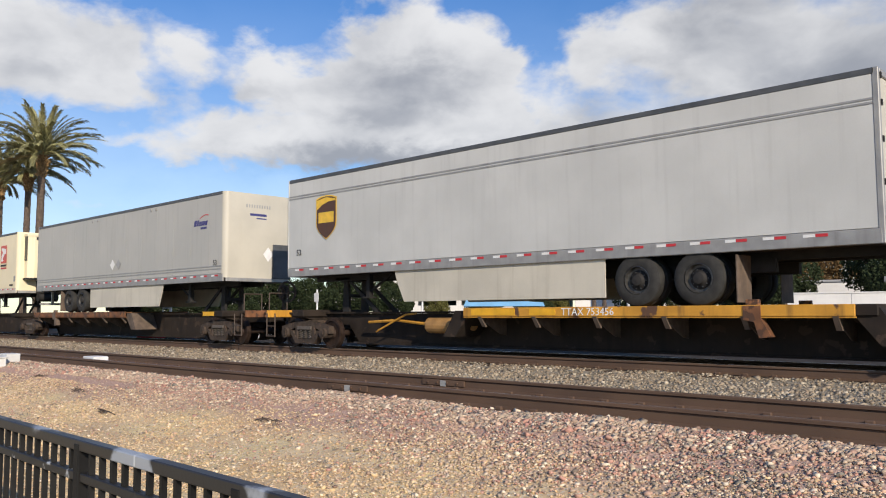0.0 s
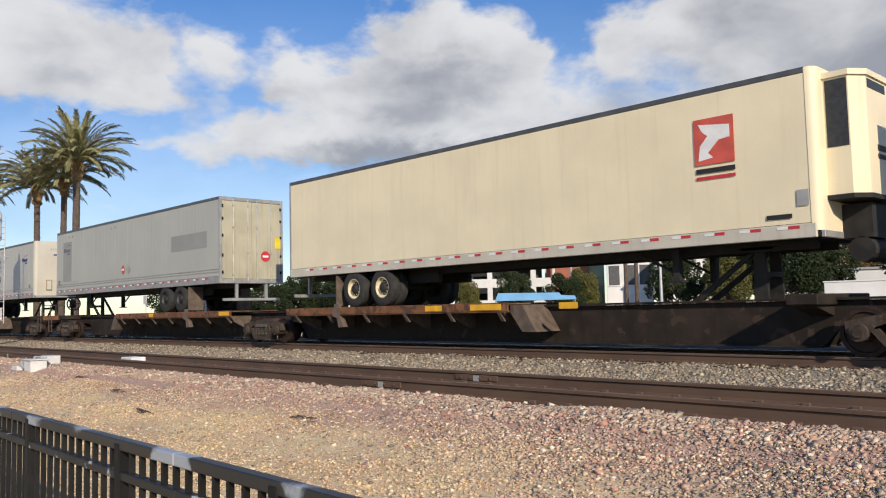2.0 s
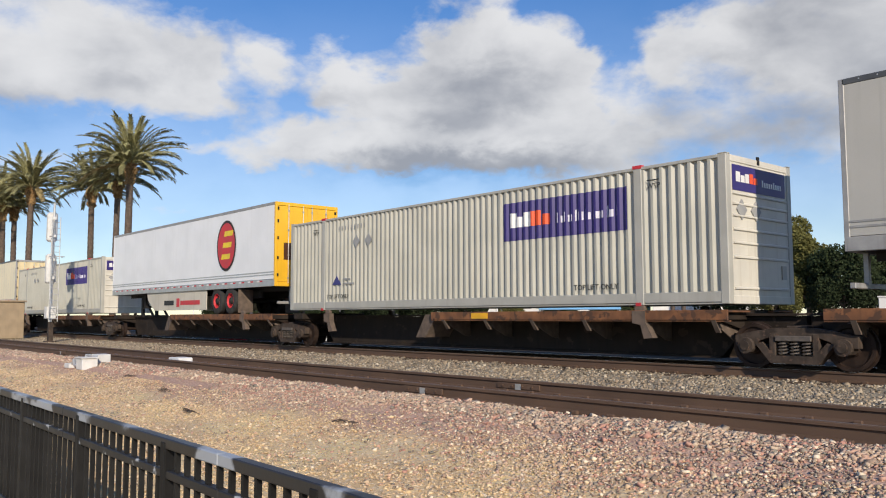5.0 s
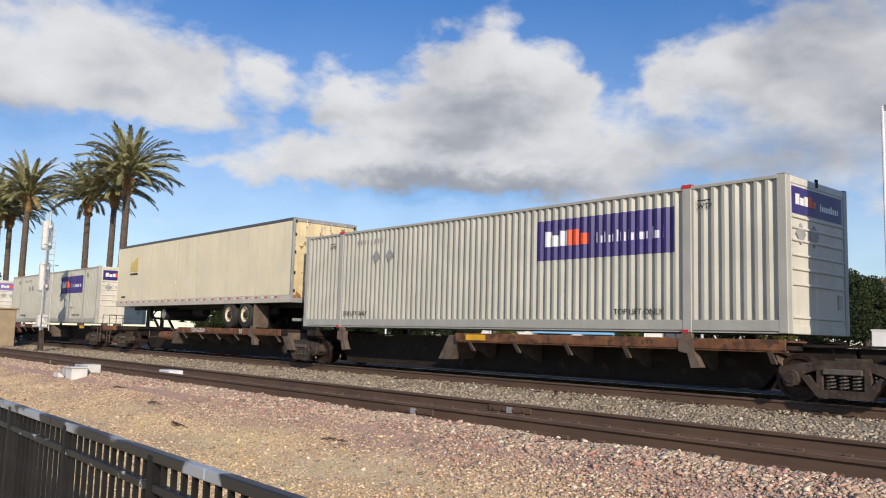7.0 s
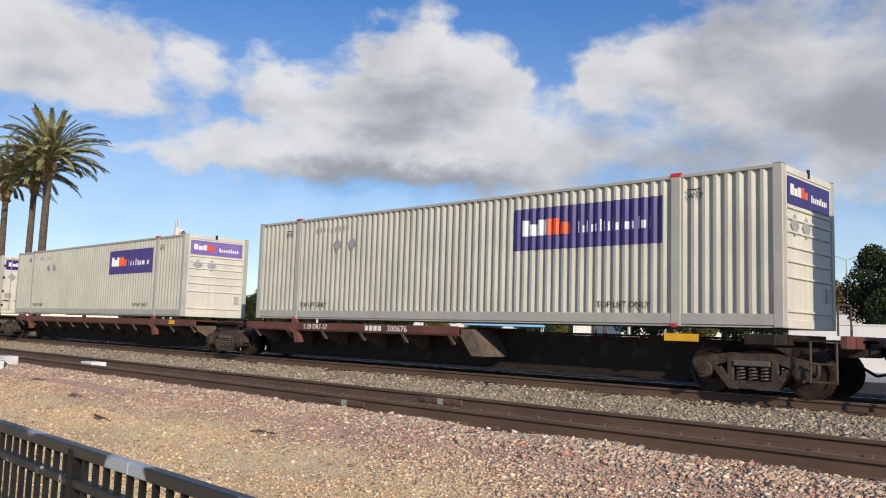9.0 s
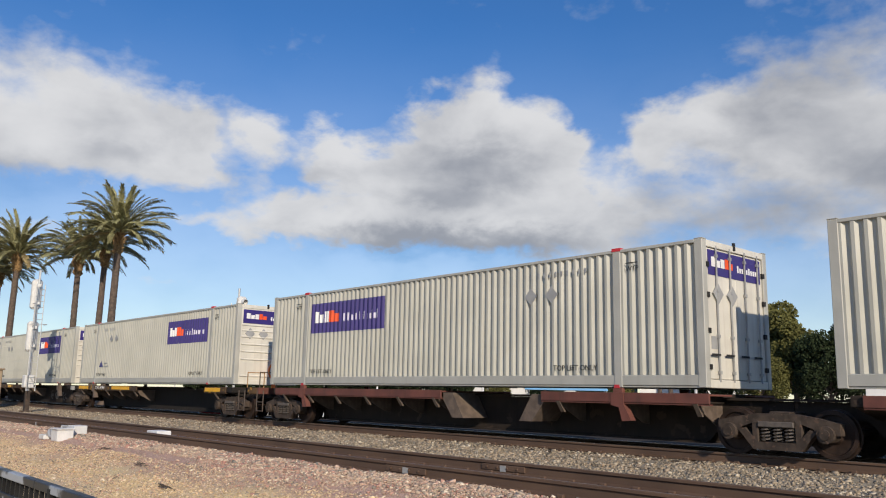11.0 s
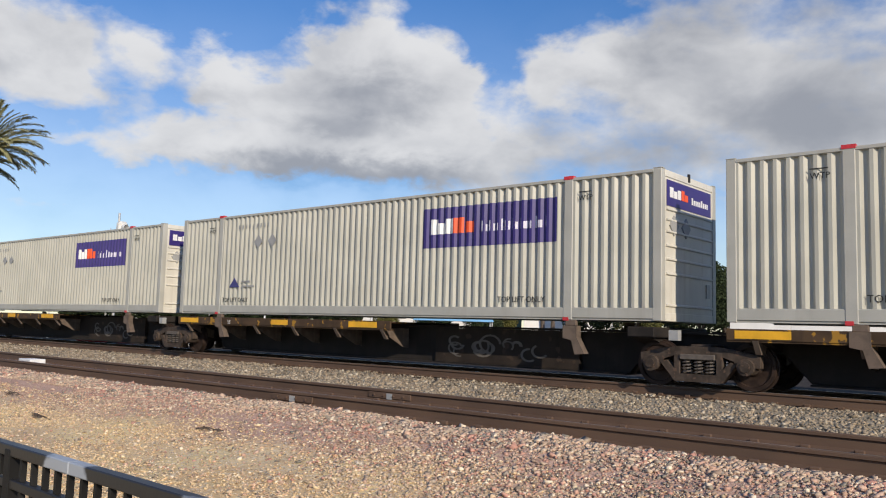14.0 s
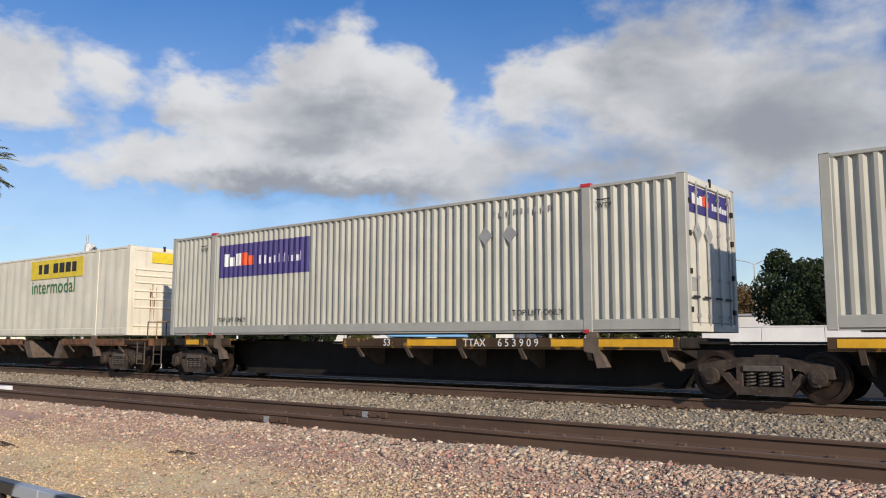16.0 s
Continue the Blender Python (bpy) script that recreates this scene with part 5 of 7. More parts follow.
def make_ground():
    ys = [-2500, -400, -60, -15, -4, 0, 1.0] + list(np.arange(1.6, 10.0, 0.12)) + list(np.arange(10.0, 18.8, 0.3)) + [20, 22, 24, 30, 45, 70, 120, 300, 900, 2600]
    xs = [-2600, -900, -300, -140, -90] + list(np.arange(-66, -16, 1.0)) + list(np.arange(-16, 4, 0.15)) + [4, 6, 9, 15, 30, 80, 300, 900, 2600]
    v = []
    for y in ys:
        for x in xs:
            v.append((float(x), float(y), ground_height(y) + relief(x, y)))
    n = len(xs)
    f = [(j * n + i, j * n + i + 1, (j + 1) * n + i + 1, (j + 1) * n + i) for j in range(len(ys) - 1) for i in range(n - 1)]
    s = Shape()
    s.v, s.f = v, f
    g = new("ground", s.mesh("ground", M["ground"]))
    tagged(g, "dry sandy ground with crushed stone and grey ballast", "ground", kind="structure")


make_ground()


def scatter(name, label, material, count, x_range, y_range, size, keep=None, seed=1, plain=False):
    """Loose stones as one object: small faceted lumps of uneven shape."""
    rng = np.random.default_rng(seed)
    base = np.array([(x, y, z) for z in (-1, 1) for y in (-1, 1) for x in (-1, 1)], float) * 0.72
    faces = np.array([(0, 2, 3), (0, 3, 1), (4, 5, 7), (4, 7, 6), (0, 1, 5), (0, 5, 4), (2, 6, 7), (2, 7, 3), (0, 4, 6), (0, 6, 2), (1, 3, 7), (1, 7, 5)])
    if plain:
        base = np.array([(1, 0, 0), (0, 1, 0), (-1, 0, 0), (0, -1, 0), (0.2, 0.2, 0.9), (0, 0, -0.8)], float)
        faces = np.array([(0, 1, 4), (1, 2, 4), (2, 3, 4), (3, 0, 4), (1, 0, 5), (2, 1, 5), (3, 2, 5), (0, 3, 5)])
    x = rng.uniform(*x_range, count)
    y = rng.uniform(*y_range, count)
    if keep is not None:
        k = keep(x, y, rng)
        x, y = x[k], y[k]
    n = len(x)
    r = rng.uniform(*size, n) * rng.choice([0.65, 1.0, 1.45, 1.9], n, p=[0.5, 0.37, 0.11, 0.02])
    shape = rng.uniform(0.6, 1.3, (n, 3))
    shape[:, 2] *= 0.6
    pts = base[None] * shape[:, None] * r[:, None, None] * rng.uniform(0.55, 1.25, (n, len(base), 3))
    # tilt, then turn about the upright
    for p, q, spread in ((1, 2, 0.5), (0, 2, 0.5), (0, 1, 3.2)):
        a = rng.uniform(-spread, spread, n)[:, None]
        u, w = pts[..., p] * np.cos(a) - pts[..., q] * np.sin(a), pts[..., p] * np.sin(a) + pts[..., q] * np.cos(a)
        pts[..., p], pts[..., q] = u, w
    px, py = pts[..., 0] + x[:, None], pts[..., 1] + y[:, None]
    h = np.interp(y, *zip(*[(q, ground_height(q)) for q in np.arange(-2, 30, 0.1)]))
    h = h + np.array([relief(a, b) for a, b in zip(x.tolist(), y.tolist())])
    pz = pts[..., 2] + (h + 0.15 * r + rng.uniform(-0.008, 0.012, n))[:, None]
    co = np.stack([px, py, pz], -1).reshape(-1, 3)
    fc = (faces[None] + (np.arange(n) * len(base))[:, None, None]).reshape(-1, 3)
    me = bpy.data.meshes.new(name)
    me.vertices.add(len(co))
    me.vertices.foreach_set("co", co.ravel())
    me.loops.add(fc.size)
    me.loops.foreach_set("vertex_index", fc.ravel().astype(np.int32))
    me.polygons.add(len(fc))
    me.polygons.foreach_set("loop_start", np.arange(0, fc.size, 3, dtype=np.int32))
    me.polygons.foreach_set("loop_total", np.full(len(fc), 3, dtype=np.int32))
    me.update(calc_edges=True)
    me.validate()
    me.materials.append(M[material])
    tagged(new(name, me), label, "gravel", kind="stuff")


def in_view(x, y):
    """The strip of the plan that the walk shows."""
    return (x > -5.2 * y - 4) & (x < 5.5)


scatter("crushed_stone", "reddish crushed stone beside the near track", "stone_pink", 150000, (-36, 5.5), (4.6, 7.6), (0.010, 0.022),
        lambda x, y, r: in_view(x, y) & (r.uniform(0, 1, len(x)) < np.clip((y - 5.75 + 0.55 * np.sin(x * 0.9) + 0.10 * (x + 8)) / 0.9, 0.08, 1)), 1)
scatter("pebbles", "mixed pebbles strewn over dry sandy soil", "stone_sand", 205000, (-28, 5.5), (1.9, 6.6), (0.009, 0.024),
        lambda x, y, r: in_view(x, y) & (0.8 * np.sin(x * 1.1 + 2 * np.sin(y * 1.7)) * np.sin(y * 2.3 + x * 0.6) + r.uniform(-0.6, 1.0, len(x)) > 0.12), 2, True)
scatter("loose_stone", "grey and reddish broken stone near the fence end", "stone_mixed", 66000, (-4.8, 5.5), (2.2, 6.5), (0.009, 0.022),
        lambda x, y, r: in_view(x, y) & (r.uniform(0, 1, len(x)) < np.clip((x + 4.0) / 2.2, 0.0, 1)), 6)
scatter("ballast_shoulder", "mixed grey and reddish ballast at the sleeper ends", "stone_pink", 27000, (-36, 5.5), (6.9, 7.72), (0.014, 0.030), lambda x, y, r: in_view(x, y), 8)
scatter("ballast", "grey crushed-stone ballast between the two tracks", "stone_grey", 66000, (-62, 5.5), (9.55, 14.62), (0.018, 0.036),
        lambda x, y, r: in_view(x, y) & (r.uniform(0, 1, len(x)) < np.clip(1.15 + x / 70, 0.15, 1)), 3)
scatter("ballast_in_track", "brown dusty ballast between the rails", "stone_brown", 5000, (-40, 5.5), (7.9, 9.2), (0.022, 0.04), lambda x, y, r: in_view(x, y), 4)


def rail_profile(y):
    """Half-round head, thin web, wide foot; the head's top is z = 0."""
    return [(y - 0.076, -0.185), (y + 0.076, -0.185), (y + 0.076, -0.172), (y + 0.012, -0.148), (y + 0.009, -0.05), (y + 0.036, -0.038), (y + 0.036, -0.010), (y + 0.026, -0.001),
            (y - 0.026, -0.001), (y - 0.036, -0.010), (y - 0.036, -0.038), (y - 0.009, -0.05), (y - 0.012, -0.148), (y - 0.076, -0.172)]


def make_track(yc, label, top):
    t = tagged(new("railway_track"), label, "railway track", kind="structure")
    for yy in (yc - 0.7525, yc + 0.7525):
        r = part("rail", Shape().prism(rail_profile(yy), -420, 160, "x"), "rail", t)
        part("rail_head", Shape().box(-420, 160, yy - 0.024, yy + 0.024, -0.001, 0.0015), top, r)
    tie = kept("tie", lambda: Shape().box(-0.115, 0.115, -1.3, 1.3, -0.36, -0.193, 0.012).mesh("sleeper", M["tie"]))
    clip = kept("clip", lambda: Shape().box(-0.09, 0.09, -0.17, 0.17, -0.193, -0.184).box(-0.05, 0.05, 0.075, 0.12, -0.19, -0.14, 0.01).box(-0.05, 0.05, -0.12, -0.075, -0.19, -0.14, 0.01).mesh("tie_plate", M["rail"]))
    for k in range(110):
        x = 1.5 - 0.53 * k
        part("sleeper", tie, "tie", t, at=pose(x, yc, 0))
        part("tie_plate", clip, "rail", t, at=pose(x, yc - 0.7525, 0))
        part("tie_plate", clip, "rail", t, at=pose(x, yc + 0.7525, 0))
    return t


near = make_track(YN, "rusty empty railway track on timber sleepers", "rail_top")
make_track(YC, "railway track under the passing train", "rail_shiny")
# bolted joints on the near track
for x, yy in ((-9.4, YN - 0.7525), (-8.9, YN + 0.7525), (-27.0, YN - 0.7525)):
    s = Shape().box(x - 0.45, x + 0.45, yy - 0.04, yy - 0.012, -0.14, -0.052, 0.006)
    for k in range(4):
        s.tube((x - 0.32 + 0.21 * k, yy - 0.06, -0.095), (x - 0.32 + 0.21 * k, yy - 0.03, -0.095), 0.016, n=6)
    part("joint_bar", s, "rail", near, "bolted joint bar")
    part("joint_tag", Shape().box(x - 0.05, x + 0.07, yy - 0.046, yy - 0.0405, -0.15, -0.06), "sign_grey", near)

s = Shape().box(-19.45, -18.85, 8.05, 8.4, -0.19, 0.02, 0.015)
tagged(part("marker_block", s, "sign_white"), "white painted block lying between the rails", "marker block")


def junction_boxes():
    t = thing("junction_box", "pale metal junction box with pipework by the track", "junction box", m=pose(-21.75, 6.8, ground_height(6.8)) @ Matrix.Scale(0.8, 4))
    part("box", Shape().box(0.12, 0.72, -0.28, 0.2, -0.05, 0.30, 0.02), "pale_box", t)
    part("lid", Shape().box(0.08, 0.76, -0.32, 0.24, 0.30, 0.34, 0.012), "pale_box", t)
    part("back_box", Shape().box(-0.25, 0.4, 0.3, 0.7, -0.05, 0.40, 0.02), "pale_box", t)
    part("low_box", Shape().box(-1.0, -0.5, -0.3, 0.1, -0.05, 0.10, 0.02), "pale_box", t)
    for pts, r in (([(-0.9, 0.0, 0.05), (-0.7, 0.0, 0.26), (-0.45, -0.05, 0.18), (-0.2, -0.1, 0.30), (0.15, -0.12, 0.15)], 0.045),
                   ([(-0.6, -0.2, 0.02), (-0.35, -0.2, 0.24), (-0.1, -0.25, 0.06), (0.15, -0.2, 0.1)], 0.04),
                   ([(-0.45, 0.2, -0.05), (-0.45, 0.2, 0.36), (-0.25, 0.3, 0.36)], 0.035)):
        part("pipe", Shape().path(pts, r, n=8), "galv", t)


junction_boxes()


def dry_branch(x, y, seed):
    """A tangle of dead twigs lying flat on the ground."""
    rng = random.Random(seed)
    t = thing("dry_branch", "dead brown twigs lying on the sandy ground", "branch", "dead twigs", pose(x, y, ground_height(y) + relief(x, y)))
    for k in range(9):
        a, c = rng.uniform(0, 6.28), Vector((rng.uniform(-0.18, 0.18), rng.uniform(-0.08, 0.08), rng.uniform(0.01, 0.04)))
        d = Vector((math.cos(a), 0.5 * math.sin(a), rng.uniform(-0.03, 0.12))) * rng.uniform(0.10, 0.26)
        part("twig", Shape().path([c - d, c + Vector((0, 0, 0.02)), c + d + Vector((rng.uniform(-0.04, 0.04), 0, 0))], rng.uniform(0.004, 0.008), n=5), "trunk", t)


for tx_, ty_, k in ((-18.13, 6.61, 1), (-12.52, 5.50, 2), (-15.09, 6.15, 3), (-9.01, 6.12, 4)):
    dry_branch(tx_, ty_, k)


# ---- fence ----
def make_fence():
    f = tagged(new("picket_fence"), "black painted steel picket fence with flaking top rail", "fence")

    def fy(x):
        return 1.63 - 0.0245 * x
    top, x0, x1 = 0.368, -26.0, -1.0
    ang = math.degrees(math.atan(-0.0245))
    xm = (x0 + x1) / 2
    ln = (x1 - x0) / 2
    at = pose(xm, fy(xm), 0, 0, 0, ang)
    for k in range(10):
        a = -ln + 2 * ln * k / 10
        b = -ln + 2 * ln * (k + 1) / 10
        part("top_rail", Shape().box(a, b - 0.004, -0.028, 0.028, top - 0.055, top, 0.005), "fence_worn", f, "flaking black paint over grey metal", at=at)
        part("middle_rail", Shape().box(a, b - 0.004, -0.024, 0.024, top - 0.205, top - 0.16, 0.005), "fence_chipped", f, at=at)
        part("bottom_rail", Shape().box(a, b - 0.004, -0.024, 0.024, -0.56, -0.515, 0.005), "fence_chipped", f, at=at)
    picket = kept("picket", lambda: Shape().box(-0.0125, 0.0125, -0.0125, 0.0125, -0.60, top - 0.05).mesh("picket", M["fence"]))
    post = kept("fence_post", lambda: Shape().box(-0.032, 0.032, -0.032, 0.032, -0.8, top - 0.02, 0.006).mesh("post", M["fence"]))
    n = 0
    x = -25.158
    while x < -1.05:
        m = pose(x, fy(x), 0, 0, 0, ang)
        if n % 12 == 0:
            part("post", post, "fence", f, at=m)
        else:
            part("picket", picket, "fence", f, at=m)
        x += 0.125
        n += 1


make_fence()


# ---- signal mast, cabinet ----
def signal_mast(label, m):
    t = thing("railway_signal", label, "railway signal", "railway signals", m)
    part("base", Shape().prism([(-0.16, 0.0), (0.16, 0.0), (0.09, 1.0), (-0.09, 1.0)], -0.1, 0.1).box(-0.25, 0.25, -0.25, 0.25, -0.2, 0.05, 0.02), "bogie", t)
    part("mast", Shape().tube((0, 0, 0.9), (0, 0, 6.95), 0.07, 0.055, n=14), "galv", t)
    part("case", Shape().box(-0.25, 0.2, -0.25, 0.2, 1.15, 1.75, 0.03), "pale_box", t)
    for z in (2.9, 5.0):
        h = part("signal_head", Shape().box(-0.5, -0.12, -0.24, 0.24, z, z + 1.5, 0.1).box(-0.12, 0.1, -0.08, 0.08, z + 0.2, z + 0.35).box(-0.12, 0.1, -0.08, 0.08, z + 1.1, z + 1.25), "pale_box", t)
        for k in range(3):
            part("hood", Shape().tube((-0.5, 0, z + 0.3 + 0.46 * k), (-0.75, 0, z + 0.27 + 0.46 * k), 0.15, 0.13, n=14, caps=False), "pale_box", h)
    s = Shape()
    for yy in (-0.2, 0.2):
        s.tube((0.4, yy, 1.0), (0.4, yy, 6.2), 0.022, n=6)
    for k in range(17):
        s.tube((0.4, -0.2, 1.15 + 0.3 * k), (0.4, 0.2, 1.15 + 0.3 * k), 0.016, n=6)
    for zz in (1.6, 3.4, 5.2):
        s.tube((0, 0, zz), (0.4, 0, zz), 0.02, n=6)
    part("ladder", s, "galv", t)
    s = Shape().path([(0.4, 0.3, 4.2), (0.9, 0.3, 4.2), (0.9, -0.3, 4.2), (0.4, -0.3, 4.2)], 0.02).path([(0.9, -0.3, 4.2), (0.95, -0.3, 5.2), (0.4, -0.3, 5.2)], 0.02)
    part("platform_rail", s, "galv", t)


signal_mast("grey railway signal mast with two white heads and a ladder", pose(-43.6, 11.97, -0.22))
signal_mast("grey railway signal mast beyond the train track", pose(-38.4, 20.2, -0.75, 0, 0, 180))
t = thing("equipment_cabinet", "tan metal equipment cabinet beside the tracks", "cabinet", m=pose(-52.8, 12.1, -0.22))
part("body", Shape().box(-2.2, 1.0, -0.7, 0.7, 0.0, 2.1, 0.03), "tan", t)
part("roof", Shape().box(-2.3, 1.1, -0.8, 0.8, 2.1, 2.2, 0.03), "tan", t)
part("door", Shape().box(-0.4, 0.6, -0.73, -0.705, 0.15, 1.95, 0.01), "tan", t)


# ---- palms and trees ----
def add_frond(s, rng, turn, up, bend, length):
    """A long feather that rises from the crown's heart and arches over; its leaflets lie forward along the rib."""
    n = 14
    ca, sa = math.cos(turn), math.sin(turn)
    side = Vector((-sa, ca, 0))
    p = Vector((0.16 * ca, 0.16 * sa, 0.0))
    pts = [p]
    for k in range(n):
        e = up - bend * ((k + 0.5) / n) ** 1.35
        p = p + Vector((ca * math.cos(e), sa * math.cos(e), math.sin(e))) * (length / n)
        pts.append(p)
    for k in range(n):
        r0, r1 = 0.045 * (1 - k / n) + 0.008, 0.045 * (1 - (k + 1) / n) + 0.008
        dn = Vector((0, 0, -1))
        s.add([pts[k] - side * r0, pts[k] + side * r0, pts[k + 1] + side * r1, pts[k + 1] - side * r1, pts[k] + dn * r0, pts[k + 1] + dn * r1], [(0, 3, 2, 1), (0, 4, 5, 3), (1, 2, 5, 4)])
    m = 60
    twist = rng.uniform(-0.5, 0.5)
    for k in range(m):
        q = 0.13 + 0.86 * k / m
        i = min(n - 1, int(q * n))
        c = pts[i].lerp(pts[i + 1], q * n - i)
        fw = (pts[i + 1] - pts[i]).normalized()
        upv = side.cross(fw)
        if upv.z < 0:
            upv = -upv
        ll = 0.56 * (0.35 + 0.75 * math.sin(math.pi * min(1, q * 0.8 + 0.12))) * rng.uniform(0.8, 1.1)
        for sd in (-1, 1):
            v = 0.35 + sd * twist + rng.uniform(-0.2, 0.2)
            d = (fw * rng.uniform(0.85, 1.15) + side * sd * 0.62 * math.cos(v) + upv * 0.62 * math.sin(v)).normalized()
            wv = (side * sd * 0.35 - fw * 0.5 + upv * rng.uniform(-0.4, 0.4)).normalized() * 0.025
            tip = c + d * ll + Vector((0, 0, -0.30 * ll))
            mid = c + d * ll * 0.55
            s.add([c - wv, c + wv, mid + wv * 1.1, mid - wv * 1.1, tip], [(0, 1, 2, 3), (3, 2, 4)])


def palm_meshes(seed):
    rng = random.Random(seed)
    crown, dry, trunk, boots = Shape(), Shape(), Shape(), Shape()
    count = 68
    for k in range(count):
        q = k / count
        up = radians(86 - 84 * q + rng.uniform(-8, 8))
        bend = radians(rng.uniform(38, 66) + (14 if 0.2 < q < 0.8 else 0) - (12 if q < 0.1 else 0))
        ln = rng.uniform(3.7, 4.6) * (0.90 + 0.10 * math.sin(math.pi * q))
        add_frond(dry if q > 0.985 else crown, rng, radians(137.5 * k + rng.uniform(-14, 14)), up, bend, ln)
    # trunk: slightly bent, ringed
    H, n, rings = 13.0, 16, 60
    vs = []
    for j in range(rings + 1):
        z = -0.3 - H * j / rings
        r = (0.235 + 0.06 * (j / rings) + (0.15 if j > rings - 3 else 0)) * (1 + 0.05 * (j % 2)) * rng.uniform(0.97, 1.03)
        bx = 0.10 * math.sin(j / rings * 2.2 + seed)
        for i in range(n):
            a = 2 * math.pi * i / n
            vs.append((bx - 0.10 * math.sin(seed) + r * math.cos(a), r * math.sin(a), z))
    trunk.add(vs, [(j * n + i, j * n + (i + 1) % n, (j + 1) * n + (i + 1) % n, (j + 1) * n + i) for j in range(rings) for i in range(n)])
    for k in range(90):
        a, z = 2.4 * k, 0.15 - 1.75 * k / 90
        r = 0.24 + 0.15 * math.sin(math.pi * min(1, k / 60))
        c = Vector((r * math.cos(a), r * math.sin(a), z))
        o = Vector((math.cos(a), math.sin(a), 0.9)).normalized()
        boots.tube(c - o * 0.22, c + o * rng.uniform(0.12, 0.3), 0.09, 0.05, n=5)
    boots.lathe([(-1.7, 0.22), (-1.1, 0.31), (-0.5, 0.33), (0.1, 0.22), (0.4, 0.05)], (0, 0, 0), "z", 12)
    return (trunk.mesh("trunk", M["trunk"], True), boots.mesh("boots", M["boots"]), crown.mesh("crown", M["frond"]), dry.mesh("dry_fronds", M["frond_dry"]))


PALMS = [palm_meshes(s) for s in (3, 8)]


def palm(x, y, zc, kind, turn, scale=1.0):
    t = thing("date_palm", "tall date palm with a full feathery crown", "palm tree", "row of palms", pose(x, y, zc, 0, 0, turn) @ Matrix.Scale(scale, 4))
    tr, bo, cr, dr = PALMS[kind]
    part("trunk", tr, "trunk", t)
    part("cut_frond_base", bo, "boots", t)
    part("crown", cr, "frond", t)
    part("dry_fronds", dr, "frond_dry", t)


def by_angle(az, dist):
    return -dist * math.sin(radians(az)), dist * math.cos(radians(az))


for az, el, dist, kind, turn, sc in ((70.2, 10.4, 66, 0, 20, 1.0), (70.95, 9.2, 71, 1, 100, 0.9), (72.5, 8.5, 77, 1, 200, 0.95), (76.0, 8.4, 81, 0, 140, 1.0), (76.9, 7.2, 90, 1, 300, 0.95),
                                     (77.55, 7.2, 88, 0, 250, 1.0), (78.6, 6.9, 98, 0, 60, 1.0), (79.6, 7.0, 96, 1, 15, 1.0)):
    px_, py_ = by_angle(az, dist)
    palm(px_, py_, CAM_Z + dist * math.tan(radians(el)) - 0.45, kind, turn, sc)


def tree_meshes(seed, material, tall=1.0, leaves=15000):
    """A broadleaf tree 1 unit high: forked limbs and a crown of many small leaf clumps."""
    rng = random.Random(seed)
    wood, leaf = Shape(), Shape()
    wood.tube((0, 0, -0.05), (0.01, 0, 0.3), 0.035, 0.024, n=8)
    lobes = []
    for k in range(13):
        a = 2.4 * k + rng.uniform(-0.3, 0.3)
        h = 0.36 + 0.5 * (k / 12) + rng.uniform(-0.05, 0.05)
        r = (0.30 - 0.24 * abs(k / 12 - 0.35)) / tall * rng.uniform(0.7, 1.15)
        p = Vector((r * math.cos(a), r * math.sin(a), h))
        wood.tube((0.01, 0, 0.24 + 0.3 * k / 12), p, 0.014, 0.004, n=6)
        lobes.append((p, rng.uniform(0.10, 0.17) / tall ** 0.5))
    for k in range(leaves):
        p, r = lobes[rng.randrange(len(lobes))]
        d = Vector((rng.gauss(0, 1), rng.gauss(0, 1), rng.gauss(0, 0.9))).normalized() * r * rng.uniform(0.45, 1.12) ** 0.6
        c = p + d
        u = Vector((rng.gauss(0, 1), rng.gauss(0, 1), rng.gauss(0, 1))).normalized() * rng.uniform(0.010, 0.018)
        w = u.cross(Vector((rng.gauss(0, 1), rng.gauss(0, 1), rng.gauss(0, 1)))).normalized() * rng.uniform(0.007, 0.012)
        leaf.add([c - u, c - w, c + u, c + w], [(0, 1, 2, 3)])
    return wood.mesh("trunk", M["bark"], True), leaf.mesh("crown", M[material])


TREES = {"dark": tree_meshes(5, "leaf"), "dark_wide": tree_meshes(9, "leaf", 0.8), "olive": tree_meshes(12, "leaf_yellow", 1.3), "autumn": tree_meshes(15, "leaf_autumn", 0.7), "olive_tall": tree_meshes(21, "leaf_yellow", 1.8)}
TREE_LABEL = {"dark": "dark green leafy street tree", "dark_wide": "broad dark green leafy tree", "olive": "olive green bushy tree across the tracks", "autumn": "brownish half-bare tree across the tracks", "olive_tall": "tall slender yellow-green tree"}


def tree(az, dist, top_el, kind, turn=0.0, wide=1.0):
    x, y = by_angle(az, dist)
    z0 = -0.62
    h = (CAM_Z + dist * math.tan(radians(top_el)) - z0) / 0.99
    t = thing("tree", TREE_LABEL[kind], "tree", "trees across the tracks", pose(x, y, z0, 0, 0, turn) @ Matrix.Diagonal((h * wide, h * wide, h, 1)))
    w, l = TREES[kind]
    part("trunk", w, "bark", t)
    part("crown", l, "leaf", t)


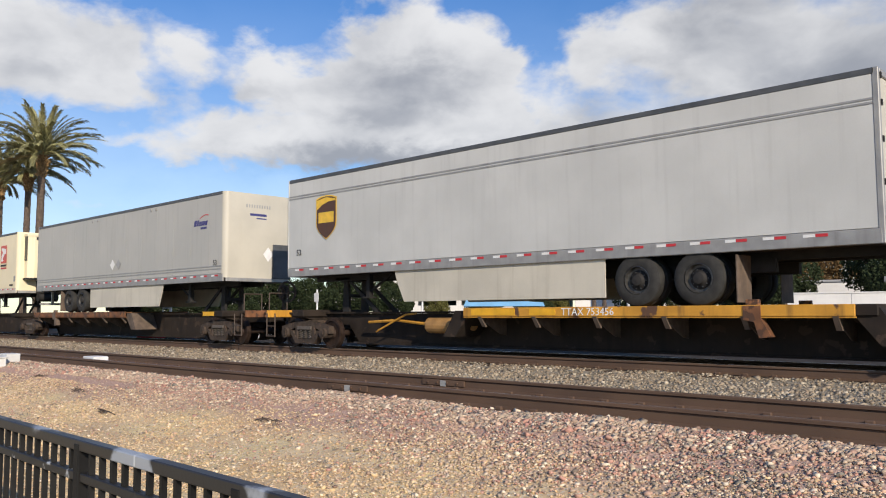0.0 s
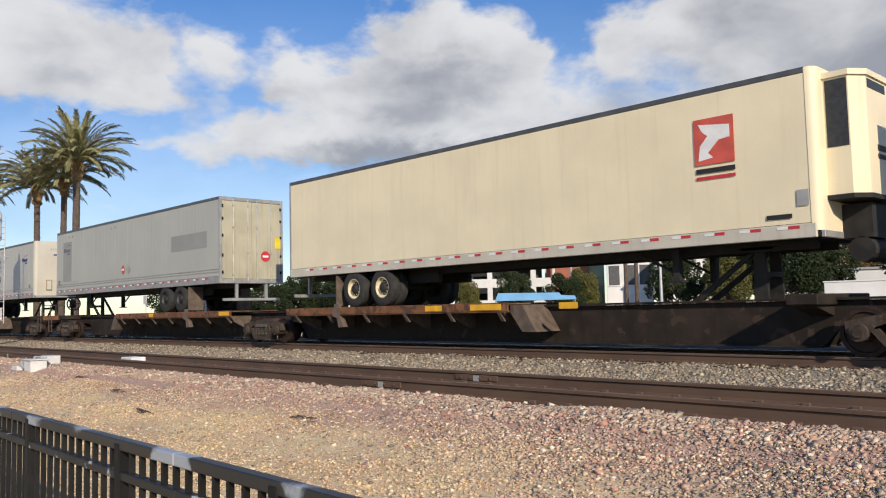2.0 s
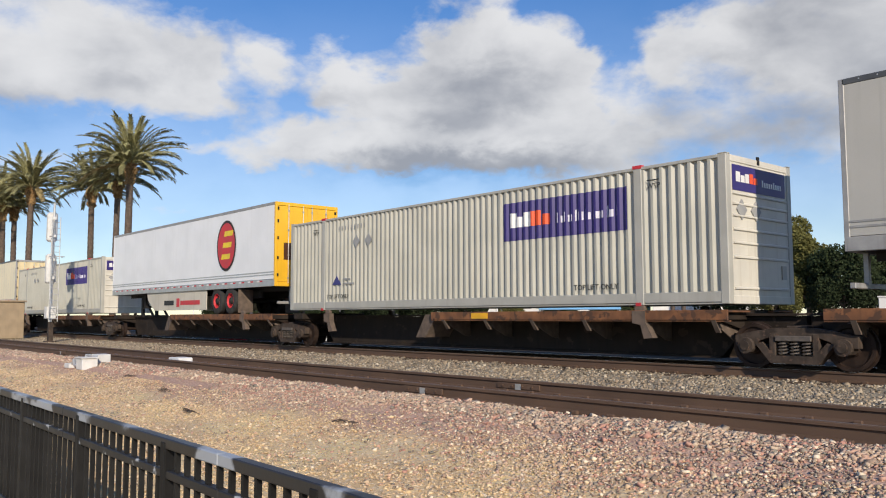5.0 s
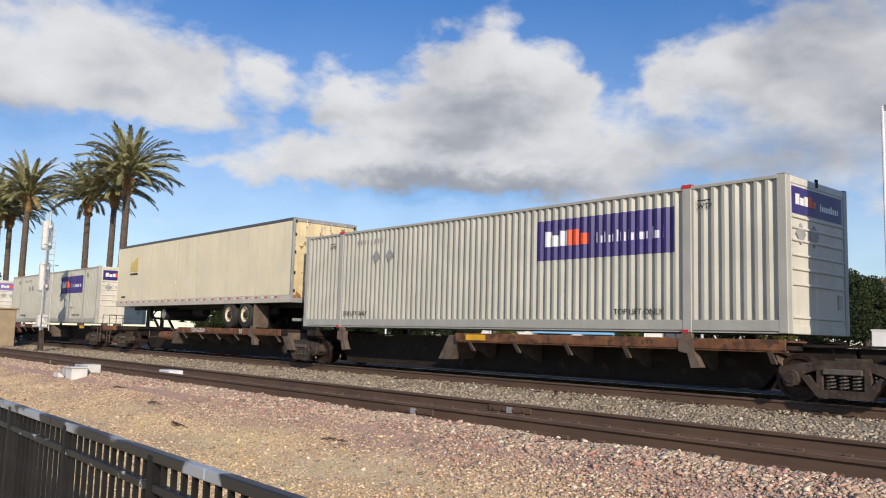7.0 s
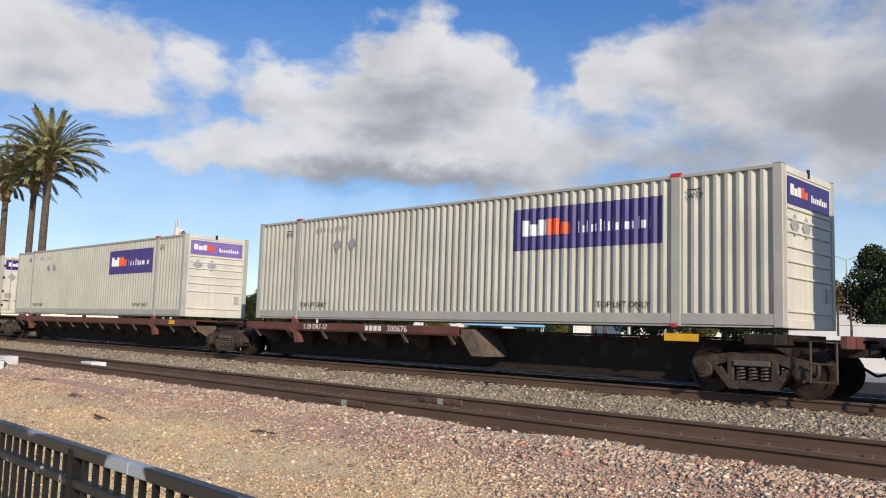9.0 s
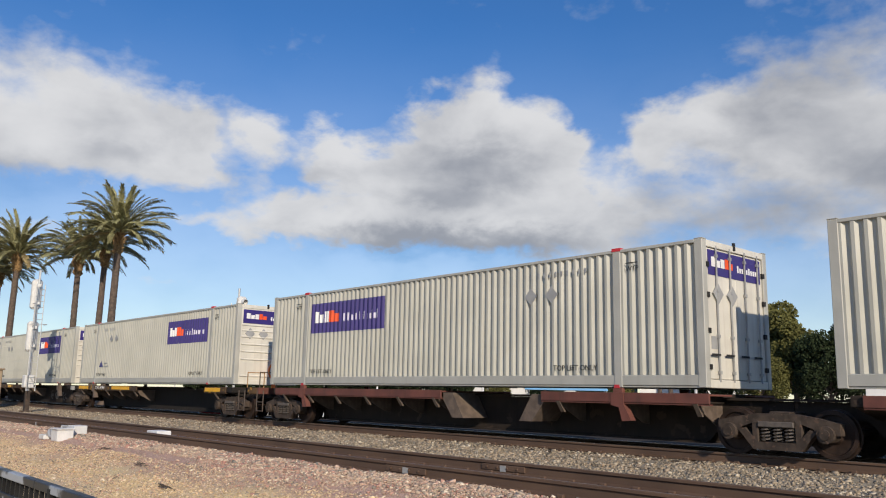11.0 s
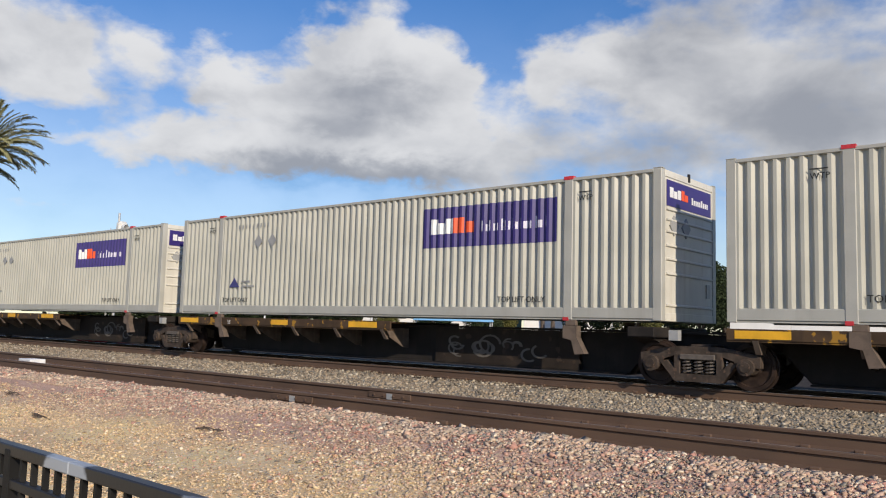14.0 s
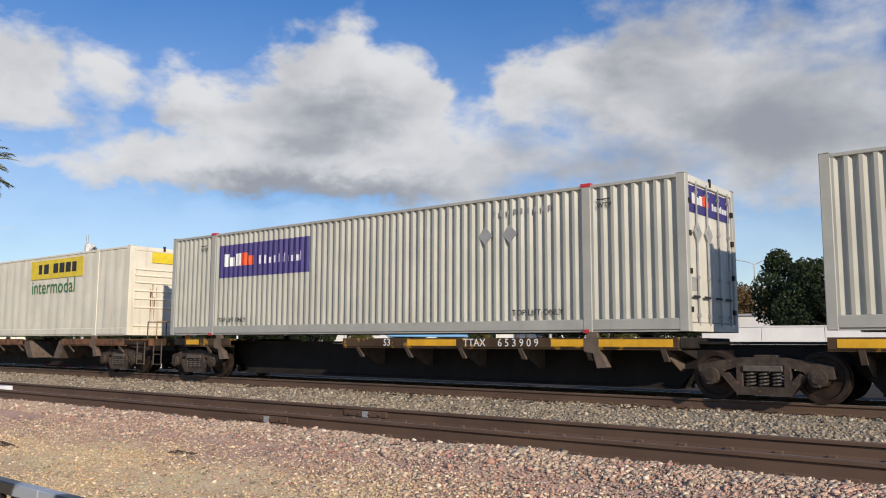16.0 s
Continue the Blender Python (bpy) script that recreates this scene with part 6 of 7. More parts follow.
for row in ((15.3, 70, 6.1, "dark", 0, 0.9), (13.2, 66, 5.6, "dark_wide", 40, 1.0), (19.0, 90, 4.1, "autumn", 0, 1.2), (21.3, 66, 4.4, "dark", 120, 1.0),
            (22.9, 62, 4.9, "dark", 200, 0.9), (24.3, 70, 4.1, "dark_wide", 10, 1.0), (26.0, 66, 6.7, "olive_tall", 0, 1.0), (25.0, 64, 5.4, "olive_tall", 70, 1.0), (27.0, 58, 3.3, "olive", 90, 1.1),
            (30.2, 62, 3.5, "dark", 30, 1.0), (36.3, 70, 2.6, "olive", 10, 1.0), (37.6, 62, 2.3, "dark", 0, 1.0), (41.0, 60, 2.8, "dark", 60, 0.8), (44.4, 58, 2.2, "olive", 20, 0.9), (47.5, 60, 2.6, "dark", 90, 1.0),
            (50.5, 64, 3.0, "dark_wide", 0, 1.1), (53.0, 62, 2.6, "dark", 150, 1.2), (55.5, 66, 2.8, "dark_wide", 60, 1.2), (58.0, 60, 2.3, "dark", 33, 1.2), (61.0, 66, 2.4, "dark_wide", 0, 1.2),
            (64.0, 70, 2.3, "dark", 0, 1.3), (79.5, 140, 3.8, "dark_wide", 0, 1.4), (81.5, 140, 3.6, "dark", 0, 1.4), (11.0, 70, 4.5, "dark", 0, 1.0), (8.5, 66, 5.0, "dark_wide", 0, 1.0)):
    tree(*row)


def fan_palm(az, dist, el):
    x, y = by_angle(az, dist)
    z = CAM_Z + dist * math.tan(radians(el))
    t = thing("fan_palm", "slender fan palm with a small round crown", "palm tree", "", pose(x, y, z))
    part("trunk", Shape().tube((0, 0, 0), (0, 0, -z - 0.7), 0.16, 0.22, n=10), "trunk", t)
    rng = random.Random(int(az * 10))
    s = Shape()
    for k in range(420):
        d = Vector((rng.gauss(0, 1), rng.gauss(0, 1), rng.gauss(0.1, 0.8))).normalized()
        c = d * rng.uniform(0.5, 1.3)
        w = d.cross(Vector((rng.gauss(0, 1), rng.gauss(0, 1), rng.gauss(0, 1)))).normalized() * 0.07
        s.add([c - w, c + w, c + d * 0.45 + Vector((0, 0, -0.15))], [(0, 1, 2)])
    part("crown", s, "leaf", t)


fan_palm(33.4, 78, 5.4)
fan_palm(32.7, 80, 5.3)


# ---- street furniture and buildings across the tracks ----
def street_lamp(az, dist, el, arms=2):
    x, y = by_angle(az, dist)
    h = CAM_Z + 0.62 + dist * math.tan(radians(el))
    t = thing("street_lamp", "pale steel street lamp with curved arms" if arms == 2 else "pale steel street lamp with one curved arm", "street lamp", "street lamps", pose(x, y, -0.62, 0, 0, az))
    part("pole", Shape().tube((0, 0, 0), (0, 0, h), 0.13, 0.08, n=12), "galv", t)
    for sd in ((-1, 1) if arms == 2 else (-1,)):
        part("arm", Shape().path([(0, 0, h - 0.1), (sd * 0.7, 0, h + 0.25), (sd * 1.8, 0, h + 0.45)], 0.045, n=8), "galv", t)
        part("lamp_head", Shape().box(sd * 1.7, sd * 2.4, -0.15, 0.15, h + 0.38, h + 0.52, 0.04), "roof_grey", t)


street_lamp(17.6, 86, 5.25)
street_lamp(37.1, 86, 5.3, 1)
street_lamp(31.1, 60, 4.2, 1)
for az, d in ((66.0, 52), (52.6, 48), (45.3, 46)):
    x, y = by_angle(az, d)
    t = thing("utility_post", "slim white post with a small sign", "post", "posts", pose(x, y, -0.62))
    part("pole", Shape().tube((0, 0, 0), (0, 0, 3.0), 0.05, n=8), "sign_white", t)
    part("plate", Shape().box(-0.2, 0.2, -0.07, -0.052, 2.3, 2.8), "sign_white", t)


def building(name, label, az0, az1, dist, el, depth, wall, storeys=0, opening="dark_open", bays=0, roof="roof_grey", arch=False):
    """A block that spans two bearings, its front square to the middle one, with rows of recessed openings."""
    am = (az0 + az1) / 2
    x, y = by_angle(am, dist)
    w = dist * math.tan(radians(abs(az1 - az0) / 2))
    h = CAM_Z + 0.62 + dist * math.tan(radians(el))
    b = thing(name, label, "building", "", pose(x, y, -0.62, 0, 0, am))
    if storeys:
        sh = h / storeys
        for k in range(storeys):
            z = k * sh
            part("spandrel", Shape().box(-w, w, 0, 0.35, z + sh * 0.58, z + sh, 0.03), wall, b)
            part("floor_slab", Shape().box(-w, w, 0.35, depth, z + sh * 0.9, z + sh - 0.02), wall, b)
            if bays:
                for i in range(bays + 1):
                    xx = -w + 2 * w * i / bays
                    part("column", Shape().box(max(-w, xx - 0.3), min(w, xx + 0.3), 0.02, 0.6, z, z + sh * 0.58), wall, b)
        part("back_wall", Shape().box(-w, w, depth, depth + 0.3, 0, h), opening, b)
        part("roof", Shape().box(-w - 0.1, w + 0.1, -0.05, depth + 0.3, h, h + 0.25, 0.03), roof, b)
    else:
        part("wall", Shape().box(-w, w, 0, depth, 0, h, 0.03), wall, b)
        part("roof", Shape().box(-w - 0.15, w + 0.15, -0.15, depth + 0.15, h, h + 0.2, 0.03), roof, b)
        for i in range(bays):
            xx = -w + 2 * w * (i + 0.5) / bays
            ww = min(0.7 * w / bays, 1.0)
            win = part("window", Shape().box(xx - ww, xx + ww, -0.03, 0.0 + 0.02, h * 0.42, h * 0.66), opening, b)
            part("window_frame", Shape().box(xx - ww - 0.08, xx + ww + 0.08, -0.06, -0.032, h * 0.66, h * 0.66 + 0.1).box(xx - ww - 0.08, xx + ww + 0.08, -0.1, -0.032, h * 0.42 - 0.1, h * 0.42), wall, win)
        if arch:
            n = 10
            r = w * 0.45
            pts = [(-r, 0.3 * h)] + [(-r * math.cos(math.pi * k / n), 0.42 * h + r * 0.7 * math.sin(math.pi * k / n)) for k in range(n + 1)] + [(r, 0.3 * h)]
            part("arched_window", Shape().prism(pts, -0.05, 0.03), opening, b)
    return b


building("parking_garage", "pale concrete parking garage with open decks", 48.8, 38.2, 96, 3.5, 20, "concrete", 3, bays=7, roof="concrete")
building("parking_garage", "upper block of a pale concrete garage", 45.6, 41.0, 104, 3.9, 14, "concrete", 4, bays=3, roof="concrete")
building("office_building", "cream office block behind the brick building", 38.9, 35.6, 110, 4.75, 15, "concrete", 3, bays=3)
building("brick_building", "red brick building with a wide arched window", 38.8, 35.9, 98, 3.65, 8, "brick", arch=True)
building("glass_building", "building front of green tinted glass", 35.95, 34.85, 101, 4.75, 8, "glass_green", 4, opening="glass_green", bays=3)
building("white_building", "white plastered building with dark windows", 34.7, 31.6, 90, 4.6, 12, "plaster", bays=3)
building("white_building", "white plastered low building", 31.4, 26.9, 84, 3.2, 12, "plaster", bays=5)
building("low_building", "long low white building behind trees", 21.2, 6.0, 80, 1.85, 12, "plaster", bays=9, roof="roof_grey")
px_, py_ = by_angle(13.6, 52)
t = thing("perimeter_wall", "long low white wall across the tracks", "wall", m=pose(px_, py_, -0.62, 0, 0, 13.6))
for k in range(4):
    part("wall_panel", Shape().box(-6.8 + 3.4 * k, -3.42 + 3.4 * k, 0, 0.25, 0, 2.62, 0.02), "plaster", t)
part("wall_cap", Shape().box(-6.85, 6.85, -0.05, 0.3, 2.62, 2.70, 0.015), "plaster", t)

building("low_building", "long low pale building behind trees", 64.0, 50.0, 92, 1.5, 12, "concrete", bays=9)

x, y = by_angle(39.6, 50)
t = thing("canopy", "light blue canvas canopy on posts", "canopy", m=pose(x, y, -0.62, 0, 0, 39.6))
part("canvas", Shape().prism([(-2.4, 2.0), (2.4, 2.0), (2.3, 2.22), (1.5, 2.26), (1.4, 2.42), (-2.2, 2.46)], -1.4, 1.4), "blue_canvas", t)
for px_ in (-2.3, 2.3):
    for py_ in (-1.3, 1.3):
        part("post", Shape().tube((px_, py_, 0), (px_, py_, 2.05), 0.04, n=8), "galv", t)


def parked_car(az, dist, paint, label, turn=0.0):
    x, y = by_angle(az, dist)
    c = thing("parked_car", label, "car", "parked cars", pose(x, y, -0.62, 0, 0, turn))
    bm = bmesh.new()
    prof = [(-2.2, 0.35), (2.2, 0.35), (2.25, 0.62), (2.1, 0.86), (1.15, 0.96), (0.55, 1.40), (-0.95, 1.46), (-1.75, 1.0), (-2.2, 0.92), (-2.28, 0.6)]
    a = [bm.verts.new((px, -0.86, pz)) for px, pz in prof]
    b = [bm.verts.new((px, 0.86, pz)) for px, pz in prof]
    bm.faces.new(a), bm.faces.new(b[::-1])
    for i in range(len(prof)):
        j = (i + 1) % len(prof)
        bm.faces.new((a[i], b[i], b[j], a[j]))
    bmesh.ops.recalc_face_normals(bm, faces=bm.faces)
    bmesh.ops.bevel(bm, geom=list(bm.edges), offset=0.07, segments=2, affect="EDGES")
    bm.verts.index_update()
    s = Shape().add([v.co for v in bm.verts], [[v.index for v in f.verts] for f in bm.faces])
    bm.free()
    part("body", s, paint, c, smooth=True)
    for yy in (-0.867, 0.855):
        part("side_window", Shape().prism([(-1.45, 1.0), (0.95, 0.99), (0.5, 1.33), (-0.9, 1.38)], yy, yy + 0.012), "window", c)
    for xx in (-1.4, 1.4):
        for yy in (-0.88, 0.66):
            part("wheel", Shape().lathe([(0, 0.0), (0, 0.19), (0.02, 0.2), (0.02, 0.32), (0.2, 0.32), (0.22, 0.0)], (xx, yy, 0.32), n=18), "rubber", c, smooth=True)


parked_car(57.6, 44, "car_white", "white parked car beyond the tracks", 100)
parked_car(54.2, 46, "car_silver", "silver parked car beyond the tracks", 95)
parked_car(61.5, 46, "car_red", "dark red parked car beyond the tracks", 100)
parked_car(38.4, 60, "car_silver", "silver parked car by the brick building", 40)
parked_car(30.0, 52, "car_white", "white parked car by the white building", 20)
parked_car(33.0, 50, "car_red", "red parked car by the white building", 15)
parked_car(48.5, 50, "car_white", "white parked car by the parking garage", 70)


# ---- the train ----
S = dict(u0=-20.05, u1=-39.69, u2=-58.45, u3=-78.98, u4=-98.40, u5=-116.70, u6=-133.92, v0=-151.71, v1=-168.72, v2=-187.60, v3=-208.40, v4=-226.97,
         x1=-245.68, x2=-263.08, x3=-280.46, x4=-297.83, x5=-316.27, x6=-334.82)

# loads
t = ride(trailer("light grey box trailer with a brown shield emblem", False, "alu", nose="alu", skirt=(4.6, 10.9, 0.35), axles=(12.93, 11.63), high_band=True, low_band=False, ribs=0, z1=4.94), S["u0"])
y = -HW - 0.008
def shield(k):
    """A shield outline with a bowed foot, k metres inside the rim."""
    pts = [(1.38 + k, 4.24 - k), (1.6, 4.30 - k), (1.84, 4.32 - k), (2.08, 4.30 - k), (2.30 - k, 4.24 - k)]
    for q in (0.0, 0.25, 0.5, 0.75):
        pts.append((2.30 - k - (0.46 - k) * q ** 2.2, 3.55 - 0.46 * q))
    pts.append((1.84, 3.06 + k))
    for q in (0.75, 0.5, 0.25, 0.0):
        pts.append((1.38 + k + (0.46 - k) * q ** 2.2, 3.55 - 0.46 * q))
    return pts


em = part("emblem", Shape().prism(shield(0.0), y - 0.003, y), "sign_gold", t, "brown shield with gold rim and band")
part("emblem_field", Shape().prism(shield(0.035), y - 0.007, y - 0.0035), "sign_brown", em)
part("emblem_top", Shape().prism([(1.43, 4.19), (1.84, 4.26), (2.25, 4.19), (2.25, 4.14), (1.95, 4.13), (1.65, 4.05), (1.43, 3.92)], y - 0.011, y - 0.0075), "sign_gold", em)
part("emblem_band", Shape().box(1.50, 2.18, y - 0.011, y - 0.0075, 3.54, 3.84), "sign_gold", em)
words("lettering", "53", 0.24, "sign_black", t, 0.45, -HW - 0.0095, 2.68)

t = ride(trailer("dull grey box trailer with a dark blue mark", True, "alu_dull", skirt=(4.2, 10.4, 0.3), axles=(12.55, 11.25)), S["u1"])
swoosh_mark(t, 14.15, 3.98)
placards(t, 7.9, 2.95)
two_lamps(t, (5.9, 6.4, 11.0, 11.4))
nose_marks(t)
words("lettering", "53", 0.25, "sign_black", t, 15.45, -HW - 0.0095, 2.60)

t = ride(trailer("cream refrigerated trailer with a red square emblem", True, "cream", nose="cream", rim="rim_cream", axles=(13.0, 11.75), reefer=True, ribs=0, low_band=False), S["u2"])
y = -HW - 0.0085
em = part("emblem", Shape().box(13.86, 14.66, y - 0.004, y, 3.58, 4.46), "sign_coral", t, "red square with a white arrow")
part("emblem_arrow", Shape().prism([(q - 0.14, w) for q, w in ((14.08, 3.66), (14.38, 3.70), (14.28, 3.80), (14.50, 4.02), (14.72, 4.05), (14.72, 4.28), (14.10, 4.36), (14.16, 4.22), (14.28, 4.12), (14.12, 3.94))], y - 0.009, y - 0.0045), "sign_white", em)
part("emblem_caption", Shape().box(13.88, 14.66, y - 0.004, y, 3.42, 3.51), "sign_black", t)
part("emblem_line", Shape().box(13.88, 14.66, y - 0.004, y, 3.30, 3.36), "sign_red", t)
part("unit_number", Shape().box(15.2, 15.65, y - 0.004, y, 2.42, 2.5), "sign_black", t)
part("label_plate", Shape().box(15.75, 15.95, y - 0.004, y, 2.62, 2.9), "sign_grey", t)

t = ride(trailer("dull grey box trailer with removed decal and rear doors", False, "alu_grimy", nose="alu_grimy", axles=(13.05, 11.8), door="door_tan", z1=5.14), S["u3"])
swoosh_mark(t, 0.95, 4.10, 0.95, "sign_dim", "sign_dim")
ghost(t, 0.9, 2.0, 2.7, 4.6)
ghost(t, 12.4, 15.2, 3.38, 3.98)
placards(t, 7.95, 2.95, "sign_red")
two_lamps(t, (1.7, 2.1, 6.7, 7.1))
words("lettering", "53", 0.25, "sign_black", t, 0.3, -HW - 0.0095, 2.60)
e = LEN
part("door_sign", Shape().prism([(0.55 + 0.2 * math.cos(a * math.pi / 4 + 0.39), 3.05 + 0.2 * math.sin(a * math.pi / 4 + 0.39)) for a in range(8)], e - 0.012, e - 0.004, "x"), "sign_red", t, "red octagon sticker")
part("door_sign_bar", Shape().box(e - 0.003, e, 0.43, 0.67, 3.01, 3.09), "sign_white", t)
part("yellow_plate", Shape().box(e - 0.012, e - 0.002, 0.95, 1.18, 3.35, 3.75), "sign_yellow", t)

t = ride(trailer("grey box trailer with a dark blue mark and cream nose", True, "alu_dull", axles=(12.7, 11.1)), S["u4"])
ghost(t, 0.8, 3.2, 3.3, 3.85)
swoosh_mark(t, 14.12, 4.02)
placards(t, 7.85, 2.92)
two_lamps(t, (5.9, 6.35, 10.4, 10.8))
nose_marks(t)
part("document_box", Shape().box(e, e + 0.05, -0.72, -0.42, 2.45, 3.0, 0.01), "tan", t)
part("document_box_face", Shape().box(e + 0.05, e + 0.056, -0.67, -0.47, 2.5, 2.95), "nose", t)
words("lettering", "53", 0.25, "sign_black", t, 15.3, -HW - 0.0095, 2.60)

GREY = "grey corrugated container, purple panel"
ride(container(GREY, small_mark=True), S["u5"])

t = ride(trailer("white box trailer with a round emblem and yellow doors", False, "white", nose="white", axles=(12.7, 11.55), rim="rim_red", skirt=(4.4, 10.6, 0.9), door="yellow_door", top="rail_grey", ribs=0), S["u6"])
y = -HW - 0.0085
n = 28
em = part("emblem", Shape().prism([(12.4 + 0.80 * math.cos(2 * math.pi * k / n), 3.72 + 0.98 * math.sin(2 * math.pi * k / n)) for k in range(n)], y - 0.004, y), "sign_black", t, "red oval with a yellow stroke emblem")
part("emblem_oval", Shape().prism([(12.4 + 0.71 * math.cos(2 * math.pi * k / n), 3.72 + 0.88 * math.sin(2 * math.pi * k / n)) for k in range(n)], y - 0.008, y - 0.0045), "sign_red", em)
for z in (3.2, 3.64, 4.08):
    part("emblem_bar", Shape().prism([(12.0 + 0.25 * (z - 3.2), z), (12.7 + 0.25 * (z - 3.2), z), (12.76 + 0.25 * (z - 3.2), z + 0.2), (12.06 + 0.25 * (z - 3.2), z + 0.2)], y - 0.012, y - 0.0085), "sign_yellow", em)
part("skirt_caption", Shape().box(6.4, 7.4, -HW + 0.05, -HW + 0.058, 1.5, 1.7), "sign_black", t)
part("skirt_mark", Shape().box(7.7, 8.0, -HW + 0.05, -HW + 0.058, 1.42, 1.78).box(8.1, 10.0, -HW + 0.05, -HW + 0.058, 1.5, 1.68), "sign_red", t)
part("door_mark", Shape().box(e - 0.012, e - 0.004, -0.95, -0.45, 3.0, 3.6), "sign_brown", t)

ride(container(GREY + " and a stained side"), S["v0"])
t = ride(trailer("old cream box trailer with stained yellow doors", False, "cream_old", nose="cream_old", rim="rim_cream", axles=(12.92, 11.67), door="door_old", ribs=0.605, low_band=False, z0=2.0, z1=4.88), S["v1"])
y = -HW - 0.0085
em = part("emblem", Shape().box(1.68, 2.52, y - 0.004, y, 3.62, 4.0), "sign_pale_gold", t, "faded yellow emblem")
part("emblem_arrow", Shape().prism([(1.72, 4.0), (2.5, 4.0), (2.5, 4.3), (2.3, 4.2)], y - 0.004, y), "sign_pale_gold", em)
part("fuel_tank", Shape().tube((5.1, -1.0, 1.66), (5.1, 0.9, 1.66), 0.27, n=20), "frame_dark", t, "round black fuel tank")
part("tank_cap", Shape().tube((5.1, -1.02, 1.66), (5.1, -1.001, 1.66), 0.2, n=16), "rail_grey", t)
part("air_tank", Shape().tube((7.0, -0.4, 1.75), (8.0, -0.4, 1.75), 0.17, n=14), "frame_dark", t)
part("emblem_caption", Shape().box(1.65, 2.55, y - 0.004, y, 3.46, 3.54), "sign_black", t)
part("unit_number", Shape().box(0.7, 1.2, y - 0.004, y, 2.42, 2.49), "sign_black", t)
part("placard_holder", Shape().prism([(6.55, 2.85), (6.72, 2.66), (6.89, 2.85), (6.72, 3.04)], y + 0.004, y + 0.018), "cream_old", t)
for q in (6.95, 7.85, 8.85, 11.45):
    part("seam", Shape().box(q, q + 0.014, y + 0.0115, y + 0.018, 2.3, 4.8), "seam", t)

ride(container(GREY + " on a brown car"), S["v2"])
ride(container(GREY + " and a faded end panel", faded=True), S["v3"])
ride(container(GREY + ", doors at the exposed end", flip=True, doors=True), S["v4"])
ride(container(GREY + " behind the orange brake wheel", small_mark=True), S["x1"])
ride(container(GREY), S["x2"])
ride(container(GREY + " and a small blue triangle", small_mark=True), S["x3"])
ride(container(GREY + " and a small blue triangle", small_mark=True), S["x4"])
ride(container(GREY + ", doors at the exposed end", flip=True, doors=True), S["x5"])
c = ride(container("cream intermodal container with a yellow sign", paint="cream_box", end_paint="cream_box", plain=True), S["x6"])
y = -HW - 0.006
sg = part("sign_panel", Shape().box(9.4, 13.2, y - 0.006, y, 3.27, 3.95), "sign_yellow", c, "yellow sign with dark bars")
s = Shape()
for a, b in ((10.0, 10.25), (10.4, 10.75), (11.1, 11.45), (11.55, 11.9), (12.0, 12.35), (12.45, 12.75)):
    s.box(a, b, y - 0.010, y - 0.0065, 3.45, 3.8)
part("sign_caption", s, "sign_black", sg)
words("lettering", "intermodal", 0.72, "sign_green", c, 9.5, y - 0.004, 2.74, 1.02)
part("end_sign", Shape().box(e - 0.012, e + 0.012, -0.5, 1.1, 3.6, 3.95), "sign_yellow", c)
for q0, q1, za, zb_ in ((-0.52, -0.46, 1.55, 2.75), (-0.44, -0.41, 1.9, 2.95), (-0.38, -0.33, 1.7, 2.5), (-0.30, -0.28, 2.2, 2.8)):
    part("rust_streak", Shape().prism([(q0, zb_), (q1, zb_ - 0.1), ((q0 + q1) / 2, za)], e - 0.019, e - 0.013, "x"), "car_rust", c, "rust streak down the end wall")

# platforms
U = "articulated spine car platform, "
ride(spine_unit(U + "faded yellow paint", [(7.05, 15.65)], "car_yellow", 1.2, 1.5, (13.95,), ((7.3, 8.6), (9.0, 9.7)), (0.6, 17.4), 1.6, -1, ("L",), (("TTAX 753456", 9.85, 0.22),)), S["u0"])
part("brake_reservoir", Shape().tube((5.4, -0.75, 0.68), (6.6, -0.75, 0.68), 0.2, n=16).tube((6.6, -0.75, 0.68), (6.9, -0.75, 0.68), 0.12, n=12), "ochre_tank", MOVING[-1][0], "ochre brake air reservoir")
part("brake_rigging", Shape().path([(3.0, -0.7, 0.75), (4.2, -0.75, 0.8), (5.4, -0.75, 0.7)], 0.04).path([(3.4, -0.8, 0.5), (4.6, -0.85, 0.95), (5.0, -0.85, 0.98)], 0.025), "car_yellow", MOVING[-1][0])
ride(spine_unit(U + "rusty brown", [(-0.2, 9.1)], "car_rust", 1.3, 1.2, (2.2,), ((14.9, 15.6),), (-1.3, 15.5), 14.6, 1, ("R",)), S["u1"])
brake_wheel(MOVING[-1][0], LEN + 1.1, "bogie")
ride(spine_unit(U + "rusty brown with worn yellow", [(-0.2, 9.0)], "car_rust", 2.6, 1.3, (2.4,), ((6.2, 6.8), (7.8, 8.8), (10.5, 11.0)), (-2.0,), 14.6, 1, graffiti=None), S["u2"])
ride(spine_unit(U + "rusty brown", [(7.25, 16.9)], "car_rust", 1.2, 1.75, (13.6,), ((10.5, 10.9), (16.1, 16.8)), (0.7,), 1.6, -1, ("L",)), S["u3"])
ride(spine_unit(U + "rust orange with white lettering", [(-0.4, 8.7)], "car_rust", 1.05, 1.2, (1.9,), (), (-1.05, 15.5), 14.6, 1, ("R",), (("TTAX 653391", 2.6, 0.22), ("53", 6.9, 0.22))), S["u4"])
brake_wheel(MOVING[-1][0], LEN + 1.0, "bogie")
ride(spine_unit(U + "rust orange", [(7.4, 16.1)], "car_rust", 0.55, 1.0, (2.3, 14.1), ((9.0, 9.6),), (-0.5,)), S["u5"])
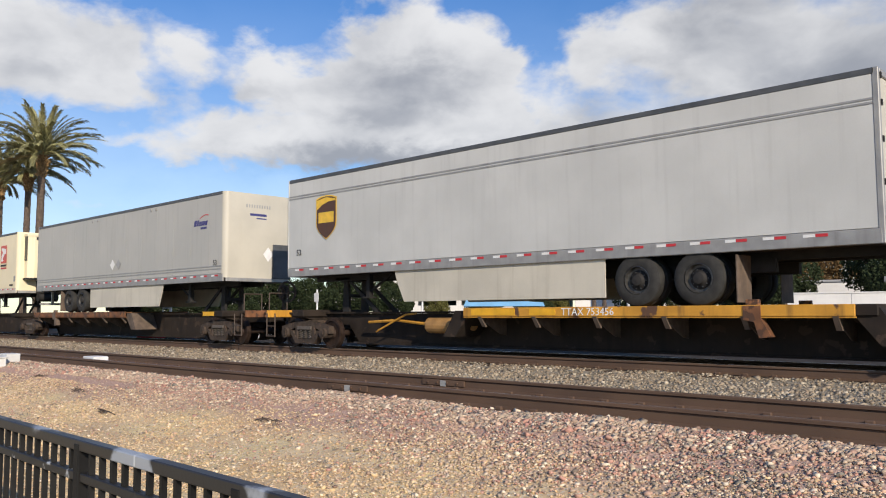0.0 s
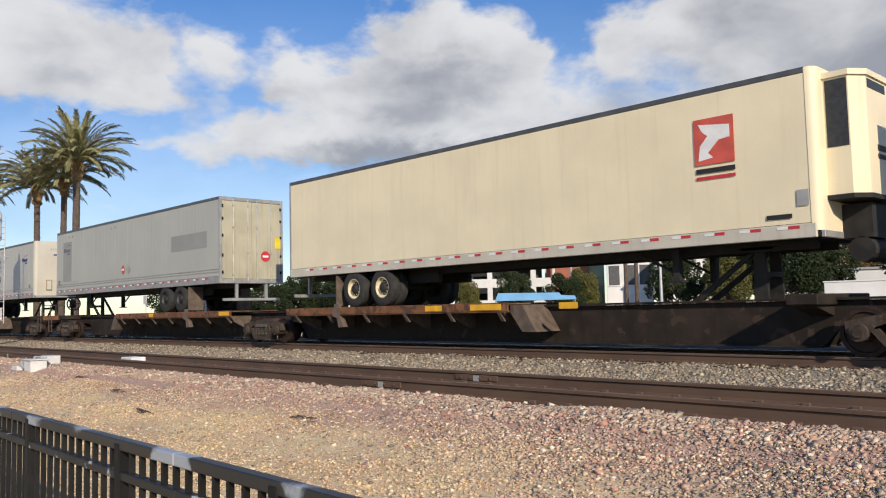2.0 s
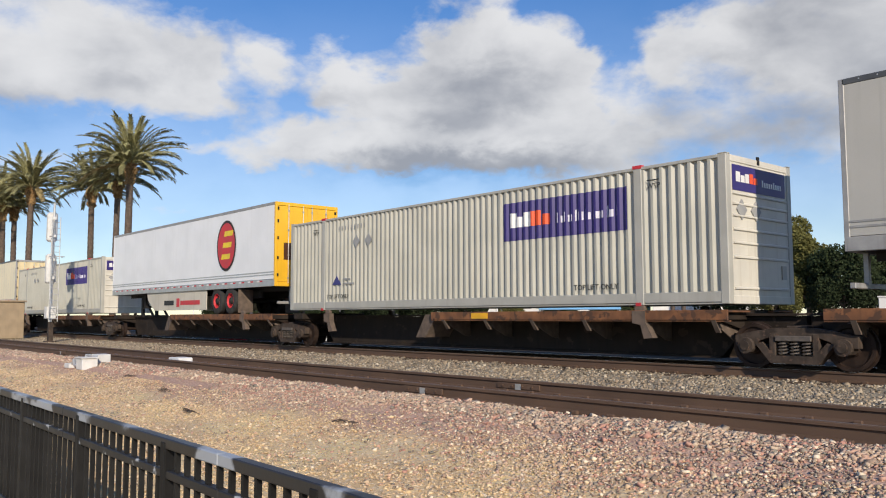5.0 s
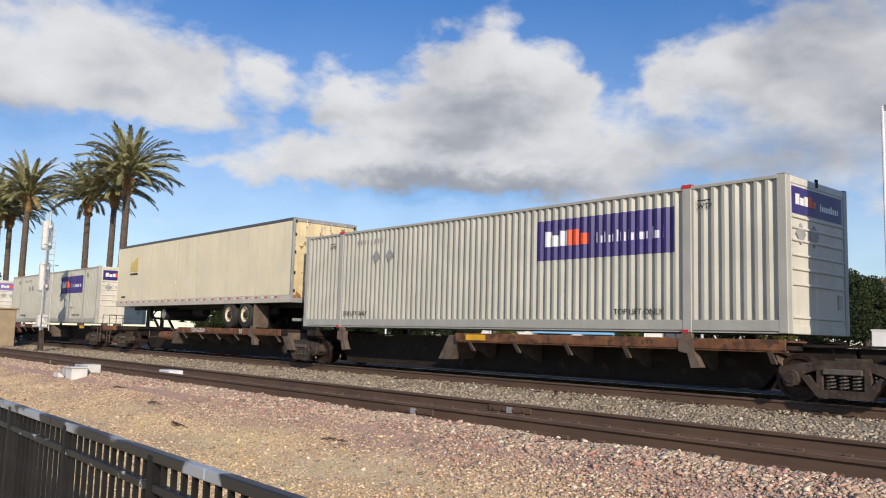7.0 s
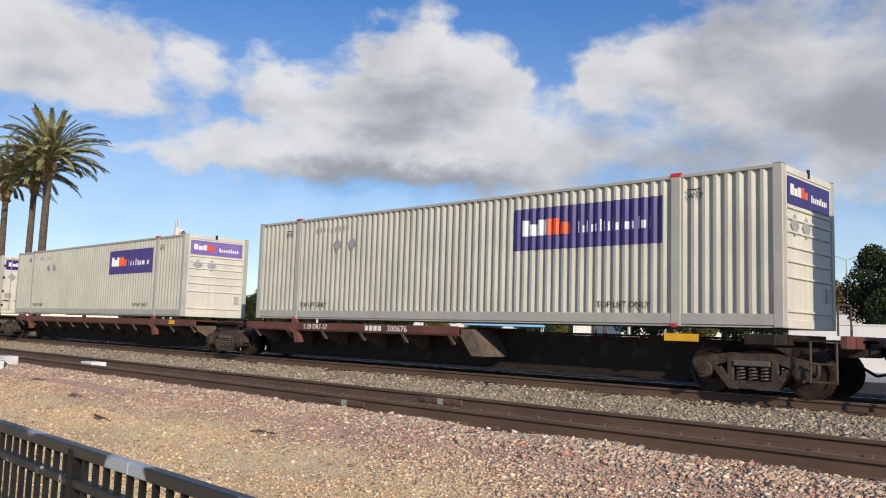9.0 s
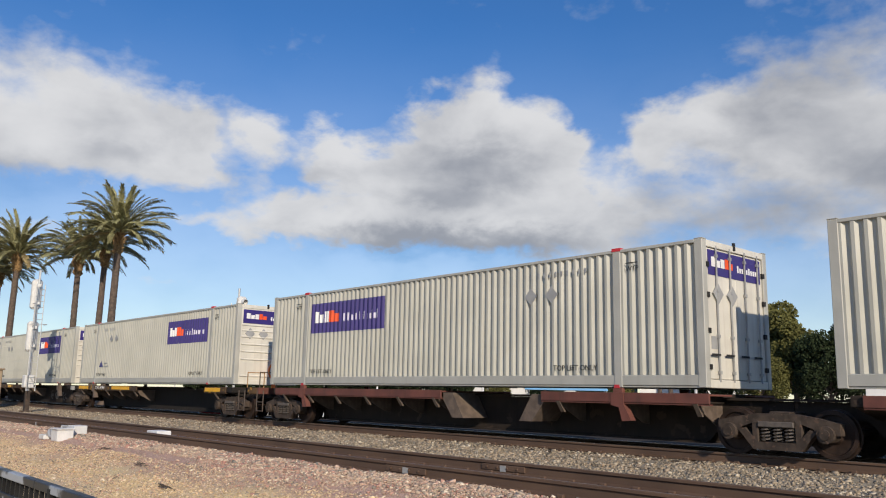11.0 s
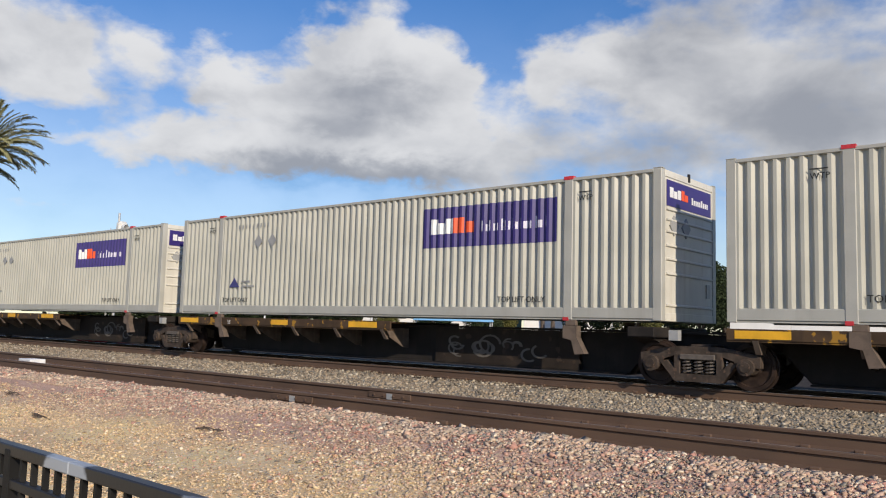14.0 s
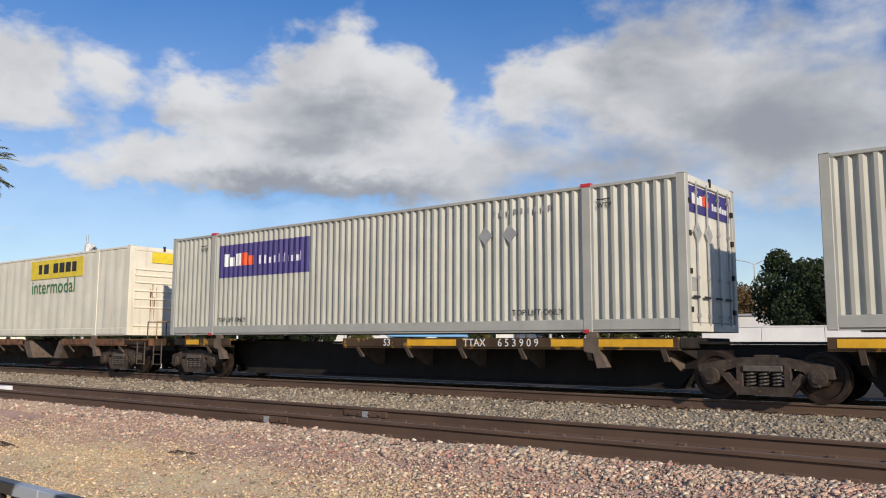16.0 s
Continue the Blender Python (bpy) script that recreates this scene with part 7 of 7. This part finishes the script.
ride(spine_unit(U + "rust orange", [(7.2, 16.0)], "car_rust", 0.8, 0.5, (13.8,), (), (-0.8,), 1.6, -1), S["u6"])
ride(spine_unit(U + "rust orange", [(7.4, 16.1)], "car_rust", 0.5, 0.75, (2.2, 14.1), ((7.8, 8.5),), (-0.4,)), S["v0"])
ride(spine_unit(U + "rust orange with white lettering", [(7.35, 15.6)], "car_rust", 1.1, 0.45, (13.6,), (), (0.6,), 1.7, -1, ("L",), (("TTAX 653391", 8.6, 0.22), ("53", 12.7, 0.22))), S["v1"])
part("brake_reservoir", Shape().tube((4.6, -0.8, 0.72), (5.9, -0.8, 0.72), 0.19, n=16), "car_rust", MOVING[-1][0], "rusty brake air reservoir")
part("brake_valve", Shape().box(6.1, 6.6, -1.05, -0.6, 0.62, 0.92, 0.03), "car_rust", MOVING[-1][0])
part("brake_pipe", Shape().path([(3.4, -0.9, 0.9), (3.5, -0.95, 0.6), (4.6, -0.8, 0.72)], 0.025), "step_iron", MOVING[-1][0])
part("brake_pipe", Shape().path([(5.9, -0.8, 0.72), (6.1, -0.8, 0.75)], 0.025), "step_iron", MOVING[-1][0])
ride(spine_unit(U + "mineral brown paint", [(-0.45, 8.55)], "car_brown", 2.2, 1.0, (2.0,), ((13.9, 14.6),), (-2.0, 15.5), None, 1, ("R",), (("2-20 ORT-57", 2.5, 0.2),), sill_paint="sill"), S["v2"])
for q in range(4):
    part("lettering_bar", Shape().box(5.2 + 0.17 * q, 5.32 + 0.17 * q, -1.322, -1.3155, 0.93, 1.06), "sign_white", MOVING[-1][0])
words("lettering", "300676", 0.22, "sign_white", MOVING[-1][0], 6.05, -1.3195, 0.925, 1.15)
ride(spine_unit(U + "mineral brown paint", [(0.4, 17.2)], "car_brown", 1.2, 2.2, (2.0, 14.1), ((15.4, 15.8),), (-1.2,)), S["v3"])
ride(spine_unit(U + "mineral brown paint", [(0.4, 8.6), (12.0, 16.2)], "car_brown", 1.0, 1.2, (2.0, 14.1), (), (0.6,), None, 1, ("L",)), S["v4"])
ride(spine_unit(U + "dark with yellow patches", [(-0.1, 7.4), (13.9, 15.6)], "car_dark", 0.6, 1.0, (2.1,), ((0.1, 1.4), (4.5, 6.6), (14.0, 15.2)), (-0.6, 15.6), None, 1, ("R",), (("TTAX  653909", 2.35, 0.2),), sill_paint="sill_black"), S["x1"])
brake_wheel(MOVING[-1][0], LEN + 0.45, "orange", 0.1)
for key, lead, tail, tk in (("x2", 0.62, 0.6, -0.62), ("x3", 0.62, 0.6, -0.62), ("x4", 1.15, 0.6, -1.1)):
    ride(spine_unit(U + "dark sill with yellow patches and graffiti", [(0.0, 9.2)], "car_dark", lead, tail, (2.15, 14.2), ((0.15, 1.1), (4.65, 5.35), (7.75, 8.75)), (tk,), None, 1, (), (("53", 2.6, 0.15),), graffiti=(10.2, 13.6), sill_paint="sill_black"), S[key])
    part("marker_plate", Shape().box(16.32, 16.5, -1.345, -1.2, 0.86, 1.05), "sign_grey", MOVING[-1][0])
ride(spine_unit(U + "faded yellow paint with white lettering", [(0.8, 2.95), (7.4, 15.95)], "car_dark", 1.0, 1.15, (2.4, 14.2), ((0.9, 1.5), (9.5, 10.9), (13.3, 15.85)), (1.0,), None, 1, ("L",), (("53", 8.75, 0.23), ("TTAX", 11.1, 0.23), ("6 5 3 9 0 9", 12.0, 0.23)), sill_paint="sill_black"), S["x5"])
ride(spine_unit(U + "rusty brown", [(0.3, 9.0), (12.0, 16.0)], "car_rust", 1.0, 1.2, (2.0, 14.1), (), (15.4,), None, 1, ("R",)), S["x6"])
brake_wheel(MOVING[-1][0], LEN + 1.0, "orange")


# ---- what moves ----
def motions():
    for ob, s, z in MOVING:
        walk(ob, [(t, pose(s + x, YC, z)) for t, x in TRAIN])
    # wheels: they turn about their axles, rolling to the right
    rate = 18.45 / 0.425
    first = ROLLING[0]
    walk(first, [(k / 30, Matrix.Rotation(rate * k / 30, 4, "Y")) for k in range(0, 481)])
    for w in ROLLING[1:]:
        w.rotation_mode = "QUATERNION"
        w.animation_data_create()
        w.animation_data.action = first.animation_data.action
        w.animation_data.action_slot = first.animation_data.action_slot


motions()
